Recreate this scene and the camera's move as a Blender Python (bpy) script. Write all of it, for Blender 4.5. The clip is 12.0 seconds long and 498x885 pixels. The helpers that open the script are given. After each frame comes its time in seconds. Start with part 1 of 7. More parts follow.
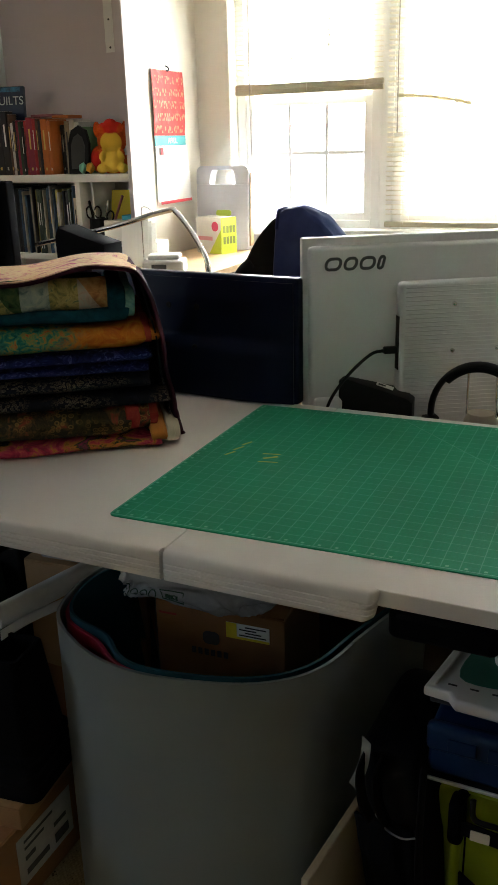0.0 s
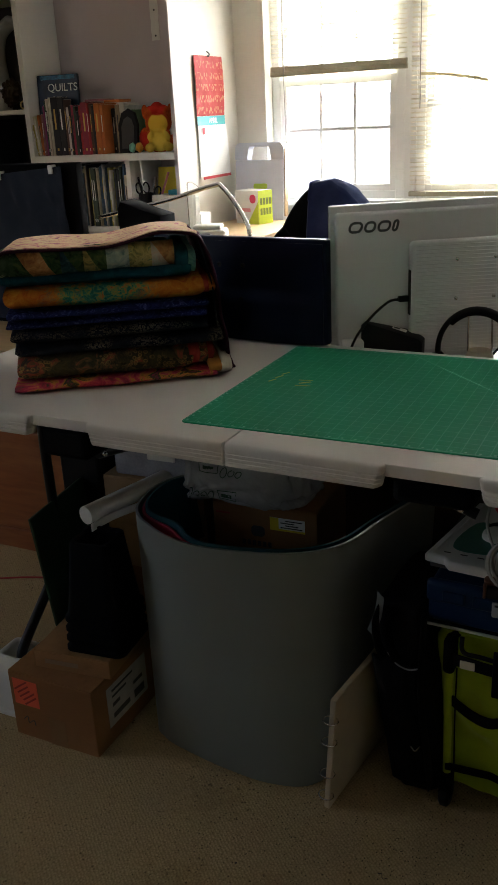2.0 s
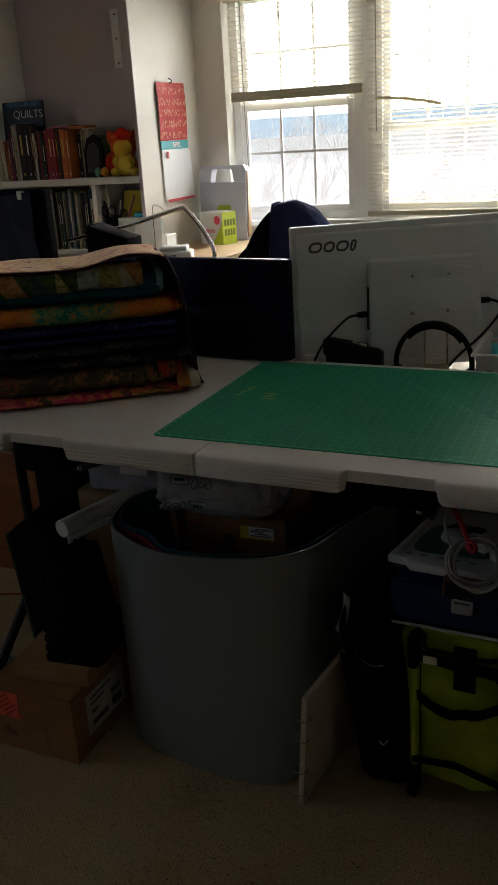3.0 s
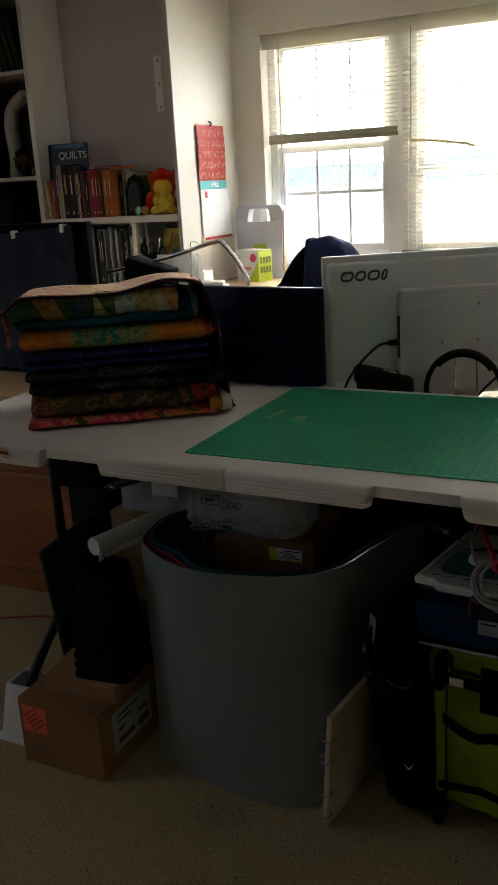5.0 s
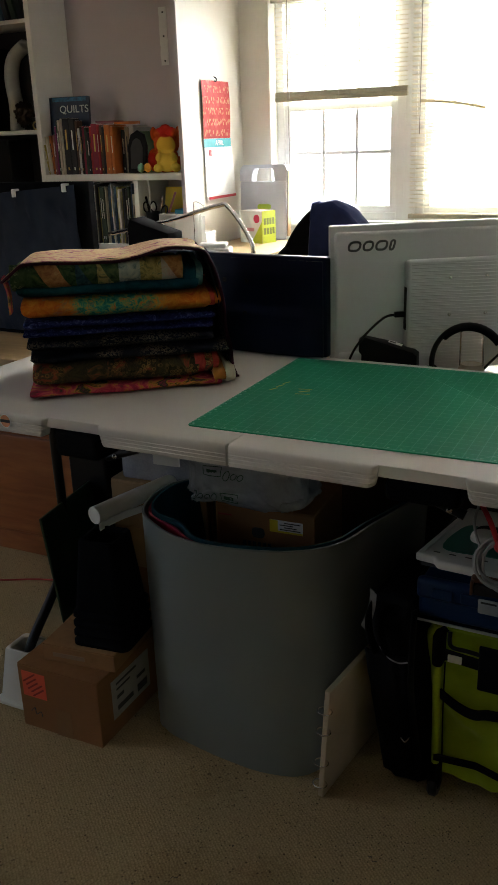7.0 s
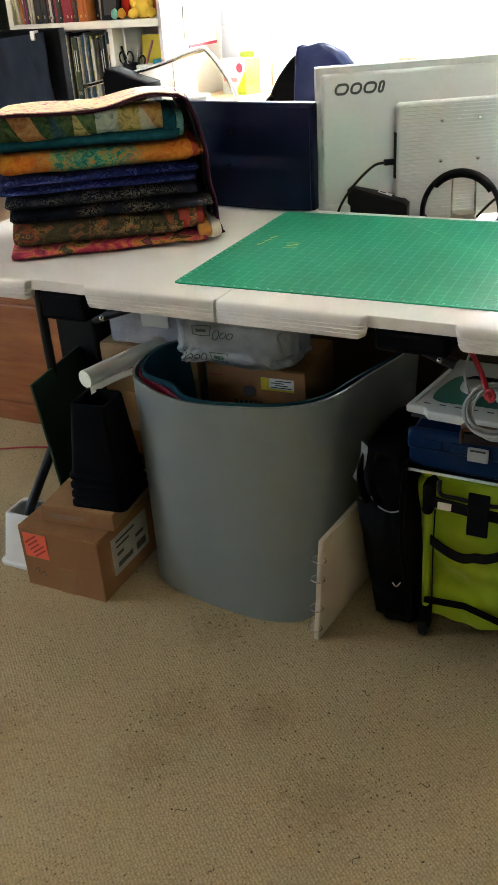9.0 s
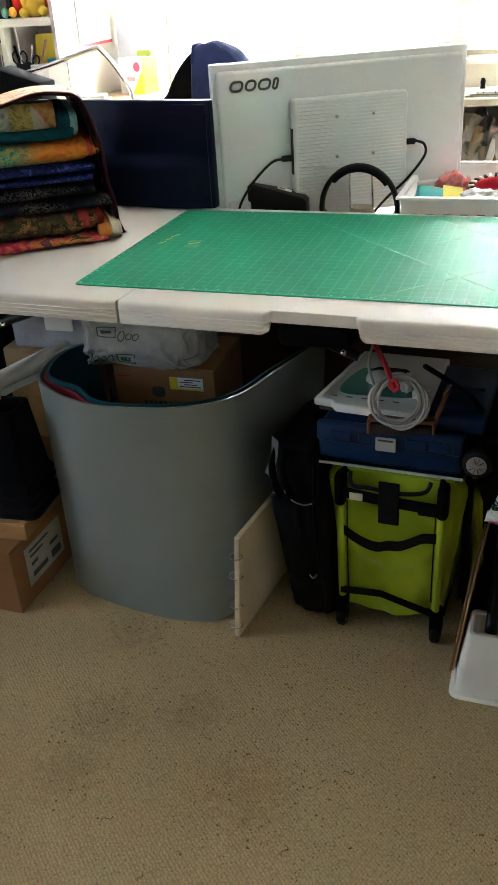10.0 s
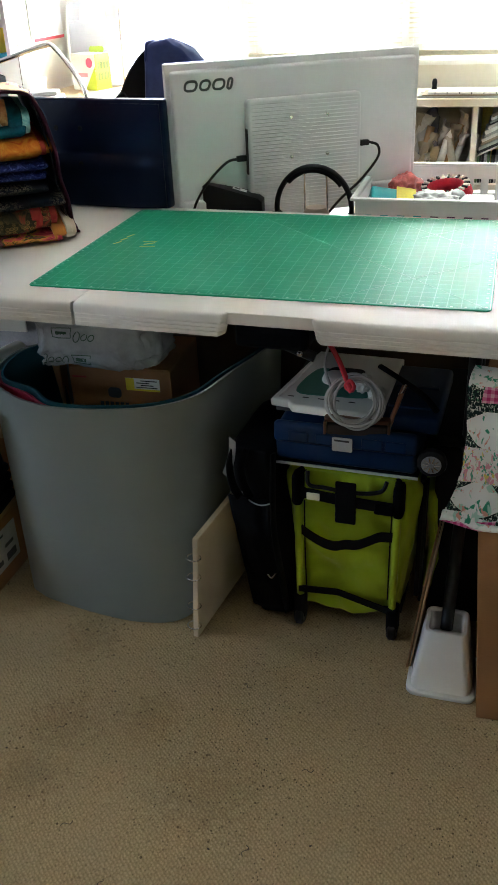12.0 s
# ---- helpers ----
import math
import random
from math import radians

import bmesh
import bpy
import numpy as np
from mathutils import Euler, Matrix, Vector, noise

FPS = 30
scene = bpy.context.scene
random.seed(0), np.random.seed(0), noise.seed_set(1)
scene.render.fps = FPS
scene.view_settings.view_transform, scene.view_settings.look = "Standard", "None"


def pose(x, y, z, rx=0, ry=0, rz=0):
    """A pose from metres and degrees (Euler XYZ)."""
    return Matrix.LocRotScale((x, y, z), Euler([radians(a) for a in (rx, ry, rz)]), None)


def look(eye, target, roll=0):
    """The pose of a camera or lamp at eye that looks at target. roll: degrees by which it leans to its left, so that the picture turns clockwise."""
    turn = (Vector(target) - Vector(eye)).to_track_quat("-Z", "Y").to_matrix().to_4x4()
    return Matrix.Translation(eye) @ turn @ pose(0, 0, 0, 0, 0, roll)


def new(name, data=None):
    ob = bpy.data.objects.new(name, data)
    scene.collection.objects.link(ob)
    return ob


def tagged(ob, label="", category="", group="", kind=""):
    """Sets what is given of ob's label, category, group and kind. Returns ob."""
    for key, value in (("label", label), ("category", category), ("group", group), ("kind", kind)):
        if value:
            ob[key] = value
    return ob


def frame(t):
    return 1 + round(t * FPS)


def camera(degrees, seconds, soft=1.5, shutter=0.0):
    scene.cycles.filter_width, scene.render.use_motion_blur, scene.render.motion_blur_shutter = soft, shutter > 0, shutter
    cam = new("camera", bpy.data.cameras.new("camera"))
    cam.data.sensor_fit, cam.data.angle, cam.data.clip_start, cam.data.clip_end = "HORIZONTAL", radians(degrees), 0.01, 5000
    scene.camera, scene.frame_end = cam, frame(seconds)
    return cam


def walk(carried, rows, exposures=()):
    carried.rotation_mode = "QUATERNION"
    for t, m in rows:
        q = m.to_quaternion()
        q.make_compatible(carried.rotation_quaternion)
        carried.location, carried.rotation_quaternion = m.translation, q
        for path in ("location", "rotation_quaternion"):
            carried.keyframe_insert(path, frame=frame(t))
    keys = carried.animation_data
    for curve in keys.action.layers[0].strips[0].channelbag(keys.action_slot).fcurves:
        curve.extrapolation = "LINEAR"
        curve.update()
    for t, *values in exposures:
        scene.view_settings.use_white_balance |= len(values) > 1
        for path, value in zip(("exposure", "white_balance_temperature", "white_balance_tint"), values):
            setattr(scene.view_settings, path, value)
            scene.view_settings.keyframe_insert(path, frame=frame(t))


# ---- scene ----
cam = camera(32.1, 12.0, soft=1.6)
PATH = [
    (0, (0.703, -1.03, 1.38), (-0.068, 0.695, 0.723), -1.6),
    (0.5, (0.696, -1.164, 1.381), (0.087, 0.598, 0.657), -0.4),
    (1, (0.795, -1.241, 1.368), (0.015, 0.443, 0.622), -1.1),
    (1.5, (0.857, -1.309, 1.386), (-0.065, 0.304, 0.647), -2.9),
    (2, (0.86, -1.413, 1.414), (0.023, 0.26, 0.705), -2.9),
    (2.5, (0.863, -1.469, 1.418), (0.093, 0.238, 0.716), -3.6),
    (2.7, (0.877, -1.491, 1.437), (0.105, 0.219, 0.743), -3.4),
    (4.3, (0.932, -1.49, 1.362), (0.092, 0.228, 0.779), -5.4),
    (4.5, (0.928, -1.501, 1.372), (0.064, 0.206, 0.789), -4.8),
    (5, (0.928, -1.533, 1.389), (0.07, 0.18, 0.817), -3.2),
    (5.5, (0.915, -1.521, 1.404), (0.059, 0.193, 0.829), -2.7),
    (6, (0.907, -1.513, 1.419), (0.06, 0.184, 0.782), -2.4),
    (6.5, (0.907, -1.509, 1.421), (0.059, 0.183, 0.775), -2.3),
    (7, (0.905, -1.516, 1.42), (0.063, 0.171, 0.753), -2.1),
    (7.5, (0.9, -1.523, 1.396), (0.077, 0.122, 0.611), -2.7),
    (7.7, (0.905, -1.524, 1.389), (0.092, 0.084, 0.52), -3.0),
    (9.3, (0.918, -1.522, 1.393), (0.145, 0.063, 0.449), -4.1),
    (9.5, (0.926, -1.522, 1.392), (0.199, 0.084, 0.446), -3.8),
    (10, (0.93, -1.513, 1.387), (0.314, 0.134, 0.434), -3.8),
    (10.5, (0.934, -1.509, 1.39), (0.357, 0.15, 0.434), -4.6),
    (11, (0.936, -1.512, 1.4), (0.472, 0.169, 0.42), -3.5),
    (11.5, (0.946, -1.51, 1.401), (0.476, 0.171, 0.425), -3.9),
    (12, (0.928, -1.511, 1.397), (0.409, 0.161, 0.432), -2.7),
]
EXPOSURE = [(0.0, 1.3, 6500, 7), (0.5, 0.4, 6500, 8), (1.0, -0.65, 6500, 9), (1.5, -0.25, 6500, 9), (2.0, 0.75, 6500, 10), (2.5, 0.05, 6500, 10), (4.3, -0.45, 6500, 9), (5.0, 0.25, 6500, 9),
            (6.0, 0.15, 6500, 9), (6.5, 0.55, 6500, 9), (7.0, 0.9, 6500, 9), (7.5, 1.6, 6500, 8), (7.8, 1.85, 6500, 7), (9.3, 2.9, 6200, 6), (10.2, 2.6, 6050, 6), (11.0, 2.42, 5900, 6), (12.0, 2.4, 5900, 6)]
walk(cam, [(t, look(eye, target, roll)) for t, eye, target, roll in PATH], EXPOSURE)

# ---- world and light ----
world = bpy.data.worlds.new("sky")
scene.world = world
world.use_nodes = True
wn, wl = world.node_tree.nodes, world.node_tree.links
sky = wn.new("ShaderNodeTexSky")
sky.sky_type, sky.sun_disc = "NISHITA", False
sky.sun_elevation, sky.sun_rotation = radians(42), radians(200)
wn["Background"].inputs["Strength"].default_value = 0.15
wl.new(sky.outputs[0], wn["Background"].inputs["Color"])
sun = new("sun", bpy.data.lights.new("sun", "SUN"))
sun.data.energy, sun.data.angle, sun.data.color = 5.0, radians(0.6), (1.0, 0.95, 0.88)
sun.matrix_world = look((-3, -8, 10), (0, 0, 0))


def area_lamp(name, eye, target, w, h, watts, colour):
    ob = new(name, bpy.data.lights.new(name, "AREA"))
    ob.data.shape, ob.data.size, ob.data.size_y = "RECTANGLE", w, h
    ob.data.energy, ob.data.color = watts, colour
    ob.matrix_world = look(eye, target)
    return ob


# daylight of the bright sky that enters by the windows
area_lamp("window_daylight", (-1.0, 8.6, 3.4), (-0.4, 3.0, 1.4), 9.0, 3.0, 1900, (0.97, 1.0, 0.99))
# unseen lamp below the sill, added as stand-in for bounce off the sunlit ground
area_lamp("ground_bounce", (-0.9, 6.4, -0.9), (-0.4, 2.6, 1.6), 4.4, 2.4, 430, (1.0, 0.97, 0.92))
# unseen lamp in an added west opening, lights the room from the left
area_lamp("added_side_light", (-3.24, -1.30, 1.52), (0.0, -1.30, 1.10), 1.5, 1.15, 1.5, (0.88, 0.95, 1.0))

# ---- building helpers ----
def part(name, bm, material, parent, label="", smooth=False, angle=None):
    """One mesh object of a bmesh under a thing or a part."""
    mesh = bpy.data.meshes.new(name)
    bmesh.ops.recalc_face_normals(bm, faces=bm.faces)
    bm.to_mesh(mesh)
    bm.free()
    for m in material if isinstance(material, (list, tuple)) else [material]:
        mesh.materials.append(m)
    if smooth:
        mesh.shade_smooth()
        if angle:
            mesh.set_sharp_from_angle(angle=radians(angle))
    ob = new(name, mesh)
    if parent:
        ob.parent = parent
    if label:
        tagged(ob, label)
    return ob


def thing(name, m, label, category, group="", kind=""):
    """An empty at the base of a thing."""
    ob = new(name)
    ob.empty_display_size = 0.05
    ob.matrix_world = m if isinstance(m, Matrix) else pose(*m)
    return tagged(ob, label, category, group, kind)


def solo(name, bm, material, m, label, category, group="", kind="", smooth=False, angle=None):
    """A thing of one mesh."""
    ob = part(name, bm, material, None, smooth=smooth, angle=angle)
    ob.matrix_world = m if isinstance(m, Matrix) else pose(*m)
    return tagged(ob, label, category, group, kind)


def box(x0, x1, y0, y1, z0, z1, bevel=0.0, segs=2, m=None, bm=None, mi=0):
    """A box, bevelled, put into bm or a new bmesh."""
    b = bmesh.new()
    vs = [b.verts.new((x, y, z)) for x in (x0, x1) for y in (y0, y1) for z in (z0, z1)]
    for f in ((0, 1, 3, 2), (4, 6, 7, 5), (0, 4, 5, 1), (2, 3, 7, 6), (0, 2, 6, 4), (1, 5, 7, 3)):
        b.faces.new([vs[i] for i in f]).material_index = mi
    bmesh.ops.recalc_face_normals(b, faces=b.faces)
    if bevel:
        bmesh.ops.bevel(b, geom=b.edges[:], offset=bevel, segments=segs, affect="EDGES", profile=0.5)
    if m:
        bmesh.ops.transform(b, matrix=m, verts=b.verts)
    return join(bm, b)


def join(bm, b):
    """Adds bmesh b to bm; gives b where there is no bm."""
    if bm is None:
        return b
    mesh = bpy.data.meshes.new("tmp")
    b.to_mesh(mesh)
    b.free()
    bm.from_mesh(mesh)
    bpy.data.meshes.remove(mesh)
    return bm


def cyl(r0, r1, z0, z1, n=24, bevel=0.0, m=None, bm=None, caps=True, mi=0):
    b = bmesh.new()
    rings = [[b.verts.new((r * math.cos(2 * math.pi * i / n), r * math.sin(2 * math.pi * i / n), z)) for i in range(n)] for r, z in ((r0, z0), (r1, z1))]
    for i in range(n):
        b.faces.new((rings[0][i], rings[0][(i + 1) % n], rings[1][(i + 1) % n], rings[1][i])).material_index = mi
    if caps:
        b.faces.new(rings[0][::-1]).material_index = mi
        b.faces.new(rings[1]).material_index = mi
        if bevel:
            es = [e for e in b.edges if len(e.link_faces) == 2 and any(len(f.verts) == n for f in e.link_faces)]
            bmesh.ops.bevel(b, geom=es, offset=bevel, segments=2, affect="EDGES", profile=0.5)
    if m:
        bmesh.ops.transform(b, matrix=m, verts=b.verts)
    return join(bm, b)


def lathe(profile, n=32, m=None, bm=None):
    """A body of revolution of (radius, z) pairs."""
    b = bmesh.new()
    rings = [[b.verts.new((r * math.cos(2 * math.pi * i / n), r * math.sin(2 * math.pi * i / n), z)) for i in range(n)] for r, z in profile]
    for a, c in zip(rings, rings[1:]):
        for i in range(n):
            b.faces.new((a[i], a[(i + 1) % n], c[(i + 1) % n], c[i]))
    bmesh.ops.remove_doubles(b, verts=b.verts, dist=1e-5)
    if m:
        bmesh.ops.transform(b, matrix=m, verts=b.verts)
    return join(bm, b)


def smooth_path(pts, n=8, closed=False):
    """A Catmull-Rom line through the points."""
    p = [Vector(q) for q in pts]
    out = []
    k = len(p)
    for i in range(k if closed else k - 1):
        if closed:
            a, b, c, d = p[i - 1], p[i], p[(i + 1) % k], p[(i + 2) % k]
        else:
            a, b, c, d = p[max(i - 1, 0)], p[i], p[i + 1], p[min(i + 2, k - 1)]
        for j in range(n):
            t = j / n
            out.append(0.5 * ((2 * b) + (c - a) * t + (2 * a - 5 * b + 4 * c - d) * t * t + (3 * b - a - 3 * c + d) * t ** 3))
    if not closed:
        out.append(p[-1])
    return out


def tube(pts, r, n=10, closed=False, m=None, bm=None, flat=None, mi=0):
    """A round bar along points; flat=(a, b): an oval of half axes a and b."""
    b = bmesh.new()
    p = [Vector(q) for q in pts]
    k = len(p)
    rings, side = [], None
    for i in range(k):
        t = (p[(i + 1) % k] - p[i - 1]) if closed else (p[min(i + 1, k - 1)] - p[max(i - 1, 0)])
        t.normalize()
        if side is None:
            side = t.cross(Vector((0, 0, 1)) if abs(t.z) < 0.9 else Vector((1, 0, 0))).normalized()
        side = (side - t * side.dot(t)).normalized()
        up = side.cross(t)
        ra, rb = flat or (r, r)
        rings.append([b.verts.new(p[i] + side * ra * math.cos(2 * math.pi * j / n) + up * rb * math.sin(2 * math.pi * j / n)) for j in range(n)])
    for i in range(k if closed else k - 1):
        a, c = rings[i], rings[(i + 1) % k]
        for j in range(n):
            b.faces.new((a[j], a[(j + 1) % n], c[(j + 1) % n], c[j])).material_index = mi
    if not closed:
        b.faces.new(rings[0][::-1]).material_index = mi
        b.faces.new(rings[-1]).material_index = mi
    if m:
        bmesh.ops.transform(b, matrix=m, verts=b.verts)
    return join(bm, b)


def prism(outline, z0, z1, bevel=0.0, m=None, bm=None, segs=2):
    """An outline of (x, y) drawn up from z0 to z1."""
    b = bmesh.new()
    lo = [b.verts.new((x, y, z0)) for x, y in outline]
    hi = [b.verts.new((x, y, z1)) for x, y in outline]
    n = len(lo)
    for i in range(n):
        b.faces.new((lo[i], lo[(i + 1) % n], hi[(i + 1) % n], hi[i]))
    b.faces.new(lo[::-1])
    b.faces.new(hi)
    bmesh.ops.recalc_face_normals(b, faces=b.faces)
    if bevel:
        es = [e for e in b.edges if any(len(f.verts) == n for f in e.link_faces)] if n != 4 else b.edges[:]
        bmesh.ops.bevel(b, geom=es, offset=bevel, segments=segs, affect="EDGES", profile=0.5)
    if m:
        bmesh.ops.transform(b, matrix=m, verts=b.verts)
    return join(bm, b)


def round_rect(x0, x1, y0, y1, r, n=5):
    out = []
    for cx, cy, a in ((x1 - r, y1 - r, 0), (x0 + r, y1 - r, 90), (x0 + r, y0 + r, 180), (x1 - r, y0 + r, 270)):
        out += [(cx + r * math.cos(radians(a + 90 * i / n)), cy + r * math.sin(radians(a + 90 * i / n))) for i in range(n + 1)]
    return out


def sheet(f, nu, nv, thick=0.0, bm=None):
    """A sheet of f(u, v), with a thickness."""
    b = bmesh.new()
    g = [[b.verts.new(f(i / nu, j / nv)) for j in range(nv + 1)] for i in range(nu + 1)]
    for i in range(nu):
        for j in range(nv):
            b.faces.new((g[i][j], g[i + 1][j], g[i + 1][j + 1], g[i][j + 1]))
    if thick:
        bmesh.ops.recalc_face_normals(b, faces=b.faces)
        bmesh.ops.solidify(b, geom=b.faces[:], thickness=thick)
    return join(bm, b)


def words(name, text, size, material, parent, m, label=""):
    """Raised print of a few letters in the built-in font."""
    cu = bpy.data.curves.new(name, "FONT")
    cu.body, cu.size, cu.extrude, cu.align_x, cu.align_y = text, size, 0.0004, "CENTER", "CENTER"
    tmp = bpy.data.objects.new(name, cu)
    scene.collection.objects.link(tmp)
    mesh = bpy.data.meshes.new_from_object(tmp)
    bpy.data.objects.remove(tmp)
    mesh.materials.clear()
    mesh.materials.append(material)
    ob = new(name, mesh)
    ob.parent = parent
    ob.matrix_basis = m
    return tagged(ob, label)


# ---- materials ----
class Mat:
    """A node material with short calls."""

    def __init__(self, name, rough=0.6, metal=0.0, coat=0.0, spec=0.5):
        self.m = bpy.data.materials.new(name)
        self.m.use_nodes = True
        self.n, self.l = self.m.node_tree.nodes, self.m.node_tree.links
        self.p = self.n["Principled BSDF"]
        self.p.inputs["Roughness"].default_value = rough
        self.p.inputs["Metallic"].default_value = metal
        self.p.inputs["Coat Weight"].default_value = coat
        self.p.inputs["Specular IOR Level"].default_value = spec
        self.co = self.n.new("ShaderNodeTexCoord").outputs["Object"]

    def put(self, sock, v):
        if hasattr(v, "is_output"):
            self.l.new(v, sock)
        elif isinstance(v, (tuple, list)) and len(v) == 3 and sock.type == "RGBA":
            sock.default_value = (*v, 1)
        else:
            sock.default_value = v
        return self

    def noise(self, scale, detail=4, rough=0.55, co=None, dist=0.0):
        t = self.n.new("ShaderNodeTexNoise")
        t.inputs["Scale"].default_value, t.inputs["Detail"].default_value, t.inputs["Roughness"].default_value = scale, detail, rough
        t.inputs["Distortion"].default_value = dist
        self.l.new(co or self.co, t.inputs["Vector"])
        return t.outputs[0]

    def voro(self, scale, out="Color", feature="F1", co=None, metric="EUCLIDEAN", random=1.0):
        t = self.n.new("ShaderNodeTexVoronoi")
        t.feature, t.distance = feature, metric
        t.inputs["Scale"].default_value = scale
        t.inputs["Randomness"].default_value = random
        self.l.new(co or self.co, t.inputs["Vector"])
        return t.outputs[out]

    def ramp(self, fac, stops, hard=False):
        r = self.n.new("ShaderNodeValToRGB")
        if hard:
            r.color_ramp.interpolation = "CONSTANT"
        e = r.color_ramp.elements
        while len(e) < len(stops):
            e.new(0.5)
        for q, (pos, col) in zip(e, stops):
            q.position, q.color = pos, (*col, 1) if len(col) == 3 else col
        self.put(r.inputs[0], fac)
        return r.outputs[0]

    def mix(self, fac, a, b, mode="MIX"):
        x = self.n.new("ShaderNodeMix")
        x.data_type, x.blend_type = "RGBA", mode
        self.put(x.inputs[0], fac).put(x.inputs[6], a).put(x.inputs[7], b)
        return x.outputs[2]

    def math(self, op, a, b=0.0, c=0.0):
        x = self.n.new("ShaderNodeMath")
        x.operation = op
        self.put(x.inputs[0], a).put(x.inputs[1], b).put(x.inputs[2], c)
        return x.outputs[0]

    def xyz(self, co=None):
        s = self.n.new("ShaderNodeSeparateXYZ")
        self.l.new(co or self.co, s.inputs[0])
        return s.outputs

    def scaled(self, sx, sy, sz, rz=0.0, co=None):
        g = self.n.new("ShaderNodeMapping")
        g.inputs["Scale"].default_value = (sx, sy, sz)
        g.inputs["Rotation"].default_value = (0, 0, rz)
        self.l.new(co or self.co, g.inputs[0])
        return g.outputs[0]

    def random(self):
        return self.n.new("ShaderNodeObjectInfo").outputs["Random"]

    def island(self):
        return self.n.new("ShaderNodeNewGeometry").outputs["Random Per Island"]

    def bump(self, h, strength=0.2, dist=0.001):
        b = self.n.new("ShaderNodeBump")
        b.inputs["Strength"].default_value, b.inputs["Distance"].default_value = strength, dist
        self.l.new(h, b.inputs["Height"])
        self.l.new(b.outputs[0], self.p.inputs["Normal"])
        return self

    def colour(self, c):
        self.put(self.p.inputs["Base Color"], c)
        return self

    def gloss(self, v):
        self.put(self.p.inputs["Roughness"], v)
        return self


def surf(name, col, rough=0.6, metal=0.0, var=0.12, scale=6.0, fine=150.0, bump=0.15, dist=0.001, coat=0.0, spec=0.5, wear=0.08):
    """A plain surface with broad unevenness, fine grain and uneven gloss."""
    k = Mat(name, rough, metal, coat, spec)
    dark = tuple(c * (1 - var) for c in col)
    lite = tuple(min(1, c * (1 + var)) for c in col)
    broad = k.ramp(k.noise(scale, 3), [(0.3, dark), (0.7, lite)])
    k.colour(k.mix(0.25, broad, k.ramp(k.noise(fine, 2), [(0.35, dark), (0.65, lite)])))
    k.gloss(k.math("MULTIPLY_ADD", k.noise(scale * 3, 3), wear * 2, rough - wear))
    if bump:
        k.bump(k.noise(fine, 2), bump, dist)
    return k.m


def wood(name, a, b, rough=0.45, stretch=(3, 40, 40)):
    k = Mat(name, rough)
    co = k.scaled(*stretch)
    g = k.noise(1.0, 5, 0.6, co, 0.6)
    k.colour(k.ramp(g, [(0.25, a), (0.5, tuple((p + q) / 2 for p, q in zip(a, b))), (0.75, b)]))
    k.gloss(k.math("MULTIPLY_ADD", g, 0.2, rough - 0.1)).bump(g, 0.1, 0.0006)
    return k.m


def cloth(name, col, col2=None, rough=0.9, weave=900.0, scale=9.0, folds=0.3):
    """Woven cloth, dyed unevenly."""
    k = Mat(name, rough, spec=0.2 if max(col) > 0.1 else 0.08)
    col2 = col2 or tuple(c * 0.75 for c in col)
    k.colour(k.mix(0.15, k.ramp(k.noise(scale, 4, 0.6), [(0.35, col2), (0.65, col)]), k.ramp(k.noise(weave, 1), [(0.3, tuple(c * 0.6 for c in col2)), (0.7, col)])))
    k.p.inputs["Sheen Weight"].default_value = 0.15 if max(col) > 0.1 else 0.0
    k.bump(k.math("ADD", k.noise(weave, 1), k.math("MULTIPLY", k.noise(28, 3), folds * 6)), 0.35, 0.0012)
    return k.m


def card(name, col):
    """Brown corrugated board with faint flutes, scuffs and stains."""
    k = Mat(name, 0.85, spec=0.25)
    dark = tuple(c * 0.78 for c in col)
    c1 = k.ramp(k.noise(5, 4), [(0.3, dark), (0.7, col)])
    c2 = k.mix(0.3, c1, k.ramp(k.noise(60, 3, co=k.scaled(1, 1, 14)), [(0.3, dark), (0.7, tuple(min(1, c * 1.15) for c in col))]))
    k.colour(k.mix(k.ramp(k.noise(11, 5, 0.7), [(0.62, (0, 0, 0)), (0.75, (0.35, 0.35, 0.35))]), c2, tuple(c * 0.55 for c in col)))
    k.bump(k.noise(90, 3, co=k.scaled(1, 1, 10)), 0.12, 0.001)
    return k.m


def batik(name, stops, scale=22.0, dots=None, dot_scale=60.0, size=0.25, dist=0.8):
    """Mottled dyed cotton; dots: small flowers or rings of a second colour."""
    k = Mat(name, 0.9, spec=0.2)
    c = k.ramp(k.noise(scale, 5, 0.6, dist=dist), stops)
    if dots:
        d = k.voro(dot_scale, "Distance")
        ring = k.ramp(d, [(0.0, (1, 1, 1)), (size * 0.45, (0, 0, 0)), (size * 0.75, (1, 1, 1)), (size, (0, 0, 0))])
        patch = k.ramp(k.noise(scale * 0.4, 2), [(0.45, (0, 0, 0)), (0.6, (1, 1, 1))])
        c = k.mix(k.math("MULTIPLY", ring, patch), c, dots)
    k.colour(c)
    k.bump(k.math("ADD", k.noise(800, 1), k.math("MULTIPLY", k.noise(40, 3), 2.0)), 0.4, 0.0012)
    return k.m


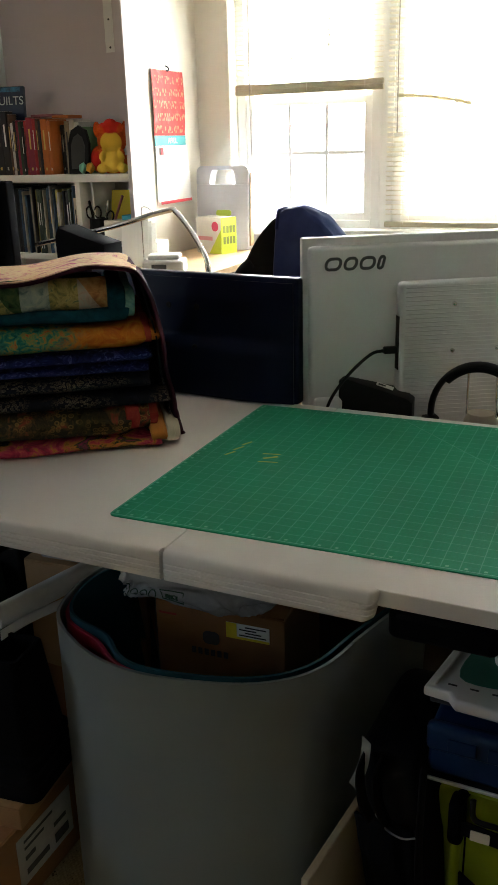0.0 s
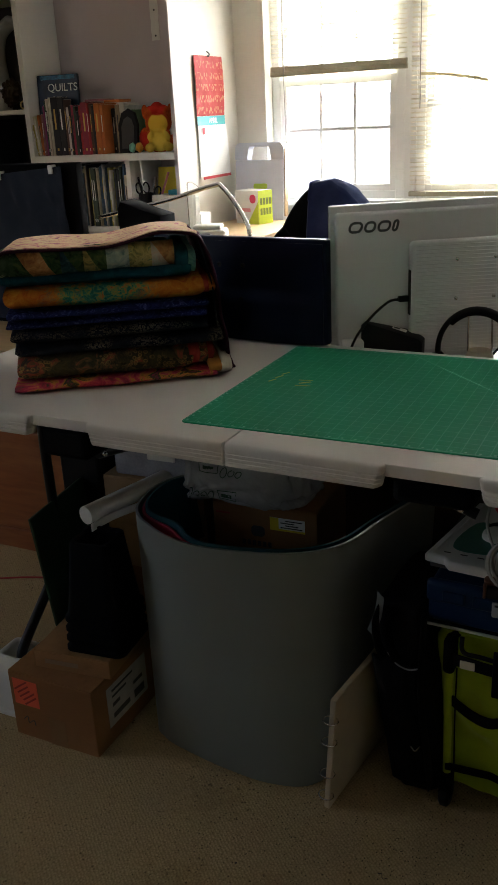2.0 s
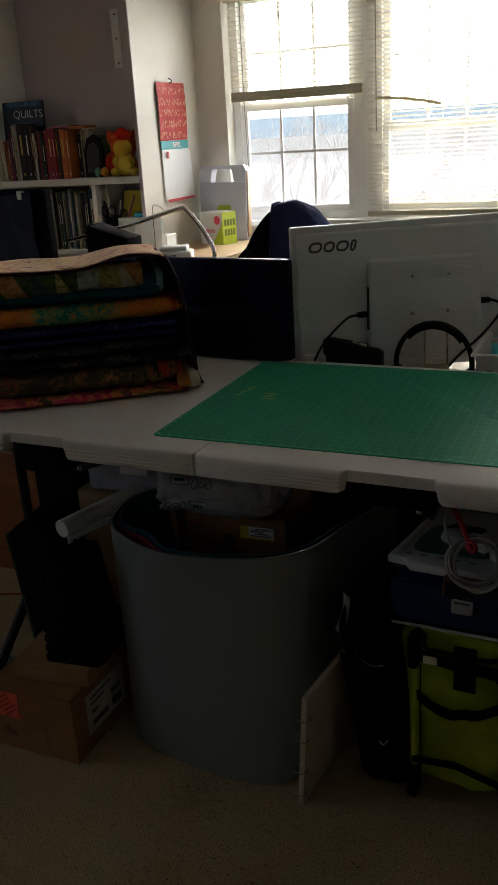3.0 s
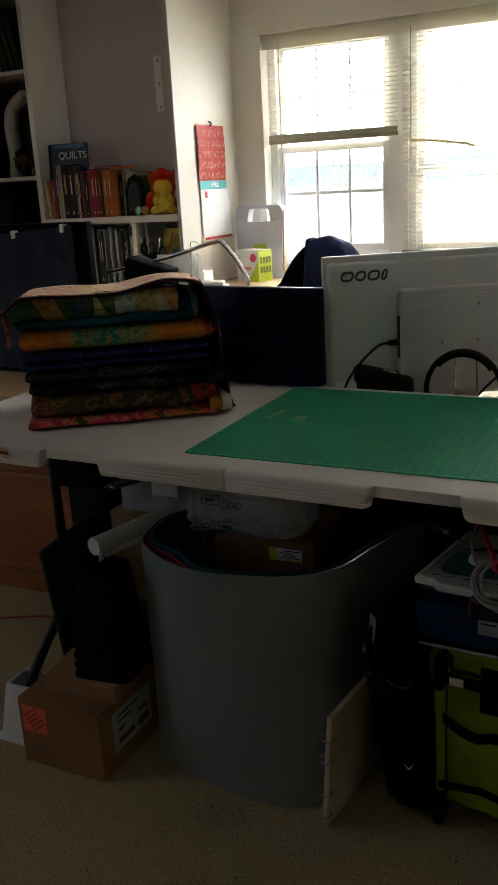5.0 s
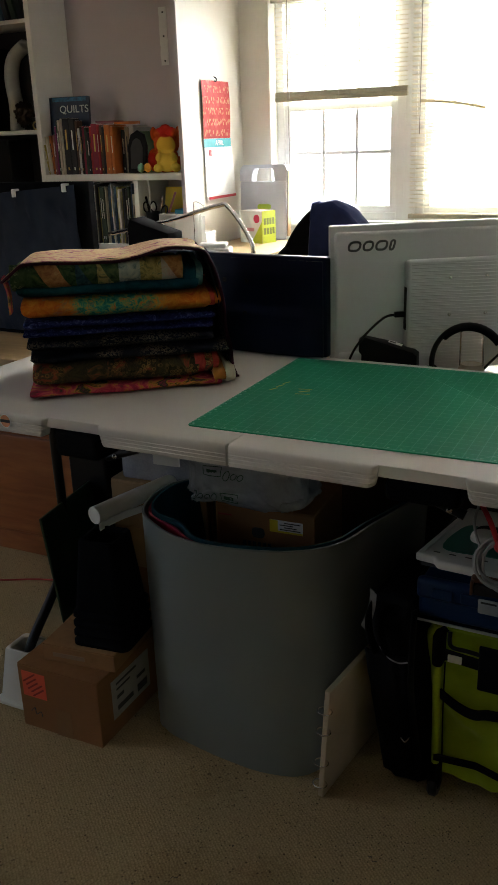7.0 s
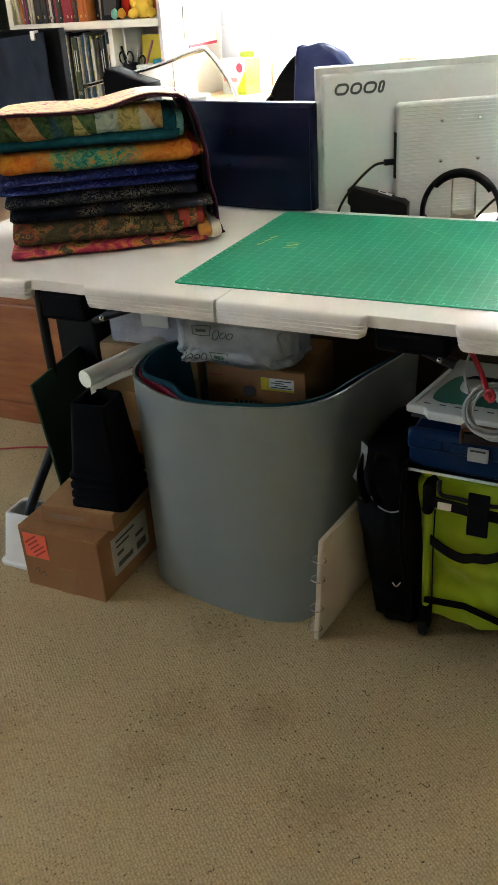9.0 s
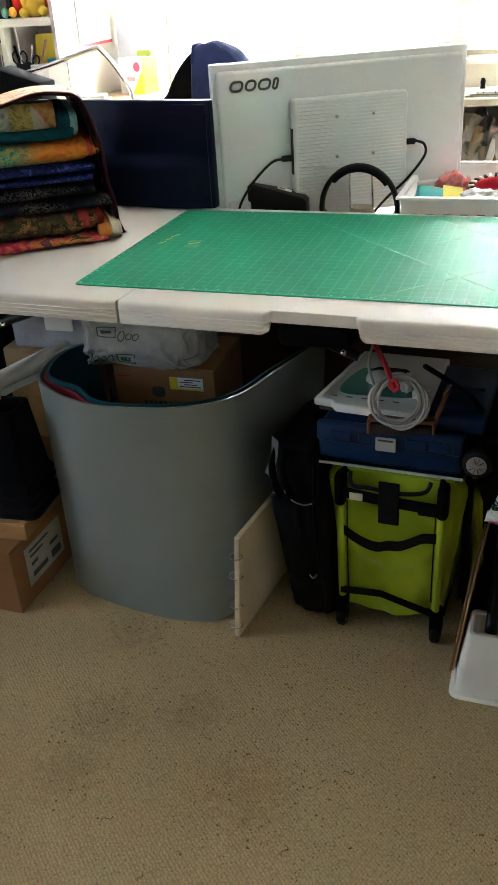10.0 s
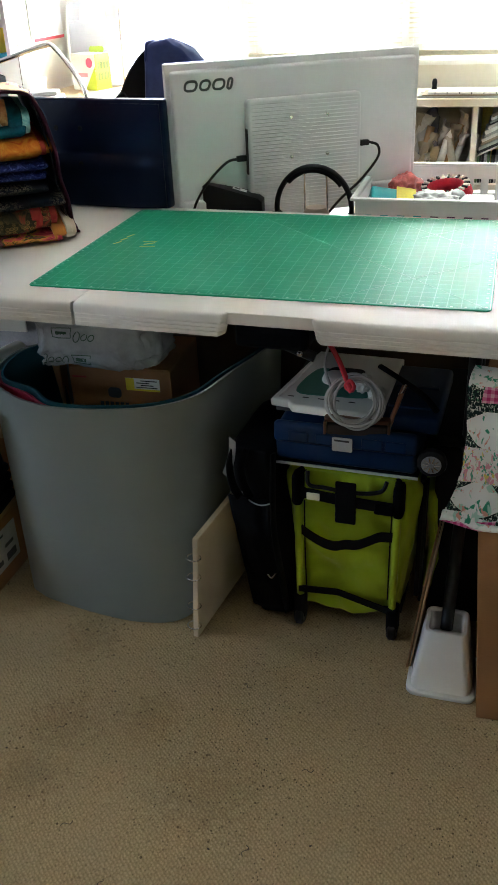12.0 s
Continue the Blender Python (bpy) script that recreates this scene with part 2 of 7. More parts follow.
WALL = surf("wall_paint", (0.74, 0.70, 0.61), 0.75, var=0.03, scale=1.5, fine=260, bump=0.25, dist=0.0006)
MAUVE = surf("mauve_paint", (0.64, 0.56, 0.57), 0.75, var=0.05, scale=1.5, fine=260, bump=0.25, dist=0.0006)
# taupe for unseen walls, made dark to cut light bounced under the table
BOUNCE_CUT = surf("bounce_cut_taupe", (0.20, 0.175, 0.15), 0.75, var=0.04, scale=1.5, fine=260, bump=0.25, dist=0.0006)
CEIL = surf("ceiling_paint", (0.86, 0.85, 0.82), 0.85, var=0.03, fine=180, bump=0.4)
TRIM = surf("white_trim_paint", (0.85, 0.84, 0.80), 0.42, var=0.04, scale=4, fine=90, bump=0.05)
VINYL = surf("white_vinyl", (0.82, 0.82, 0.80), 0.35, var=0.03, bump=0.03)
SLAT = surf("cream_vinyl_slat", (0.74, 0.70, 0.60), 0.4, var=0.05, bump=0.05)


def let_through(m, colour, share):
    """Thin vinyl or paper that lets some light through."""
    n, l = m.node_tree.nodes, m.node_tree.links
    t, x = n.new("ShaderNodeBsdfTranslucent"), n.new("ShaderNodeMixShader")
    t.inputs[0].default_value = (*colour, 1)
    x.inputs[0].default_value = share
    l.new(n["Principled BSDF"].outputs[0], x.inputs[1])
    l.new(t.outputs[0], x.inputs[2])
    l.new(x.outputs[0], n["Material Output"].inputs[0])


let_through(SLAT, (0.75, 0.70, 0.58), 0.4)
TABLE = surf("white_table_plastic", (0.68, 0.645, 0.61), 0.62, spec=0.12, var=0.04, scale=3, fine=420, bump=0.35, dist=0.0005)
BLACK = surf("black_plastic", (0.006, 0.006, 0.007), 0.5, spec=0.2, var=0.2, fine=300, bump=0.1)
MATTE = surf("matte_black", (0.004, 0.004, 0.005), 0.8, spec=0.06, var=0.2, fine=300, bump=0.1)
STEEL_BLACK = surf("black_painted_steel", (0.007, 0.007, 0.008), 0.4, var=0.2, spec=0.3, fine=200, bump=0.05)
CHROME = surf("chrome", (0.75, 0.75, 0.76), 0.15, 1.0, var=0.05, bump=0.0)
BRASS = surf("brass", (0.70, 0.50, 0.20), 0.3, 1.0, var=0.1, bump=0.0)
WHITE_PL = surf("white_plastic", (0.74, 0.74, 0.71), 0.45, var=0.04, scale=5, fine=200, bump=0.06)
MON_WHITE = surf("white_monitor_shell", (0.72, 0.73, 0.74), 0.32, var=0.03, scale=3, fine=300, bump=0.05)
MON_BLACK = surf("black_monitor_shell", (0.005, 0.010, 0.032), 0.38, spec=0.10, var=0.15, scale=3, fine=300, bump=0.05)
LOGO = surf("dark_logo_print", (0.06, 0.065, 0.07), 0.4, var=0.1, bump=0.0)
DARK = surf("dark_grey_print", (0.05, 0.05, 0.05), 0.7, var=0.1, bump=0.0)
CARD = card("cardboard", (0.31, 0.152, 0.060))
CARD2 = card("pale_cardboard", (0.42, 0.27, 0.14))
CARD3 = card("tan_cardboard", (0.36, 0.195, 0.085))
PAPER = surf("white_paper", (0.82, 0.82, 0.80), 0.8, var=0.03, bump=0.05)
FOAM = surf("grey_foam_sheet", (0.200, 0.225, 0.215), 0.36, var=0.05, scale=2.5, fine=500, bump=0.2, dist=0.0004)
FOAM_TEAL = surf("teal_foam_sheet", (0.012, 0.065, 0.09), 0.75, spec=0.15, var=0.1, scale=3, fine=500, bump=0.2, dist=0.0004)
FOAM_RED = surf("red_foam_sheet", (0.45, 0.02, 0.06), 0.6, var=0.1, scale=3, fine=500, bump=0.2, dist=0.0004)
LIME = cloth("lime_nylon", (0.37, 0.48, 0.013), (0.30, 0.40, 0.01), 0.6, 700)
WEBBING = cloth("black_webbing", (0.007, 0.007, 0.008), (0.004, 0.004, 0.005), 0.7, 500)
NAVY = cloth("navy_cloth", (0.026, 0.034, 0.056), (0.016, 0.022, 0.04), 0.5, 600)
DENIM = cloth("navy_jersey", (0.030, 0.046, 0.15), (0.018, 0.028, 0.10), 0.9, 600)
BLUE_PL = surf("blue_plastic", (0.003, 0.022, 0.075), 0.38, spec=0.25, var=0.1, fine=250, bump=0.1)
OAK = wood("light_wood", (0.42, 0.27, 0.13), (0.60, 0.42, 0.23))
CHERRY = wood("reddish_wood", (0.22, 0.065, 0.02), (0.38, 0.14, 0.045), stretch=(4, 30, 30))

# ---- the room ----
XC, YW = -1.32, 3.00          # face of the left wall by the window; face of the window wall
WX0, WX1, WZ0, WZ1 = -1.15, 1.17, 0.97, 2.135   # window opening
CEIL_Z = 2.44


def slab(name, material, label, *boxes):
    bm = None
    for b in boxes:
        bm = box(*b, bm=bm)
    return solo(name, bm, material, (0, 0, 0), label, name.split("_")[0], kind="structure")


slab("wall_north", WALL, "cream painted wall round a triple window",
     (-3.2, WX0, YW, YW + 0.16, 0, CEIL_Z), (WX1, 3.4, YW, YW + 0.16, 0, CEIL_Z),
     (WX0, WX1, YW, YW + 0.16, 0, WZ0), (WX0, WX1, YW, YW + 0.16, WZ1, CEIL_Z))
slab("wall_corner", WALL, "cream painted wall end beside the alcove", (XC - 0.02, XC, 2.345, YW, 0, CEIL_Z))
slab("wall_alcove", MAUVE, "dull mauve painted back wall of the alcove", (-3.2, XC - 0.02, 2.65, 2.75, 0, CEIL_Z))
# the side opening is added, out of view, to hold the side lamp
slab("wall_west", BOUNCE_CUT, "unseen taupe wall, dark to cut bounce, with an added side opening", (-3.3, -3.2, -4.0, -2.10, 0, CEIL_Z), (-3.3, -3.2, -0.50, YW, 0, CEIL_Z),
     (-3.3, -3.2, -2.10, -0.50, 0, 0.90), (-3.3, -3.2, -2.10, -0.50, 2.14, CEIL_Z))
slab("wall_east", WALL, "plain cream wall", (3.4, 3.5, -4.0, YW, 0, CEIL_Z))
slab("wall_south", BOUNCE_CUT, "plain unseen taupe wall, dark to cut bounced light", (-3.3, 3.5, -4.1, -4.0, 0, CEIL_Z))
slab("wall_end", MAUVE, "dull mauve painted end of the wall by the alcove", (XC - 0.0195, XC - 0.0005, 2.3425, 2.3448, 0, CEIL_Z))
slab("ceiling", CEIL, "flat white ceiling", (-3.3, 3.5, -4.1, YW + 0.16, CEIL_Z, CEIL_Z + 0.1))


def carpet_material():
    k = Mat("loop_carpet", 0.95, spec=0.1)
    # fine loops in slanting rows, dark specks, brown spills of their own shape
    row = k.scaled(1.0, 0.70, 1.0, 0.55)
    tuft = k.voro(185, "Distance", co=row, random=0.42)
    base = k.ramp(k.noise(2.2, 4), [(0.3, (0.40, 0.292, 0.158)), (0.7, (0.47, 0.350, 0.195))])
    c = k.mix(0.42, base, k.ramp(tuft, [(0.08, (0.60, 0.475, 0.277)), (0.38, (0.46, 0.350, 0.192)), (0.62, (0.16, 0.117, 0.059))]))
    c = k.mix(0.36, c, k.ramp(k.noise(230, 3), [(0.3, (0.22, 0.165, 0.084)), (0.7, (0.60, 0.475, 0.272))]))
    x, y, z = k.xyz()
    spill = 0.0
    for cx, cy, r in ((0.07, -0.10, 0.11), (0.12, -0.36, 0.13), (0.12, -0.50, 0.12), (0.48, -0.46, 0.14), (0.30, -0.30, 0.10), (-0.25, -0.55, 0.16)):
        d = k.math("SQRT", k.math("ADD", k.math("POWER", k.math("SUBTRACT", x, cx), 2.0), k.math("POWER", k.math("SUBTRACT", y, cy), 2.0)))
        spill = k.math("MAXIMUM", spill, k.math("SUBTRACT", 1.0, k.math("DIVIDE", d, r)))
    patchy = k.ramp(k.math("ADD", k.math("MULTIPLY", spill, 0.30), k.noise(45, 6, 0.75)), [(0.56, (0, 0, 0)), (0.74, (0.75, 0.75, 0.75))])
    c = k.mix(k.math("MULTIPLY", patchy, 0.5), c, (0.23, 0.155, 0.075))
    speck = k.ramp(k.voro(62, "Distance"), [(0.12, (1, 1, 1)), (0.20, (0, 0, 0))])
    where = k.ramp(k.math("ADD", k.noise(9, 4, 0.7), k.math("MULTIPLY", spill, 0.18)), [(0.46, (0, 0, 0)), (0.62, (1, 1, 1))])
    c = k.mix(k.math("MULTIPLY", k.math("MULTIPLY", speck, where), 0.85), c, (0.09, 0.06, 0.03))
    gap = k.ramp(k.voro(118, "Distance", co=row), [(0.12, (1, 1, 1)), (0.21, (0, 0, 0))])
    worn = k.ramp(k.math("ADD", k.noise(2.6, 3, 0.6), k.math("MULTIPLY", k.noise(22, 3), 0.35)), [(0.52, (0, 0, 0)), (0.76, (1, 1, 1))])
    c = k.mix(k.math("MULTIPLY", k.math("MULTIPLY", gap, worn), 0.8), c, (0.07, 0.05, 0.027))
    k.colour(c)
    k.bump(k.math("ADD", tuft, k.math("MULTIPLY", k.noise(150, 2), 0.6)), 0.6, 0.0025)
    return k.m


CARPET = carpet_material()
solo("floor", sheet(lambda u, v: (-3.3 + 6.8 * u, -4.1 + 7.26 * v, 0), 4, 4, 0.04), CARPET, (0, 0, 0), "worn beige loop-pile carpet with dark stains", "carpet", kind="structure")


def window_unit(number, x0, x1, mid):
    """A double-hung vinyl window with muntins in its lower and upper sash."""
    w = thing(f"window_{number}", (x0, YW + 0.09, WZ0), "white vinyl double-hung window with muntins", "window", kind="structure")
    wd, ht = x1 - x0, WZ1 - WZ0
    f = box(0, 0.045, 0, 0.06, 0, ht, 0.004)
    box(wd - 0.045, wd, 0, 0.06, 0, ht, 0.004, bm=f)
    box(0.045, wd - 0.045, 0, 0.06, 0, 0.04, 0.004, bm=f)
    box(0.045, wd - 0.045, 0, 0.06, ht - 0.04, ht, 0.004, bm=f)
    part("window_frame", f, VINYL, w)
    for name, z0, z1, yo in (("lower_sash", 0.04, mid, 0.005), ("upper_sash", mid - 0.025, ht - 0.04, 0.032)):
        s = box(0.045, 0.08, yo, yo + 0.025, z0, z1, 0.002)
        box(wd - 0.08, wd - 0.045, yo, yo + 0.025, z0, z1, 0.002, bm=s)
        box(0.08, wd - 0.08, yo, yo + 0.025, z0, z0 + 0.035, 0.002, bm=s)
        box(0.08, wd - 0.08, yo, yo + 0.025, z1 - 0.035, z1, 0.002, bm=s)
        sash = part(name, s, VINYL, w)
        zm = (z0 + z1) / 2 + (0.03 if name == "lower_sash" else 0)
        for i in (1, 2):
            xm = 0.08 + (wd - 0.16) * i / 3
            part("muntin", box(xm - 0.007, xm + 0.007, yo + 0.008, yo + 0.016, z0 + 0.035, z1 - 0.035), VINYL, sash)
        part("muntin", box(0.08, wd - 0.08, yo + 0.009, yo + 0.017, zm - 0.007, zm + 0.007), VINYL, sash)
        g = part("pane", box(0.08, wd - 0.08, yo + 0.011, yo + 0.0135, z0 + 0.035, z1 - 0.035), GLASS, sash)
        g.visible_shadow = False
    return w


gk = Mat("window_glass", 0.0)
gk.p.inputs["Transmission Weight"].default_value, gk.p.inputs["IOR"].default_value = 1.0, 1.1
GLASS = gk.m
BAYS = ((-1.15, -0.43), (-0.37, 0.36), (0.42, 1.17))
for i, (a, b) in enumerate(BAYS):
    window_unit(i + 1, a, b, (0.60, 0.46, 0.60)[i])
slab("trim_mullions", VINYL, "white vinyl mullions between the windows", *[(a, b, YW + 0.085, YW + 0.15, WZ0, WZ1) for a, b in ((-0.43, -0.37), (0.36, 0.42))])
slab("trim_sill", TRIM, "white painted window sill", (WX0 + 0.001, WX1 - 0.001, YW - 0.03, YW + 0.088, WZ0 - 0.02, WZ0 + 0.002))
slab("baseboard", TRIM, "white painted baseboard", (XC, 3.4, YW - 0.015, YW, 0, 0.09), (3.385, 3.4, -4, YW - 0.015, 0, 0.09))

# outside
solo("ground", sheet(lambda u, v: (-150 + 300 * u, 3.3 + 300 * v, -3.2), 2, 2), surf("pale_concrete", (0.80, 0.80, 0.79), 0.9, scale=0.3), (0, 0, 0), "pale concrete ground outside the window", "ground", kind="structure")

k = Mat("bright_haze", 1.0)
k.p.inputs["Base Color"].default_value = (0, 0, 0, 1)
k.p.inputs["Specular IOR Level"].default_value = 0
k.put(k.p.inputs["Emission Color"], k.ramp(k.noise(0.05, 4), [(0.3, (0.86, 0.93, 1.0)), (0.7, (1.0, 1.0, 0.98))]))
k.p.inputs["Emission Strength"].default_value = 9.0
solo("backdrop", sheet(lambda u, v: Vector((-60 + 120 * u, 34, -3.2 + 48 * v)), 1, 1), k.m, (0, 0, 0), "bright hazy white sky beyond the window", "backdrop", kind="structure")

# a pale house, a lower blue-grey roof and bare shrubs across the street
house = thing("neighbour_house", (-9.0, 24.0, -3.2), "pale sided house across the street", "house")
part("wall", box(-7.0, 9.0, 0, 6, 0, 4.45), surf("pale_siding", (0.86, 0.86, 0.85), 0.8, var=0.04, scale=1.6), house)
part("roof", prism([(-0.6, 4.45), (6.6, 4.45), (3.0, 5.05)], -7.4, 9.4, m=Matrix(((0, 0, 1, 0), (1, 0, 0, 0), (0, 1, 0, 0), (0, 0, 0, 1)))), surf("blue_grey_shingle", (0.10, 0.15, 0.19), 0.8, scale=0.8), house, "blue-grey shingle roof")
for x in (-5.5, -2.5, 0.5, 3.5, 6.0):
    part("window", box(x, x + 1.0, -0.05, -0.01, 1.2, 2.5), surf("dim_glass", (0.45, 0.52, 0.56), 0.3), house)
rngs = random.Random(7)
TWIG = surf("grey_bark", (0.56, 0.55, 0.54), 0.9)


def thin(bm, pts, r0, r1):
    """A three-sided tapering twig."""
    k, last = len(pts) - 1, None
    for i, p in enumerate(pts):
        r = r0 + (r1 - r0) * i / k
        ring = [bm.verts.new((p.x + r * math.cos(a), p.y + r * math.sin(a), p.z)) for a in (0.0, 2.1, 4.2)]
        if last:
            for j in range(3):
                bm.faces.new((last[j], last[(j + 1) % 3], ring[(j + 1) % 3], ring[j]))
        last = ring


def branch(bm, start, way, length, r, level):
    """A crooked limb that forks into finer ones."""
    pts = [start]
    for i in range(4):
        way = (way + Vector((rngs.uniform(-1, 1), rngs.uniform(-1, 1), rngs.uniform(-0.5, 0.9))) * 0.22).normalized()
        pts.append(pts[-1] + way * length / 4)
    thin(bm, pts, r, r * 0.45)
    if level:
        for _ in range((0, 5, 6, 8)[level]):
            p = pts[rngs.randrange(1, 5)]
            side = (way + Vector((rngs.uniform(-1, 1), rngs.uniform(-1, 1), rngs.uniform(-0.4, 0.6))) * 0.95).normalized()
            branch(bm, p, side, length * rngs.uniform(0.45, 0.7), r * 0.5, level - 1)


for x, y, h_ in ((-6.6, 15.5, 3.0), (-4.9, 14.0, 2.8), (-3.3, 15.2, 3.0), (-1.9, 13.4, 2.7), (-0.5, 14.6, 3.0), (0.8, 13.6, 2.8), (2.2, 15.0, 2.9)):
    tree = thing("bare_tree", (x, y, -3.2), "small bare grey tree outside the window", "tree", "trees outside")
    tb_, lb_ = bmesh.new(), bmesh.new()
    trunk = [Vector((0, 0, 0)), Vector((0.05, 0, h_ * 0.3)), Vector((-0.04, 0.03, h_ * 0.6)), Vector((0.02, 0, h_))]
    thin(tb_, trunk, 0.09, 0.05)
    part("trunk", tb_, TWIG, tree)
    for i in range(9):
        a = i * 2.4
        branch(lb_, trunk[1 + i % 3], Vector((math.cos(a), math.sin(a), rngs.uniform(0.3, 1.0))).normalized(), h_ * 0.55, 0.028, 3)
    part("branches", lb_, TWIG, tree)

# ---- the cutting table ----
TZ, TX0, TX1, TY0, TY1, SEAM = 0.84, -0.77, 1.06, -0.080, 0.655, 0.137
NOTCH = ((-0.328, -0.190), (0.454, 0.612))


def lip(x0, x1, y0, s, e0, e1):
    """The moulded edge: a tight round shoulder, a face with three shadow grooves, ends that lean and round off by the notch."""
    prof = [(0.034, 0.0), (0.010, 0.0), (0.0055, -0.0006), (0.0025, -0.0026), (0.0008, -0.006), (0.0, -0.011)]
    for z in (-0.019, -0.027, -0.035):
        prof += [(0.0, z + 0.0022), (0.0016, z + 0.0006), (0.0016, z - 0.0006), (0.0, z - 0.0016)]
    prof += [(0.0, -0.0425), (0.0015, -0.0455), (0.005, -0.047), (0.022, -0.047), (0.024, -0.045), (0.024, -0.0245), (0.034, -0.0243)]
    b = bmesh.new()
    cols = []
    for x, e, d in ((x0, e0, 1), (x1, e1, -1)):
        end = [(x, e, d, r) for r in ((1.0, 0.62, 0.3, 0.08, 0.0) if e else (0.12, 0.0))]
        cols += end if d == 1 else end[::-1]
    rows = []
    for x, e, d, r in cols:
        row = []
        for y, z in prof:
            depth = min(1.0, max(0.0, -z / 0.047))
            back = 0.011 * r * r if y < 0.02 else 0.0
            drop = 0.003 * r if z < -0.04 else (-0.0012 * r if z > -0.003 and y < 0.02 else 0.0)
            row.append(b.verts.new((x + d * (e * depth + 0.012 * (1 - r) * (1 if e else 0.2)), y0 + s * (y + back), TZ + z + drop)))
        rows.append(row)
    n = len(prof)
    for p, q in zip(rows, rows[1:]):
        for i in range(n):
            b.faces.new((p[i], p[(i + 1) % n], q[(i + 1) % n], q[i]))
    b.faces.new(rows[0])
    b.faces.new(rows[-1][::-1])
    return b


def table_half(parent, x0, x1, notch):
    """Half of the folding top: a slab with a deep ribbed lip that the leg notch interrupts."""
    top = part("tabletop_half", prism(round_rect(x0, x1, TY0 + 0.012, TY1, 0.003), TZ - 0.024, TZ - 0.0002, 0.0015, segs=2), TABLE, parent)
    inner0, inner1 = (x0 + 0.02, x1 - 0.0002) if x0 < 0 else (x0 + 0.0002, x1 - 0.02)
    for a, b, ea, eb in ((inner0, notch[0], 0.0, 0.010), (notch[1], inner1, 0.010, 0.0)):
        part("edge_lip", lip(a, b, TY0, 1, ea, eb), TABLE, top, smooth=True, angle=40)
        part("edge_lip", box(a, b, TY1 - 0.024, TY1 + 0.003, TZ - 0.049, TZ - 0.006, 0.006, 3), TABLE, top, smooth=True, angle=40)
    xe = x0 if x0 < 0 else x1
    part("edge_lip", box(xe - 0.002 if x0 < 0 else xe - 0.022, xe + 0.022 if x0 < 0 else xe + 0.002, TY0 + 0.035, TY1 - 0.025, TZ - 0.049, TZ - 0.006, 0.006, 3), TABLE, top, smooth=True, angle=40)
    return top


table = thing("folding_table", pose(SEAM, TY0, 0, 0, 0, -1.7) @ pose(-SEAM, -TY0, 0), "white plastic folding table raised on risers", "table")
table_half(table, TX0, SEAM - 0.0010, NOTCH[0])
table_half(table, SEAM + 0.0010, TX1, NOTCH[1])
for s, xl in ((-1, -0.545), (1, 0.89)):
    # one folding leg frame at each end
    for y, yt in ((-0.005, 0.19), (0.555, 0.36)):
        part("leg", tube(smooth_path([(xl, y, 0.130), (xl, y * 0.88 + yt * 0.12, 0.165), (xl, y * 0.15 + yt * 0.85, 0.295), (xl, yt, 0.345), (xl, yt, 0.60), (xl, yt, 0.80)], 6), 0.0135, 12), STEEL_BLACK, table, smooth=True, angle=50)
    part("crossbar", tube([(xl, 0.19, 0.66), (xl, 0.36, 0.66)], 0.011, 10), STEEL_BLACK, table, smooth=True, angle=50)
    part("crossbar", tube([(xl, 0.02, 0.800), (xl, 0.53, 0.800)], 0.0135, 10), STEEL_BLACK, table, smooth=True, angle=50)
    part("brace", tube([(xl, 0.27, 0.66), (xl - s * 0.36, 0.27, 0.80)], 0.010, 10), STEEL_BLACK, table, smooth=True, angle=50)
    nx0, nx1 = NOTCH[0] if s < 0 else NOTCH[1]
    part("leg_clip", box(nx0 + 0.008, nx1 - 0.008, TY0 + 0.013, TY0 + 0.13, TZ - (0.092 if s < 0 else 0.070), TZ - 0.0245, 0.012, 3), MATTE, table, "black plastic leg catch")
for s in (-1, 1):
    xa = SEAM + s * 0.44
    part("brace_arm", tube([(xa, 0.10, 0.690), (xa - s * 0.125, 0.10, 0.735), (xa - s * 0.21, 0.10, 0.785)], 0.011, 10), STEEL_BLACK, table, smooth=True, angle=50)
    part("rivet", lathe([(0, 0.006), (0.005, 0.005), (0.007, 0)], 12, pose(xa - s * 0.03, 0.089, 0.70, 90)), CHROME, table, "bright steel rivet", smooth=True)
part("hinge_rail", box(-0.70, 0.98, 0.05, 0.075, 0.79, 0.8155, 0.003), STEEL_BLACK, table)
part("hinge_rail", box(-0.70, 0.98, 0.50, 0.525, 0.79, 0.8155, 0.003), STEEL_BLACK, table)


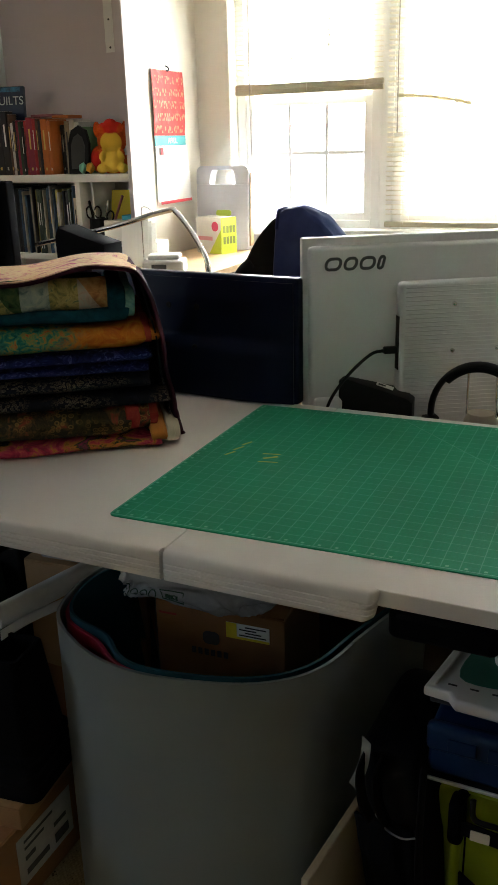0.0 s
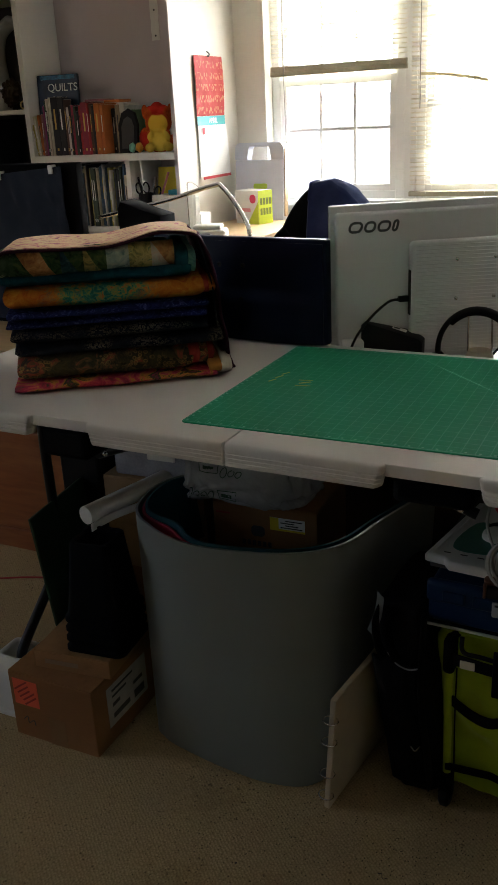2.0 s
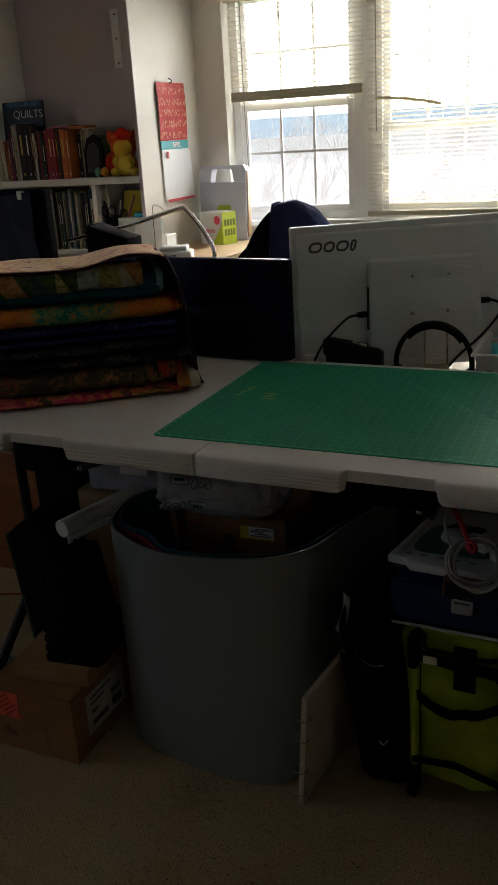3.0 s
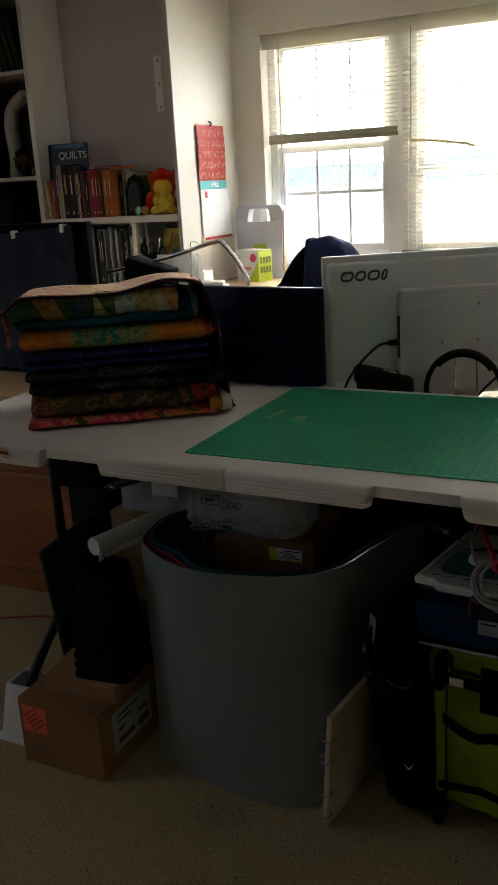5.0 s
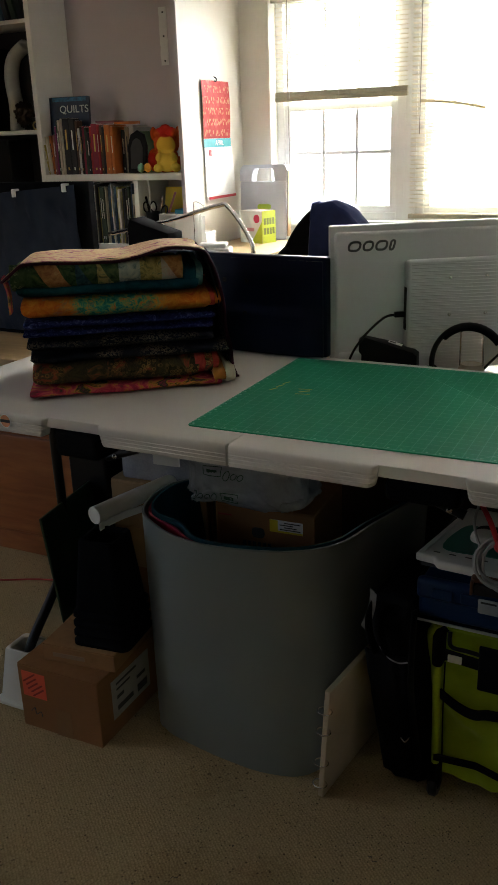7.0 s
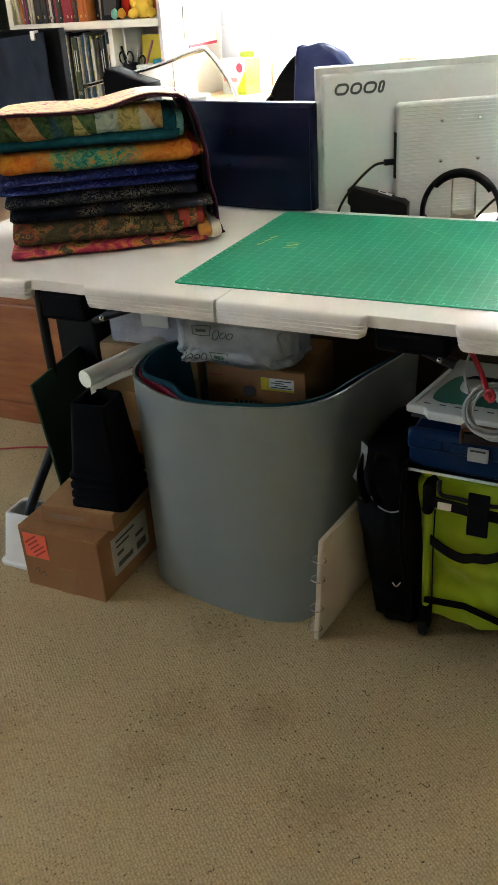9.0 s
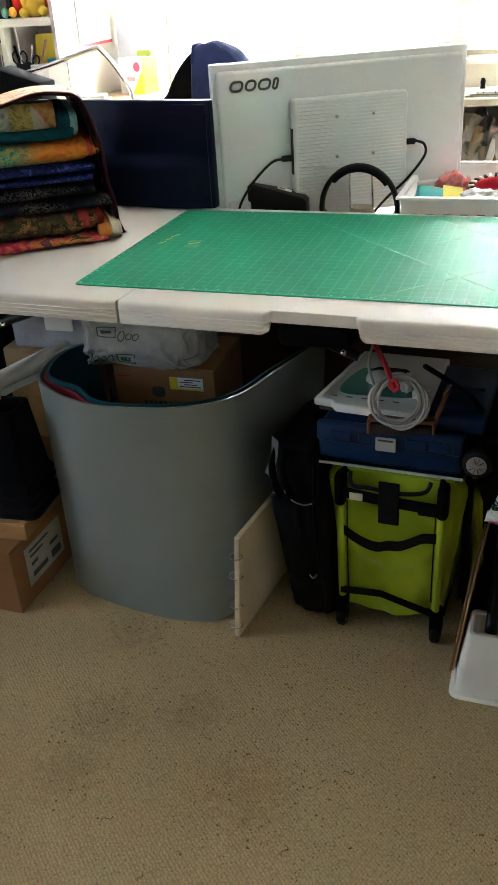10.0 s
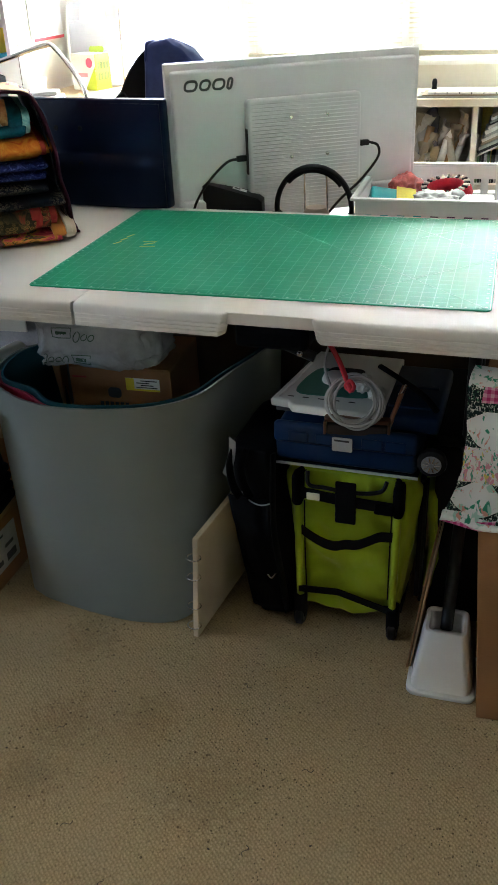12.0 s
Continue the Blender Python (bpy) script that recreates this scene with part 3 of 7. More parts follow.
def mat_material():
    k = Mat("green_cutting_mat", 0.6, spec=0.14)
    x, y, z = k.xyz()

    def lines(v, step, width):
        f = k.math("PINGPONG", v, step / 2)
        return k.math("LESS_THAN", f, width)
    a = k.math("MAXIMUM", lines(x, 0.0254, 0.0007), lines(y, 0.0254, 0.0007))
    b = k.math("MAXIMUM", lines(x, 0.0127, 0.0004), lines(y, 0.0127, 0.0004))
    inside = k.math("MULTIPLY", k.math("MULTIPLY", k.math("GREATER_THAN", x, 0.0), k.math("LESS_THAN", x, 0.9144)), k.math("MULTIPLY", k.math("GREATER_THAN", y, 0.0), k.math("LESS_THAN", y, 0.6096)))
    ink = k.math("MULTIPLY", k.math("MAXIMUM", k.math("MULTIPLY", a, 0.30), k.math("MULTIPLY", b, 0.03)), inside)
    g = k.ramp(k.noise(4, 4), [(0.3, (0.018, 0.235, 0.128)), (0.7, (0.024, 0.275, 0.152))])
    g = k.mix(0.3, g, k.ramp(k.noise(300, 2), [(0.3, (0.006, 0.21, 0.102)), (0.7, (0.014, 0.34, 0.178))]))
    k.colour(k.mix(ink, g, (0.22, 0.62, 0.48)))
    k.gloss(k.math("MULTIPLY_ADD", k.noise(14, 4), 0.14, 0.50))
    k.bump(k.noise(420, 2), 0.3, 0.0004)
    return k.m


cut_mat = thing("cutting_mat", (0.003, 0.005, TZ), "green self-healing cutting mat with a printed inch grid", "cutting mat")
part("sheet", prism(round_rect(-0.003, 0.9174, -0.005, 0.6146, 0.012), 0.0, 0.0025, 0.0006, segs=1), mat_material(), cut_mat)

# ---- curled foam sheets that stand like a bin ----
BOT = [(0.38, 0.50), (0.345, 0.30), (0.31, 0.12), (0.262, 0.010), (0.17, -0.022), (0.06, -0.018), (-0.05, 0.000), (-0.125, 0.022), (-0.168, 0.075), (-0.16, 0.30), (-0.05, 0.44)]
TOP = [(0.405, 0.50), (0.385, 0.40), (0.343, 0.26), (0.304, 0.127), (0.225, 0.050), (0.10, 0.012), (-0.02, 0.008), (-0.13, 0.050), (-0.222, 0.135), (-0.235, 0.30), (-0.11, 0.44)]


def curl(zb, zt, inset, s0=0.0, s1=1.0, gap=0.0):
    lo, hi = smooth_path([(x, y, zb) for x, y in BOT], 8), smooth_path([(x, y, zt) for x, y in TOP], 8)
    n = len(lo) - 1
    c = Vector((0.08, 0.24, 0))

    def f(u, v):
        i = (s0 + (s1 - s0) * u) * n
        j = min(int(i), n - 1)
        p = lo[j].lerp(lo[j + 1], i - j).lerp(hi[j].lerp(hi[j + 1], i - j), v)
        d = Vector((c.x - p.x, c.y - p.y, 0)).normalized()
        s = s0 + (s1 - s0) * u
        return p + d * (inset + gap * v * math.exp(-((s - 0.70) / 0.075) ** 2))
    return sheet(f, 90, 10, 0.006)


foam = thing("foam_sheet_roll", (0, 0, 0), "grey foam floor sheet curled upright like a bin", "foam sheet")
part("outer_sheet", curl(0.003, 0.56, 0.0), FOAM, foam, "grey foam sheet", smooth=True, angle=40)
part("middle_sheet", curl(0.004, 0.552, 0.0090, 0.45, 0.90, 0.030), FOAM_RED, foam, "red foam sheet", smooth=True, angle=40)
part("inner_sheet", curl(0.004, 0.561, 0.0155, 0.0, 0.94, 0.040), FOAM_TEAL, foam, "teal foam lining sheet", smooth=True, angle=40)

# ---- quilts in a stack ----
QUILT = pose(-0.258, 0.198, TZ, 0, 0, 34.6)   # x along the front edge, y to the back


def fold(x0, x1, d, z0, z1, seed, bulge=0.014, wob=0.006, y0=0.0, sag=0.0, bm=None):
    """A folded quilt: a soft slab with a rounded front fold."""
    b = bmesh.new()
    nu, nv = 48, 22
    h = z1 - z0
    rings = []
    for i in range(nu + 1):
        u = 0.5 - 0.5 * math.cos(math.pi * i / nu)
        x = x0 + (x1 - x0) * u
        near_end = min(1.0, min(u, 1 - u) * abs(x1 - x0) / (h * 0.35))
        end = 0.55 + 0.45 * math.sqrt(1 - (1 - near_end) ** 2) if x1 - x0 > 0.05 else min(1.0, 0.62 + 2.2 * math.sqrt(min(u, 1 - u) * 0.35))
        ring = []
        for j in range(nv):
            a = 2 * math.pi * j / nv
            ca, sa = math.cos(a), math.sin(a)
            yy = math.copysign(abs(ca) ** 0.35, ca)
            zz = math.copysign(abs(sa) ** 0.55, sa)
            w = noise.noise((x * 9 + seed * 7.3, yy * 1.5, zz * 1.2 + seed)) * wob
            w2 = noise.noise((x * 22 + seed, yy * 3, seed * 3.1)) * wob * 0.5
            ring.append(b.verts.new((x + w * 0.8, y0 + d / 2 + (d / 2) * yy + w * 1.2 - (bulge * (1 - abs(zz)) if ca < 0 else 0),
                                     (z0 + z1) / 2 + zz * h / 2 * end + (w + w2) * (0.7 if zz > 0 else 0.3) - sag * (2 * u - 1) ** 2)))
        rings.append(ring)
    for i in range(nu):
        for j in range(nv):
            b.faces.new((rings[i][j], rings[i][(j + 1) % nv], rings[i + 1][(j + 1) % nv], rings[i + 1][j]))
    b.faces.new(rings[0])
    b.faces.new(rings[-1][::-1])
    return join(bm, b)
PINK = batik("pink_floral_cotton", [(0.30, (0.02, 0.05, 0.035)), (0.42, (0.42, 0.03, 0.08)), (0.50, (0.60, 0.10, 0.12)), (0.56, (0.60, 0.28, 0.05)), (0.62, (0.03, 0.06, 0.03)), (0.75, (0.45, 0.04, 0.16))], 22)
BROWN = batik("brown_medallion_cotton", [(0.3, (0.014, 0.016, 0.010)), (0.42, (0.07, 0.058, 0.026)), (0.50, (0.035, 0.035, 0.022)), (0.57, (0.14, 0.085, 0.035)), (0.62, (0.32, 0.07, 0.04)), (0.68, (0.05, 0.05, 0.04)), (0.75, (0.20, 0.10, 0.05))], 26, (0.40, 0.25, 0.08), 85, 0.50)
RUST = batik("rust_cotton", [(0.35, (0.30, 0.02, 0.025)), (0.65, (0.46, 0.07, 0.05))], 40)
CHARCOAL = batik("charcoal_flower_cotton", [(0.35, (0.003, 0.004, 0.008)), (0.7, (0.010, 0.014, 0.026))], 18, (0.26, 0.22, 0.15), 170, 0.55)
INDIGO = batik("indigo_batik_cotton", [(0.34, (0.004, 0.007, 0.045)), (0.54, (0.014, 0.022, 0.12)), (0.64, (0.06, 0.085, 0.28)), (0.72, (0.16, 0.22, 0.42))], 46, dist=2.4)


def orange_teal():
    """Orange batik that runs to mottled teal and green in the middle of the fold."""
    k = Mat("orange_teal_batik_cotton", 0.9, spec=0.15)
    x, y, z = k.xyz()
    mid = k.math("SUBTRACT", 1.0, k.math("MULTIPLY", k.math("ABSOLUTE", k.math("ADD", x, 0.035)), 6.0))
    f = k.math("ADD", k.math("MULTIPLY", mid, 0.55), k.math("MULTIPLY", k.noise(16, 5, 0.65, dist=1.5), 1.0))
    warm = k.ramp(k.noise(30, 5, 0.65, dist=1.2), [(0.30, (0.40, 0.07, 0.015)), (0.50, (0.55, 0.18, 0.02)), (0.70, (0.62, 0.29, 0.04))])
    cool = k.ramp(k.noise(70, 5, 0.65, dist=0.8), [(0.32, (0.01, 0.10, 0.09)), (0.46, (0.03, 0.22, 0.17)), (0.54, (0.20, 0.30, 0.10)), (0.62, (0.50, 0.22, 0.06)), (0.74, (0.35, 0.05, 0.03))])
    k.colour(k.mix(k.ramp(f, [(0.62, (0, 0, 0)), (0.86, (1, 1, 1))]), warm, cool))
    k.bump(k.math("ADD", k.noise(800, 1), k.math("MULTIPLY", k.noise(40, 3), 2.0)), 0.4, 0.0012)
    return k.m


ORANGE = orange_teal()
TEAL = batik("teal_cotton", [(0.35, (0.003, 0.045, 0.07)), (0.7, (0.008, 0.10, 0.135))], 30)
CREAM = batik("cream_backing_cotton", [(0.32, (0.14, 0.05, 0.10)), (0.40, (0.46, 0.16, 0.14)), (0.48, (0.56, 0.40, 0.20)), (0.58, (0.54, 0.36, 0.20)), (0.66, (0.36, 0.07, 0.12))], 20, dist=1.8)
PLUM = cloth("plum_binding", (0.055, 0.012, 0.026))
AMBER = cloth("amber_cotton", (0.62, 0.26, 0.05), (0.50, 0.16, 0.03))
IVORY = cloth("ivory_cotton", (0.78, 0.72, 0.58))
PATCH = [batik("patch_cotton", c, 55, dots, 120, 0.5) for c, dots in (
    ([(0.35, (0.008, 0.020, 0.008)), (0.5, (0.03, 0.07, 0.025)), (0.65, (0.07, 0.10, 0.03))], None),
    ([(0.35, (0.22, 0.09, 0.03)), (0.55, (0.36, 0.18, 0.065)), (0.7, (0.42, 0.26, 0.12))], None),
    ([(0.35, (0.008, 0.022, 0.035)), (0.55, (0.02, 0.06, 0.075)), (0.7, (0.06, 0.11, 0.10))], None),
    ([(0.35, (0.10, 0.15, 0.14)), (0.5, (0.24, 0.28, 0.25)), (0.65, (0.34, 0.36, 0.28))], None),
    ([(0.34, (0.04, 0.07, 0.04)), (0.47, (0.24, 0.20, 0.06)), (0.58, (0.36, 0.29, 0.11)), (0.68, (0.10, 0.14, 0.06))], None),
    ([(0.35, (0.28, 0.20, 0.16)), (0.5, (0.38, 0.30, 0.24)), (0.65, (0.34, 0.34, 0.28))], None),
    ([(0.35, (0.02, 0.05, 0.02)), (0.65, (0.05, 0.09, 0.04))], (0.42, 0.46, 0.24)))]


def quilt(label, folds, m=QUILT):
    q = thing("folded_quilt", m, label, "quilt", "quilts in the stack")
    for i, (x0, x1, d, z0, z1, seed, mat_, y0) in enumerate(folds):
        part("fold", fold(x0, x1, d, z0, z1, seed, y0=y0), mat_, q, smooth=True)
    return q


quilt("folded quilt in pink and dark floral cotton on the table", [(-0.250, 0.215, 0.36, -0.002, 0.024, 1, PINK, -0.006), (0.196, 0.226, 0.30, 0.004, 0.046, 2, AMBER, -0.004), (0.224, 0.238, 0.28, 0.002, 0.048, 21, IVORY, -0.006), (0.236, 0.250, 0.28, 0.002, 0.044, 22, IVORY, 0.000)])
quilt("folded quilt in brown medallion print with rust folds", [(-0.240, 0.16, 0.35, 0.020, 0.088, 3, BROWN, 0.0), (0.15, 0.176, 0.33, 0.028, 0.092, 4, RUST, 0.0), (0.172, 0.196, 0.32, 0.026, 0.090, 41, BROWN, 0.008), (0.192, 0.212, 0.31, 0.030, 0.088, 42, RUST, 0.016)])
quilt("folded quilt in charcoal cotton with pale flower sprays", [(-0.240, 0.235, 0.36, 0.078, 0.112, 5, CHARCOAL, 0.0), (-0.246, 0.20, 0.36, 0.108, 0.146, 6, CHARCOAL, 0.004)])
quilt("folded quilt in dark indigo batik cotton", [(-0.250, 0.200, 0.35, 0.142, 0.166, 7, INDIGO, 0.004), (-0.246, 0.205, 0.35, 0.163, 0.190, 8, INDIGO, 0.0)])
quilt("folded quilt in orange and teal batik cotton", [(-0.248, 0.195, 0.35, 0.186, 0.242, 9, ORANGE, -0.004), (0.19, 0.208, 0.33, 0.190, 0.240, 10, RUST, 0.004), (0.206, 0.224, 0.32, 0.194, 0.238, 11, ORANGE, 0.012)])
q6 = quilt("folded quilt with patchwork front and teal backing", [(-0.255, 0.170, 0.33, 0.236, 0.276, 12, TEAL, 0.004), (0.136, 0.166, 0.25, 0.242, 0.306, 14, TEAL, 0.010), (0.160, 0.182, 0.25, 0.240, 0.302, 13, batik("pale_teal_cotton", [(0.35, (0.10, 0.28, 0.28)), (0.7, (0.32, 0.50, 0.44))], 60), 0.012)])


def patch_front():
    """The pieced front of the patchwork quilt: blocks, two of them split in triangles."""
    x0, w = -0.264, 0.0497

    def at(x, v):
        # a soft roll from the bottom of the fold up over its top
        a = math.pi * (0.02 + 0.80 * v)
        wv = 0.004 * noise.noise((x * 14, v * 2, 3.3))
        return Vector((x, -0.002 + 0.03 * (1 - math.sin(a)) - 0.016 * math.sin(a) + wv, 0.291 - 0.034 * math.cos(a) + wv + 0.010 * (x + 0.29)))

    def piece(p, q, r, mat_):
        b = bmesh.new()
        k = 8
        g = {}
        for i in range(k + 1):
            for j in range(k + 1 - i):
                s, t = i / k, j / k
                u = [p[c] * (1 - s - t) + q[c] * s + r[c] * t for c in (0, 1)]
                g[i, j] = b.verts.new(at(*u))
        for i in range(k):
            for j in range(k - i):
                b.faces.new((g[i, j], g[i + 1, j], g[i, j + 1]))
                if j < k - i - 1:
                    b.faces.new((g[i + 1, j], g[i + 1, j + 1], g[i, j + 1]))
        bmesh.ops.recalc_face_normals(b, faces=b.faces)
        bmesh.ops.solidify(b, geom=b.faces[:], thickness=0.002)
        part("patch", b, mat_, q6, smooth=True, angle=60)
    order = [(6, 6), (0, 1), (1, 0), (2, 0), (4, 0), (3, 3), (4, 4), (5, 1)]
    for i, (a, c) in enumerate(order):
        xa, xb = x0 + i * w, x0 + (i + 1) * w
        piece((xa, 0.0), (xb, 0.0), (xa, 1.0), PATCH[a])
        piece((xb, 1.0), (xb, 0.0), (xa, 1.0), PATCH[c])


patch_front()
part("fold", fold(-0.260, 0.130, 0.16, 0.262, 0.312, 14, y0=0.018), PATCH[0], q6, smooth=True)

top_q = thing("draped_quilt", QUILT, "cream and pink quilt with plum binding draped over the stack", "quilt", "quilts in the stack")


def drape(u, v):
    """u from the left over the top and down the right side; v from front to back."""
    s = u * 0.98
    bend = 0.47
    if s < bend:
        x, z = -0.292 + s, 0.329 + 0.007 * math.sin(s * 7 + 3.6) + 0.014 * math.exp(-((s - 0.40) / 0.07) ** 2) - max(0, 0.055 - s) * 0.8
    else:
        k = s - bend
        a = min(k / 0.14, 1.0)
        x = 0.180 + 0.045 * a + max(0, k - 0.14) * 0.10
        z = 0.335 - 0.085 * a * a - max(0.0, k - 0.10) * 0.74
    y = -0.016 + v * 0.36 + 0.010 * math.sin(s * 9) + (0.05 * max(0, s - bend) / 0.46 if s > bend else 0)
    z -= 0.016 * v if s < bend + 0.1 else 0.016 * v * max(0, 1 - (s - bend - 0.1) / 0.1)
    w = noise.noise((s * 9, v * 5, 1.7)) * 0.006
    return Vector((x + (w if s > bend else 0), y, max(z, 0.012) + w))


part("backing", sheet(lambda u, v: drape(0.008 + 0.492 * u, v), 44, 24, 0.008), CREAM, top_q, smooth=True, angle=60)
part("dark_fall", sheet(lambda u, v: drape(0.5 + 0.5 * u, v), 34, 24, 0.005), PLUM, top_q, "dark plum side of the quilt falling to the table", smooth=True, angle=60)
part("binding", tube([drape(0.008 + 0.992 * i / 60, 0.0) + Vector((0, -0.002, -0.005)) for i in range(61)], 0.004, 8, flat=(0.004, 0.0035)), PLUM, top_q, "plum cotton binding", smooth=True)
part("side_fall", sheet(lambda u, v: drape(0.55 + 0.45 * u, v) + Vector((-0.010, 0.004, -0.002)), 30, 20, 0.003), CHARCOAL, top_q, "dark print inside of the fall", smooth=True, angle=60)
part("left_tail", sheet(lambda u, v: Vector((-0.284 + 0.012 * v + 0.004 * math.sin(v * 4), -0.012 + 0.05 * u, 0.292 - 0.085 * v)), 4, 10, 0.004), PINK, top_q, "pink end hanging at the side", smooth=True, angle=60)

# ---- the computer desk behind the table ----
DZ = 0.74
desk = thing("computer_desk", (0, 0, 0), "light wooden computer desk behind the cutting table", "desk")
part("desktop", box(-1.46, 1.30, 0.675, 1.38, DZ - 0.028, DZ, 0.003), OAK, desk)
part("side_panel", box(1.25, 1.275, 0.70, 1.35, 0, DZ - 0.028, 0.002), OAK, desk)
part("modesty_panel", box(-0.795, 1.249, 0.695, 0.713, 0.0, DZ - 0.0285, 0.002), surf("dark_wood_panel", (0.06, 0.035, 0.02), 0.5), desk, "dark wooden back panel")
cab = thing("drawer_cabinet", (-1.13, 0.93, 0), "reddish-brown wooden drawer cabinet under the desk", "cabinet")
part("body", box(-0.33, 0.33, -0.225, 0.25, 0.0, DZ - 0.029, 0.003), CHERRY, cab)
for z0, z1 in ((0.09, 0.46), (0.475, 0.69)):
    d = part("drawer", box(-0.315, 0.315, -0.243, -0.2255, z0, z1, 0.004), CHERRY, cab)
part("plinth", box(-0.335, 0.335, -0.232, 0.25, 0.0, 0.075, 0.003), CHERRY, cab)

# white monitor seen from behind
mon = thing("computer_monitor", pose(0.074, 0.669, DZ, 0, 0, 31.7), "large white computer monitor seen from behind", "monitor")
shell = box(0, 0.694, 0, 0.020, 0.062, 0.450, 0.004, 3)
box(0.012, 0.682, -0.012, 0.004, 0.062, 0.433, 0.010, 3, bm=shell)
part("back_shell", shell, MON_WHITE, mon, smooth=True, angle=35)
part("screen", box(0.006, 0.688, 0.0205, 0.026, 0.072, 0.444, 0.001), BLACK, mon, "black glass screen")
vent = prism(round_rect(0.200, 0.515, 0.055, 0.356, 0.012), 0.0, 0.030, 0.008, m=Matrix(((1, 0, 0, 0), (0, 0, -1, -0.011), (0, 1, 0, 0), (0, 0, 0, 1))), segs=3)
vp = part("vent_panel", vent, MON_WHITE, mon, smooth=True, angle=35)
for i in range(31):
    z = 0.068 + i * 0.0092
    part("rib", tube([(0.212, -0.0412, z), (0.503, -0.0412, z)], 0.0011, 6), MON_WHITE, vp, smooth=True)
part("slot", box(0.1992, 0.203, -0.037, -0.018, 0.170, 0.285), BLACK, vp)
for x in (0.318, 0.418):
    for z in (0.207, 0.307):
        part("screw", lathe([(0.0, 0.0052), (0.003, 0.005), (0.0048, 0.003), (0.0052, 0)], 12, pose(x, -0.0415, z, 90)), CHROME, vp, smooth=True)
for a, w, h in ((0.046, 0.036, 0.028), (0.086, 0.030, 0.028), (0.120, 0.034, 0.028), (0.158, 0.016, 0.030)):
    ring_ = [(a + w / 2 + x + 0.25 * z, -0.0126, 0.396 + z) for x, z in round_rect(-w / 2 + 0.003, w / 2 - 0.003, -h / 2 + 0.003, h / 2 - 0.003, min(w, h) * 0.34, 4)]
    part("maker_mark", tube(ring_, 0.004, 8, closed=True, flat=(0.0007, 0.0031)), LOGO, mon, "dark grey plain maker's mark")
part("bottom_ledge", box(0.02, 0.675, -0.030, -0.0125, 0.062, 0.115, 0.008, 3), MON_WHITE, mon, smooth=True, angle=35)
part("stand_neck", box(0.30, 0.40, -0.010, 0.012, 0.012, 0.10, 0.004), MON_WHITE, mon)
part("stand_base", prism(round_rect(0.22, 0.48, -0.035, 0.16, 0.03), 0.0, 0.012, 0.003), MON_WHITE, mon)


def cable(name, pts, r, parent, mat_=BLACK, label=""):
    return part(name, tube(smooth_path(pts, 8), r, 8), mat_, parent, label, smooth=True)


part("power_plug", box(0.170, 0.199, -0.036, -0.022, 0.205, 0.220, 0.003), BLACK, mon)
cable("power_cable", [(0.170, -0.030, 0.212), (0.14, -0.034, 0.206), (0.09, -0.040, 0.165), (0.05, -0.042, 0.11), (0.03, -0.040, 0.04), (0.02, -0.02, 0.004)], 0.0036, mon, label="black power cable")
part("video_plug", box(0.516, 0.542, -0.036, -0.022, 0.216, 0.231, 0.003), BLACK, mon)
cable("video_cable", [(0.542, -0.030, 0.224), (0.565, -0.034, 0.215), (0.570, -0.037, 0.192), (0.552, -0.040, 0.165), (0.508, -0.048, 0.125), (0.455, -0.050, 0.085), (0.41, -0.050, 0.04), (0.385, -0.050, 0.004)], 0.0036, mon, label="black video cable")

# black monitor seen from behind, with a bulged lower back
dm = thing("computer_monitor", pose(0.075, 0.637, DZ, 0, 0, -7), "black computer monitor seen from behind", "monitor")


def bulge(u, v):
    x, z = -0.008 - 0.529 * u, 0.104 + 0.258 * v
    e = min(u, 1 - u)
    edge = min(1.0, e * 9)
    k = 0.018 * edge * max(0.0, min(1.0, (0.52 - v) * 9)) + 0.006 * edge * min(1, (1 - v) * 6)
    k *= 0.35 + 0.65 * min(1.0, e * 4)
    return Vector((x, -0.004 - k, z))


part("back_shell", sheet(bulge, 40, 40, 0.004), MON_BLACK, dm, smooth=True, angle=50)
part("frame", box(-0.545, 0.0, 0.0, 0.030, 0.1025, 0.372, 0.006, 3), MON_BLACK, dm, smooth=True, angle=35)
part("screen", box(-0.540, -0.005, 0.0305, 0.033, 0.108, 0.367), BLACK, dm)
for x in (-0.318, -0.243):
    for z in (0.213, 0.300):
        p = bulge((-x - 0.008) / 0.529, (z - 0.10) / 0.262)
        part("screw_socket", lathe([(0.0, 0.001), (0.004, 0.0012), (0.0055, 0.003), (0.007, 0.0)], 12, pose(x, p.y - 0.0005, z, 90)), BLACK, dm, smooth=True)
part("stand_neck", box(-0.32, -0.23, 0.034, 0.055, 0.012, 0.20, 0.004), BLACK, dm)
part("stand_base", prism(round_rect(-0.40, -0.15, 0.0, 0.18, 0.04), 0.0, 0.012, 0.003), BLACK, dm)

# headphones on a small wire stand
hp = thing("headphones", (0.44, 0.735, DZ), "black headphones with steel yokes standing on the desk", "headphones")
band = [(0.10 * math.cos(radians(a)), 0, 0.088 + 0.108 * math.sin(radians(a))) for a in range(-12, 193, 8)]
part("headband", tube(band, 0.008, 10, flat=(0.011, 0.007)), BLACK, hp, smooth=True)
part("pad", tube([(0.093 * math.cos(radians(a)), 0, 0.088 + 0.100 * math.sin(radians(a))) for a in range(38, 143, 7)], 0.010, 10, flat=(0.014, 0.0075)), WEBBING, hp, "padded black band", smooth=True)
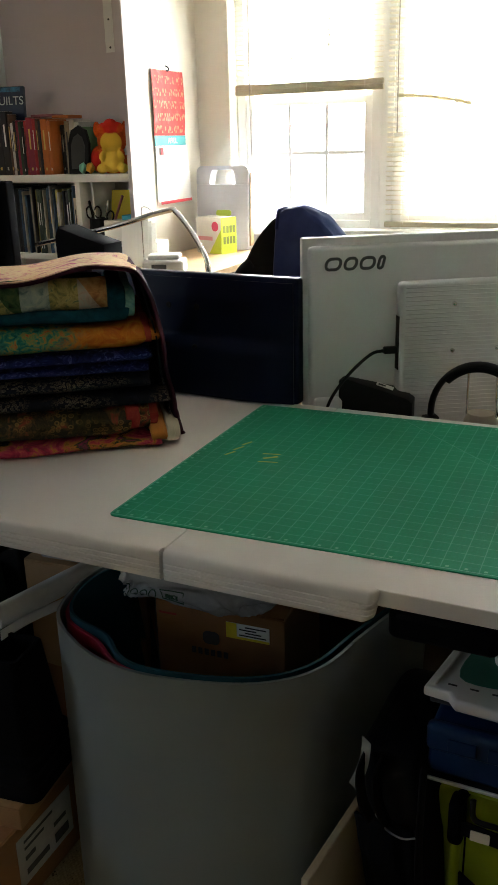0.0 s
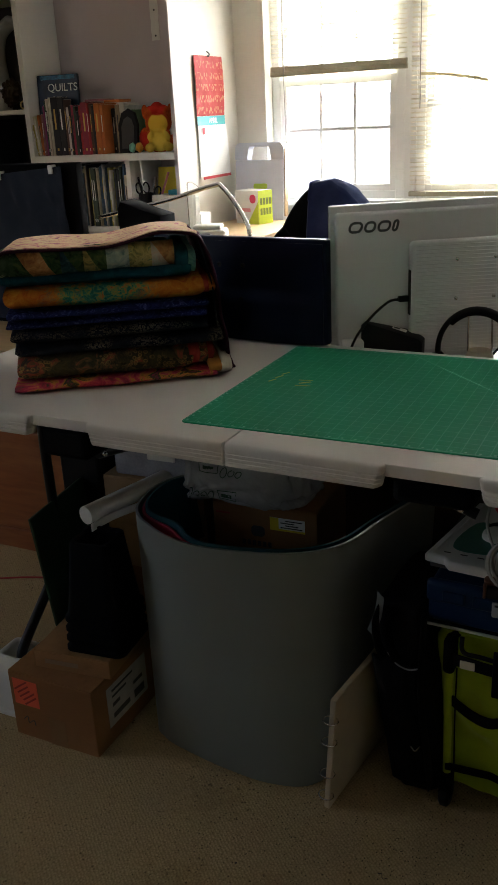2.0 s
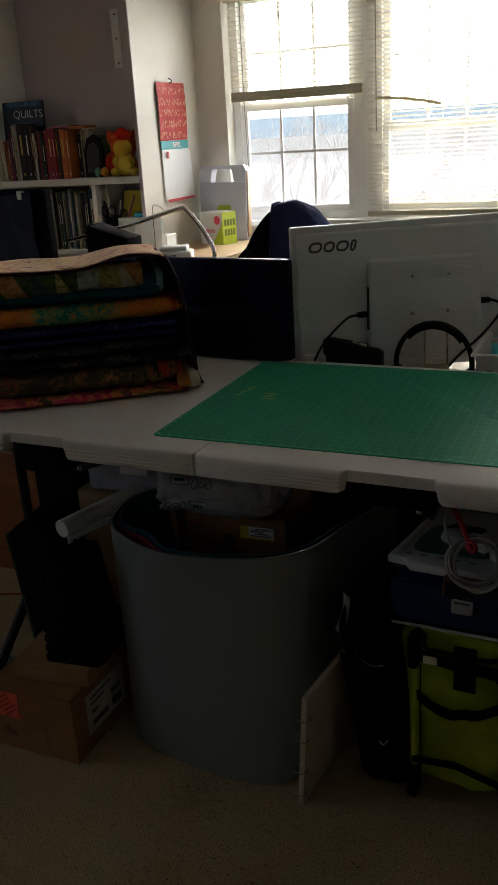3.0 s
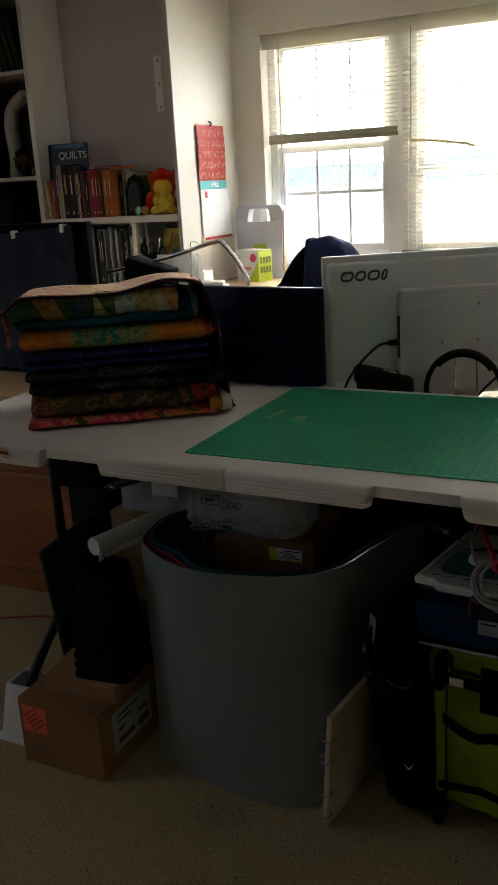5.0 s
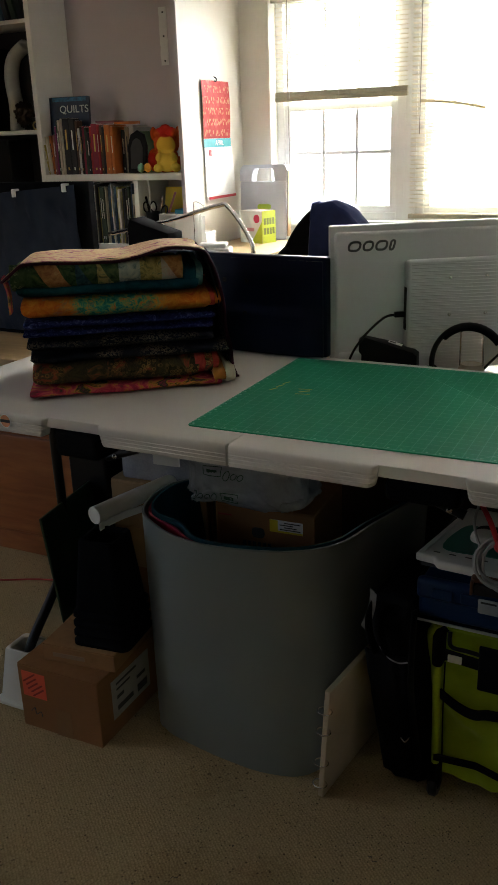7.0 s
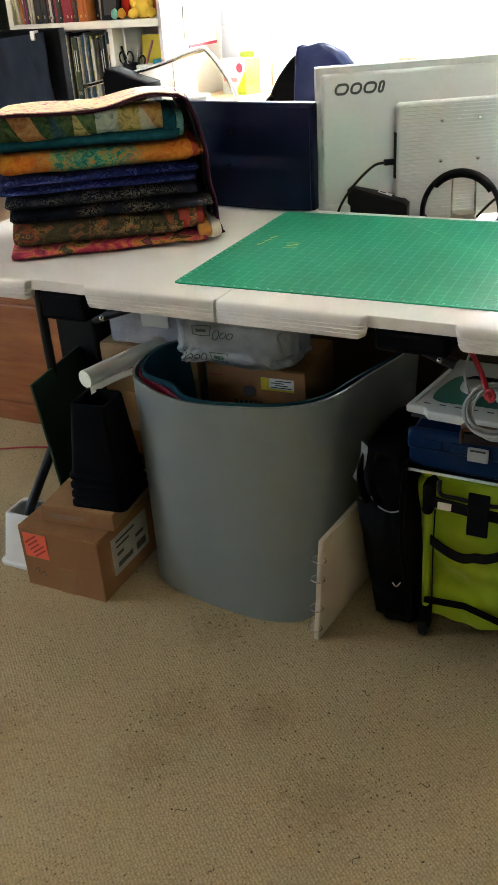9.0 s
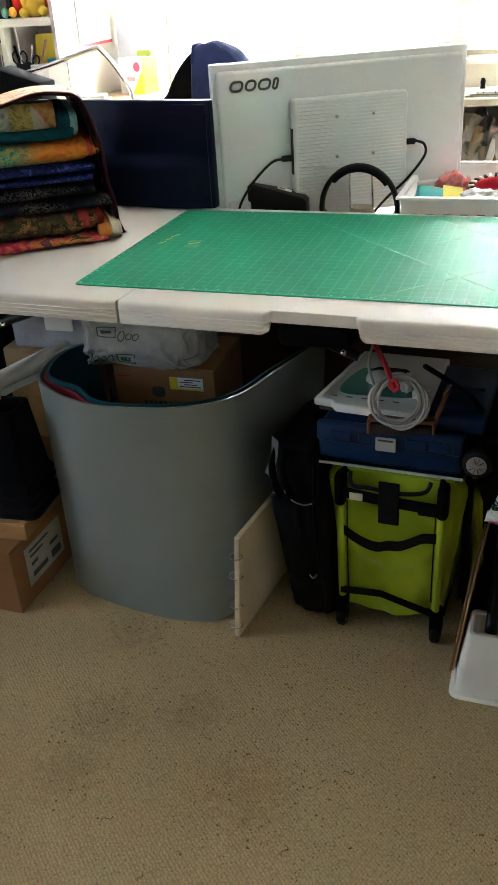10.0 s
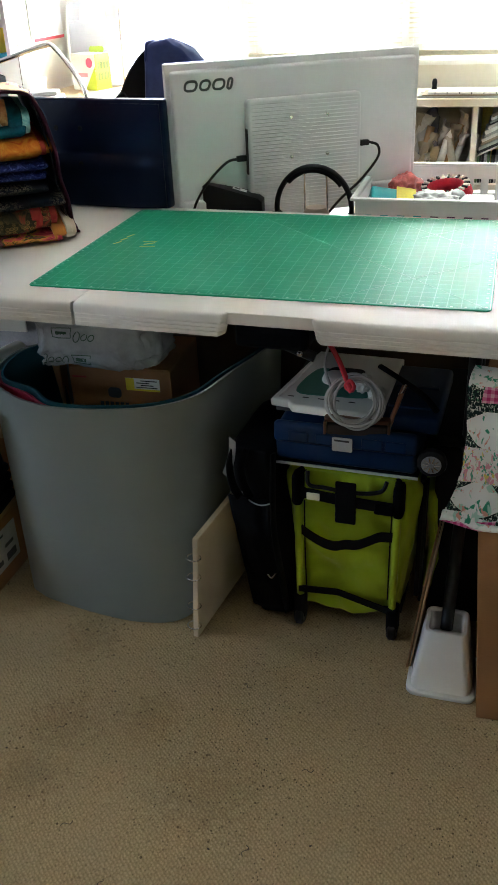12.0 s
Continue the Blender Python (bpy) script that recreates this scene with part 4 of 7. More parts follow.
for s in (-1, 1):
    cup = part("ear_cup", lathe([(0.0, 0.028), (0.022, 0.028), (0.034, 0.020), (0.038, 0.006), (0.036, 0.0), (0, 0)], 24, pose(s * 0.098, 0.0, 0.042, 90, 0, 90 * s)), BLACK, hp, smooth=True, angle=50)
    part("ear_pad", lathe([(0.018, 0.0), (0.028, 0.008), (0.038, 0.006), (0.040, -0.004), (0.034, -0.012), (0.02, -0.010), (0.018, 0)], 24, pose(s * 0.098, 0.0, 0.042, 90, 0, 90 * s)), WEBBING, cup, smooth=True)
hstand = thing("headphone_stand", (0.442, 0.755, DZ), "small tan and steel wire headphone stand", "stand")
for s in (-1, 1):
    part("rod", tube([(s * 0.028, 0, 0.0), (s * 0.030, 0, 0.10), (s * 0.029, -0.01, 0.178), (s * 0.027, -0.03, 0.180)], 0.0028, 8), CHROME, hstand, "bright steel rod", smooth=True)
part("base", prism(round_rect(-0.045, 0.045, -0.03, 0.035, 0.015), 0, 0.012, 0.003), CARD2, hstand)
part("cradle", lathe([(0.0, 0.09), (0.028, 0.088), (0.036, 0.07), (0.04, 0.012), (0, 0.012)], 20, pose(0, 0.0, 0)), surf("tan_plastic", (0.42, 0.36, 0.28), 0.5), hstand, smooth=True, angle=50)

# black power brick
pb = thing("power_supply", pose(0.235, 0.742, DZ, 0, 0, 8), "black plastic power supply block with a small label", "power supply")
pbm = prism([(-0.092, 0.0), (0.066, 0.0), (0.066, 0.108), (0.055, 0.118), (-0.082, 0.158), (-0.092, 0.150)], -0.045, 0.045, 0.004, m=pose(0, 0, 0, 90))
part("case", pbm, BLACK, pb, smooth=True, angle=30)
part("label", box(-0.010, 0.028, -0.012, 0.012, 0.0, 0.0008, m=pose(-0.005, -0.012, 0.1375, 0, 17, 0)), PAPER, pb, "white rating label")
part("print_bar", box(-0.006, 0.010, -0.006, 0.004, 0.001, 0.0014, m=pose(-0.005, -0.012, 0.1375, 0, 17, 0)), DARK, pb)

# white basket of sewing notions
bk = thing("storage_basket", (0.555, 0.700, DZ), "white plastic basket filled with sewing notions", "basket")
BW, BD, BH = 0.357, 0.44, 0.122


def wall_with_slots(name, length, m):
    """A basket wall with a row of slots."""
    bm = box(0, length, 0, 0.004, 0, 0.046)
    box(0, length, 0, 0.004, 0.086, BH, bm=bm)
    n = int(length / 0.04)
    for i in range(n + 1):
        x = i * (length - 0.022) / n
        box(x, x + 0.022, 0, 0.004, 0.046, 0.086, bm=bm)
    return part(name, bm, WHITE_PL, bk)


wall_with_slots("basket_wall", BW, None)
wall_with_slots("basket_wall", BW, None).matrix_basis = pose(0, BD - 0.004, 0)
wall_with_slots("basket_wall", BD - 0.008, None).matrix_basis = pose(0.004, 0.004, 0, 0, 0, 90)
wall_with_slots("basket_wall", BD - 0.008, None).matrix_basis = pose(BW, 0.004, 0, 0, 0, 90)
rim = None
for b in ((-0.012, BW + 0.012, -0.012, 0.003), (-0.012, BW + 0.012, BD - 0.003, BD + 0.012), (-0.012, 0.003, 0.003, BD - 0.003), (BW - 0.003, BW + 0.012, 0.003, BD - 0.003)):
    rim = box(*b, BH, BH + 0.007, 0.002, bm=rim)
part("rim", rim, WHITE_PL, bk)
part("base", box(0.004, BW - 0.004, 0.004, BD - 0.004, 0, 0.006), WHITE_PL, bk)
BZ = DZ + 0.006
solo("notion_packet", box(-0.075, 0.075, -0.03, 0.03, 0, 0.10, 0.008, 3), surf("turquoise_packet", (0.03, 0.42, 0.45), 0.3), pose(0.640, 0.775, BZ + 0.030, 24, 10, 12), "turquoise and yellow sewing notion packet in the basket", "packet", smooth=True, angle=40)
solo("packet_band", box(-0.010, 0.040, -0.032, 0.032, 0.101, 0.104), surf("yellow_print", (0.72, 0.62, 0.05), 0.4), pose(0.640, 0.775, BZ + 0.030, 24, 10, 12), "yellow card band on the turquoise packet", "card")


def lump(r, seed, sx=1, sy=1, sz=1, amp=0.25, freq=2.0, n=24):
    b = bmesh.new()
    bmesh.ops.create_icosphere(b, subdivisions=4, radius=1)
    for v in b.verts:
        k = 1 + amp * noise.noise(v.co * freq + Vector((seed, seed * 2, 0))) + amp * 0.4 * noise.noise(v.co * freq * 3 + Vector((seed, 0, 0)))
        v.co = Vector((v.co.x * sx, v.co.y * sy, v.co.z * sz)) * r * k
    zmin = min(v.co.z for v in b.verts)
    for v in b.verts:
        v.co.z -= zmin
    return b


solo("net_bag", lump(0.045, 3, 1, 1, 1.0, 0.3, 3), surf("coral_print", (0.62, 0.16, 0.14), 0.5, var=0.4, scale=60), (0.655, 0.93, BZ + 0.04), "coral red net bag of notions", "bag", smooth=True)
solo("pincushion_ring", tube([(0.055 * math.cos(a / 20 * 2 * math.pi), 0.045 * math.sin(a / 20 * 2 * math.pi), 0.018) for a in range(20)], 0.020, 12, closed=True), cloth("red_felt", (0.50, 0.01, 0.03)), pose(0.765, 0.90, BZ + 0.075, 12, -8, 20), "red felt ring pincushion", "pincushion", smooth=True)
clips = thing("clip_ring", pose(0.765, 0.905, BZ + 0.098, 12, -8, 20), "ring of black and cream sewing clips", "clips")
for i in range(26):
    a = i / 26 * 2 * math.pi
    part("clip", box(-0.0035, 0.0035, -0.008, 0.008, 0.0, 0.008, 0.001, 1, m=pose(0.057 * math.cos(a), 0.047 * math.sin(a), 0.012, 0, 0, math.degrees(a) + 90)), BLACK if i % 2 else IVORY, clips)
solo("notion_tray", box(-0.10, 0.10, -0.06, 0.06, 0, 0.085, 0.01, 3), surf("purple_plastic", (0.09, 0.02, 0.07), 0.4), (0.785, 0.80, BZ), "purple plastic tray of notions", "tray", smooth=True, angle=40)
solo("clear_jar", lump(0.026, 9, 1, 1, 0.8, 0.1, 2), surf("cloudy_plastic", (0.55, 0.55, 0.55), 0.2, var=0.3, scale=80), (0.80, 0.79, BZ + 0.085), "cloudy clear plastic pot in the tray", "pot", smooth=True)
solo("small_tin", box(-0.042, 0.042, -0.03, 0.03, 0, 0.024, 0.008, 3), WHITE_PL, pose(0.855, 0.77, BZ + 0.088, 10, 0, 4), "small white rounded tin in the basket", "tin", smooth=True, angle=40)
solo("plastic_wrap", lump(0.04, 12, 1.5, 1, 0.5, 0.4, 4), surf("grey_film", (0.6, 0.6, 0.6), 0.25, var=0.4, scale=50), (0.745, 0.755, BZ + 0.085), "crumpled clear plastic wrap", "wrap", smooth=True)

# ---- under the table ----
def carton(name, m, w, d, h, mat_, label, tape=True, group=""):
    """A shut cardboard box: four walls, two top flaps with a gap, tape."""
    c = thing(name, m, label, "box", group)
    part("body", box(0, w, 0, d, 0, h - 0.004, 0.0025), mat_, c)
    part("flap", box(0.001, w - 0.001, 0.001, d / 2 - 0.001, h - 0.0038, h, 0.001), mat_, c)
    part("flap", box(0.001, w - 0.001, d / 2 + 0.001, d - 0.001, h - 0.0038, h, 0.001), mat_, c)
    if tape:
        part("tape", box(w * 0.44, w * 0.64, -0.0008, 0.0, 0.0, h * 0.42), TAPE, c, "brown packing tape")
    return c


TAPE = surf("packing_tape", (0.30, 0.17, 0.08), 0.25, var=0.08)
ORANGE_LBL = surf("orange_label", (0.85, 0.13, 0.06), 0.6, var=0.06)
c1 = carton("shipping_carton", pose(-0.482, -0.100, 0, 0, 0, 0), 0.245, 0.285, 0.186, CARD, "brown shipping carton with an orange label")
part("orange_label", box(0.012, 0.085, -0.0012, -0.0002, 0.095, 0.168, m=pose(0, 0, 0, 0, 0, 0)), ORANGE_LBL, c1, "square orange warning label")
DARK_RED = surf("dark_red_print", (0.35, 0.03, 0.02), 0.6)
for i in range(5):
    part("print_bar", box(-0.024 + 0.003 * (i % 2), 0.024 - 0.004 * (i % 3), -0.0018, -0.0013, -0.0022, 0.0022, m=pose(0.0485 + 0.0068 * (i - 2), 0, 0.1315 - 0.0094 * (i - 2), 0, -36, 0)), DARK_RED, c1)
part("shipping_label", box(0.2452, 0.2462, 0.055, 0.225, 0.045, 0.155), surf("dull_label_paper", (0.42, 0.40, 0.36), 0.8, var=0.12, scale=30), c1, "white shipping label")
for i, (y, z, w, h) in enumerate(((0.075, 0.062, 0.07, 0.014), (0.165, 0.058, 0.045, 0.022), (0.075, 0.095, 0.03, 0.010), (0.165, 0.098, 0.04, 0.010), (0.075, 0.120, 0.06, 0.006), (0.075, 0.136, 0.09, 0.006))):
    part("print_bar", box(0.2463, 0.2467, y, y + w, z, z + h), DARK, c1)
for x, z in ((0.030, 0.05),):
    part("scrawl", tube(smooth_path([(x, -0.0005, z), (x + 0.012, -0.0005, z + 0.012), (x + 0.015, -0.0005, z - 0.006), (x + 0.030, -0.0005, z + 0.004), (x + 0.034, -0.0005, z - 0.010)], 5), 0.0012, 6), DARK, c1)
c2 = carton("flat_carton", pose(-0.425, -0.062, 0.186, 0, 0, 6), 0.205, 0.25, 0.048, CARD3, "shallow tan cardboard box on the carton", tape=False)
part("print_bar", box(0.03, 0.12, -0.0008, 0.0, 0.016, 0.028), surf("faded_print", (0.30, 0.20, 0.12), 0.8), c2, "faded printed line")

# black risers nested in a stack
blk = thing("stacked_risers", pose(-0.282, 0.050, 0.234, 0, 0, 6), "stack of nested black plastic furniture risers", "risers")


def riser_shell(base, top, h, z0, flange):
    """A tapered square riser with rounded corners and a dished top."""
    b = bmesh.new()
    prof = [(base / 2 + flange, z0), (base / 2 + flange, z0 + 0.008), (base / 2, z0 + 0.016), (top / 2, z0 + h - 0.004), (top / 2 - 0.003, z0 + h), (top / 2 - 0.009, z0 + h), (top / 2 - 0.013, z0 + h - 0.004), (top / 2 - 0.015, z0 + h - 0.050)]
    rings = []
    for r, z in prof:
        rings.append([b.verts.new((x, y, z)) for x, y in round_rect(-r, r, -r, r, r * 0.28, 4)])
    n = len(rings[0])
    for p, q in zip(rings, rings[1:]):
        for i in range(n):
            b.faces.new((p[i], p[(i + 1) % n], q[(i + 1) % n], q[i]))
    b.faces.new(rings[-1])
    b.faces.new(rings[0][::-1])
    return b


for i in range(4):
    part("riser", riser_shell(0.143 - 0.002 * i, 0.100, 0.20, 0.026 * i, 0.007), MATTE, blk, smooth=True, angle=35)

for x, y, lab in ((0.892, -0.034, "white plastic furniture riser under the table leg"), (-0.545, 0.015, "white plastic furniture riser beside the carton")):
    r = thing("furniture_riser", (x, y, 0), lab, "riser", "risers under the table legs")
    part("shell", riser_shell(0.128, 0.090, 0.152, 0.006, 0.0), WHITE_PL, r, smooth=True, angle=35)
    part("foot_rim", prism(round_rect(-0.074, 0.074, -0.074, 0.074, 0.022), 0.0, 0.0115, 0.003), WHITE_PL, r, smooth=True, angle=35)

# dark green board that leans on the table leg
solo("green_board", box(-0.004, 0.004, -0.15, 0.17, 0, 0.50, 0.002), surf("dark_green_board", (0.010, 0.045, 0.022), 0.45, var=0.15), pose(-0.478, 0.245, 0.0, 0, -6.6, 8), "dark green cutting board leaning on the table leg", "board")
# black shredder-like cabinet behind the folded board
tw_ = thing("black_cabinet", pose(-0.62, 0.36, 0, 0, 0, 0), "tall black plastic cabinet in the shadow under the table", "cabinet")
part("body", box(0.0, 0.13, 0.0, 0.24, 0.0, 0.70, 0.008, 3), BLACK, tw_)
part("lid", box(-0.005, 0.135, -0.006, 0.245, 0.7005, 0.74, 0.008, 3), BLACK, tw_)
# boxes at the back
carton("stacked_carton", pose(-0.475, 0.36, 0.0, 0, 0, 2), 0.30, 0.26, 0.26, CARD, "plain brown carton at the bottom of a stack", group="cartons in the back stack")
carton("stacked_carton", pose(-0.465, 0.345, 0.26, 0, 0, -3), 0.31, 0.26, 0.13, CARD2, "low tan carton in a stack", group="cartons in the back stack")
carton("stacked_carton", pose(-0.455, 0.33, 0.39, 0, 0, 2), 0.30, 0.26, 0.14, CARD2, "tan carton under a clear storage box", group="cartons in the back stack")
tub = thing("clear_storage_box", pose(-0.43, 0.345, 0.531, 0, 0, 2), "clear plastic storage box with pale lid", "storage box")
CLEAR = surf("cloudy_clear_plastic", (0.36, 0.37, 0.42), 0.18, var=0.25, scale=14)
part("tub", prism(round_rect(0.0, 0.34, 0.0, 0.25, 0.02), 0.0, 0.095, 0.006), CLEAR, tub, smooth=True, angle=35)
part("lid", prism(round_rect(-0.012, 0.352, -0.012, 0.262, 0.024), 0.0955, 0.112, 0.004), CLEAR, tub, smooth=True, angle=35)
part("latch", box(0.12, 0.20, -0.018, -0.0125, 0.06, 0.108, 0.002), WHITE_PL, tub)
carton("flat_carton", pose(-0.46, 0.34, 0.644, 0, 0, 2), 0.42, 0.27, 0.06, CARD, "flat brown carton on the clear storage box", tape=False)

# paper roll that rests on the foam roll's rim
ra, rb = Vector((-0.338, 0.090, 0.536)), Vector((-0.245, 0.46, 0.536))
roll = thing("paper_roll", (0, 0, 0), "roll of white interfacing resting on the curled sheet", "roll")
part("outer_wrap", tube([ra.lerp(rb, i / 10) for i in range(11)], 0.023, 18), surf("interfacing", (0.76, 0.75, 0.70), 0.8, var=0.06, scale=40), roll, smooth=True, angle=50)
part("loose_edge", sheet(lambda u, v: ra.lerp(rb, 0.01 + 0.98 * u) + Vector((0.018 + 0.010 * v, -0.012 - 0.012 * v, -0.016 - 0.013 * v + 0.004 * math.sin(u * 9))), 24, 4, 0.001), PAPER, roll, "loose edge of the roll", smooth=True)

# carton and bag inside the foam roll
gx = carton("gift_carton", pose(-0.085, 0.262, 0.0, 0, 0, 2), 0.268, 0.22, 0.545, CARD, "tall brown carton inside the curled sheet", tape=False)
part("label", box(0.150, 0.238, -0.0012, -0.0002, 0.486, 0.519), PAPER, gx, "white and yellow printed label")
part("label_stripe", box(0.150, 0.172, -0.0018, -0.0013, 0.486, 0.519), surf("label_yellow", (0.80, 0.65, 0.03), 0.5), gx, "yellow end of the label")
part("label_stripe", box(0.172, 0.238, -0.0018, -0.0013, 0.486, 0.491), bpy.data.materials["label_yellow"], gx, "yellow edge of the label")
for i in range(4):
    part("print_bar", box(0.177 + 0.012 * (i % 2), 0.232 - 0.01 * (i % 3), -0.0018, -0.0013, 0.494 + i * 0.006, 0.4965 + i * 0.006), DARK, gx)
for i in range(6):
    part("maker_mark", box(0.075 + i * 0.0135, 0.084 + i * 0.0135, -0.001, -0.0002, 0.436, 0.450, 0.0004, 1), DARK, gx, "plain dark printed mark")
part("maker_mark", prism(round_rect(0.100, 0.135, 0.462, 0.490, 0.010), 0.0, 0.0008, m=pose(0, -0.0003, 0, 90)), DARK, gx, "plain dark printed emblem")
part("print_bar", box(0.008, 0.045, -0.001, -0.0002, 0.512, 0.516), bpy.data.materials["dark_red_print"], gx)


def bag_film():
    k = Mat("thin_white_bag", 0.24, spec=0.7)
    k.colour(k.ramp(k.noise(14, 5, 0.65), [(0.3, (0.42, 0.44, 0.45)), (0.7, (0.62, 0.64, 0.65))]))
    k.p.inputs["Transmission Weight"].default_value = 0.30
    k.bump(k.noise(16, 5, 0.55, dist=1.2), 0.5, 0.008)
    return k.m


bagm = bmesh.new()
bmesh.ops.create_icosphere(bagm, subdivisions=6, radius=1)
for v in bagm.verts:
    p = v.co.copy()
    q = Vector((math.copysign(abs(p.x) ** 0.55, p.x), math.copysign(abs(p.y) ** 0.6, p.y), math.copysign(abs(p.z) ** 0.6, p.z)))
    # long pulled creases that run out from a knot, and slack film between them
    a = math.atan2(p.z + 0.6, p.x + 0.9)
    k = 1 + 0.10 * noise.noise(p * 1.5 + Vector((4, 1, 2))) - 0.07 * abs(noise.noise((a * 4, p.y * 0.8, 1.0))) - 0.15 * abs(noise.noise(p * 2.6 + Vector((1, 7, 2)))) - 0.045 * abs(noise.noise(p * 6.5 + Vector((3, 1, 4)))) - 0.012 * abs(noise.noise(p * 13))
    v.co = Vector((q.x * 0.178, q.y * 0.118, q.z * 0.086)) * k
    if v.co.x < -0.09 and v.co.z < 0:
        v.co.z -= 0.024 * min(1, (-0.09 - v.co.x) / 0.06)
        v.co.y -= 0.012 * min(1, (-0.09 - v.co.x) / 0.05)
zmin = min(v.co.z for v in bagm.verts if v.co.y > -0.06 and v.co.x > -0.05)
pb2 = thing("plastic_bag", pose(0.012, 0.318, 0.545 - zmin - 0.002, 0, 0, -4), "crumpled white plastic shopping bag with green print", "bag")
FRONT = [(v.co.x, v.co.z, v.co.y) for v in bagm.verts if v.co.y < 0]


def on_bag(x, z):
    """A point on the front of the bag."""
    near = sorted(FRONT, key=lambda f: (f[0] - x) ** 2 + (f[1] - z) ** 2)[:4]
    return Vector((x, sum(f[2] for f in near) / 4 - 0.0015, z))


part("film", bagm, bag_film(), pb2, smooth=True)
GREEN_PRINT = surf("green_bag_print", (0.006, 0.05, 0.02), 0.4, var=0.1)
for x, z, n in ((-0.128, -0.052, 4), (-0.030, 0.014, 3)):
    for i in range(n):
        part("print_mark", tube([on_bag(x + i * 0.019 + 0.0085 * math.cos(j / 18 * 2 * math.pi), z + 0.010 * math.sin(j / 18 * 2 * math.pi + 0.5) * (1.3 if i % 3 == 0 else 0.8)) for j in range(18)], 0.0012, 6, closed=True), GREEN_PRINT, pb2, "green looped print")
for x, z in ((-0.048, -0.054), (-0.092, 0.012)):
    line = [(x, z), (x + 0.02, z), (x + 0.048, z), (x + 0.048, z + 0.012), (x + 0.048, z + 0.022), (x + 0.02, z + 0.022), (x, z + 0.022), (x, z + 0.012)]
    part("print_mark", tube([on_bag(*p) for p in line], 0.0012, 6, closed=True), GREEN_PRINT, pb2, "green printed frame")
    part("print_mark", tube([on_bag(x + 0.010 + 0.0028 * i, z + 0.011) for i in range(11)], 0.005, 6, flat=(0.001, 0.005)), GREEN_PRINT, pb2, "green printed patch")

# spiral-bound board that leans on the foam roll
sb = thing("spiral_notebook", pose(0.316, -0.046, 0.0, 0, 4, -7.5), "large beige spiral-bound pad standing on its edge", "notebook")
part("cover", box(-0.007, 0.007, 0.004, 0.30, 0.002, 0.292, 0.003), surf("beige_cover", (0.58, 0.48, 0.335), 0.7, var=0.07, scale=9), sb)
for z in (0.045, 0.105, 0.190, 0.245):
    part("ring", tube([(0.016 * math.cos(a), -0.002 + 0.014 * math.sin(a), z) for a in [j / 14 * 2 * math.pi for j in range(14)]], 0.0017, 6, closed=True), CHROME, sb, "steel binding ring", smooth=True)

CASE_GREY = surf("grey_piping", (0.30, 0.30, 0.30), 0.4)
# black backpack
bp = thing("backpack", pose(0.472, 0.105, 0, 0, 0, -4), "slim black backpack standing on the carpet", "backpack")
bpm = box(-0.062, 0.058, -0.03, 0.24, 0.0, 0.47, 0.035, 4)
bmesh.ops.subdivide_edges(bpm, edges=bpm.edges[:], cuts=2, use_grid_fill=True)
for v in bpm.verts:
    v.co += Vector((noise.noise(v.co * 9), noise.noise(v.co * 9 + Vector((5, 0, 0))), 0)) * 0.012
    if v.co.x < 0:
        v.co.x *= 1 - 0.55 * max(0, 1 - v.co.z / 0.30)
    v.co.x += -0.16 * max(0, v.co.z - 0.1) * 0.55
part("body", bpm, WEBBING, bp, smooth=True)
part("front_pocket", sheet(lambda u, v: Vector((-0.058 + 0.024 * (1 - v) + (0.10 - 0.024 * (1 - v)) * u - 0.088 * (0.30 * v + 0.03) , -0.046 - 0.016 * math.sin(math.pi * u) * math.sin(math.pi * (0.15 + 0.8 * v)) + 0.004 * noise.noise((u * 7, v * 9, 1)), 0.045 + 0.30 * v)), 16, 24, 0.006), WEBBING, bp, "black front pocket", smooth=True)
for dx in (-0.050, -0.022):
    part("shoulder_strap", tube(smooth_path([(dx - 0.02, -0.03, 0.462), (dx - 0.026, -0.050, 0.43), (dx - 0.018, -0.058, 0.385), (dx - 0.004, -0.056, 0.352)], 7), 0.01, 8, flat=(0.0035, 0.013)), WEBBING, bp, smooth=True)
part("zip", tube(smooth_path([(-0.045, -0.062, 0.372), (-0.025, -0.066, 0.352), (0.000, -0.066, 0.345), (0.020, -0.062, 0.350)], 6), 0.0016, 6), CASE_GREY, bp, "pale reflective piping", smooth=True)
part("zip_pull", tube(smooth_path([(0.008, -0.060, 0.152), (0.018, -0.063, 0.145), (0.028, -0.060, 0.158)], 4), 0.0022, 6), CHROME, bp, smooth=True)
part("strap", tube(smooth_path([(0.02, -0.03, 0.46), (0.03, -0.07, 0.30), (0.045, -0.055, 0.12), (0.04, -0.02, 0.03)], 8), 0.01, 8, flat=(0.018, 0.004)), WEBBING, bp, smooth=True)
part("tag", sheet(lambda u, v: Vector((-0.096 + 0.014 * u + 0.018 * v + 0.006 * math.sin(3 * v), -0.046 + 0.006 * v, 0.402 + 0.092 * v - 0.012 * u)), 3, 6, 0.0015), surf("grey_tag", (0.28, 0.29, 0.29), 0.6), bp, "pale curled paper tag")

# lime rolling tote
tote = thing("rolling_tote", pose(0.657, 0.085, 0, 0, 0, -2) @ Matrix.Diagonal((1.04, 1, 1.06, 1)), "lime green rolling craft tote with black straps", "tote")
nx, nz = 24, 28


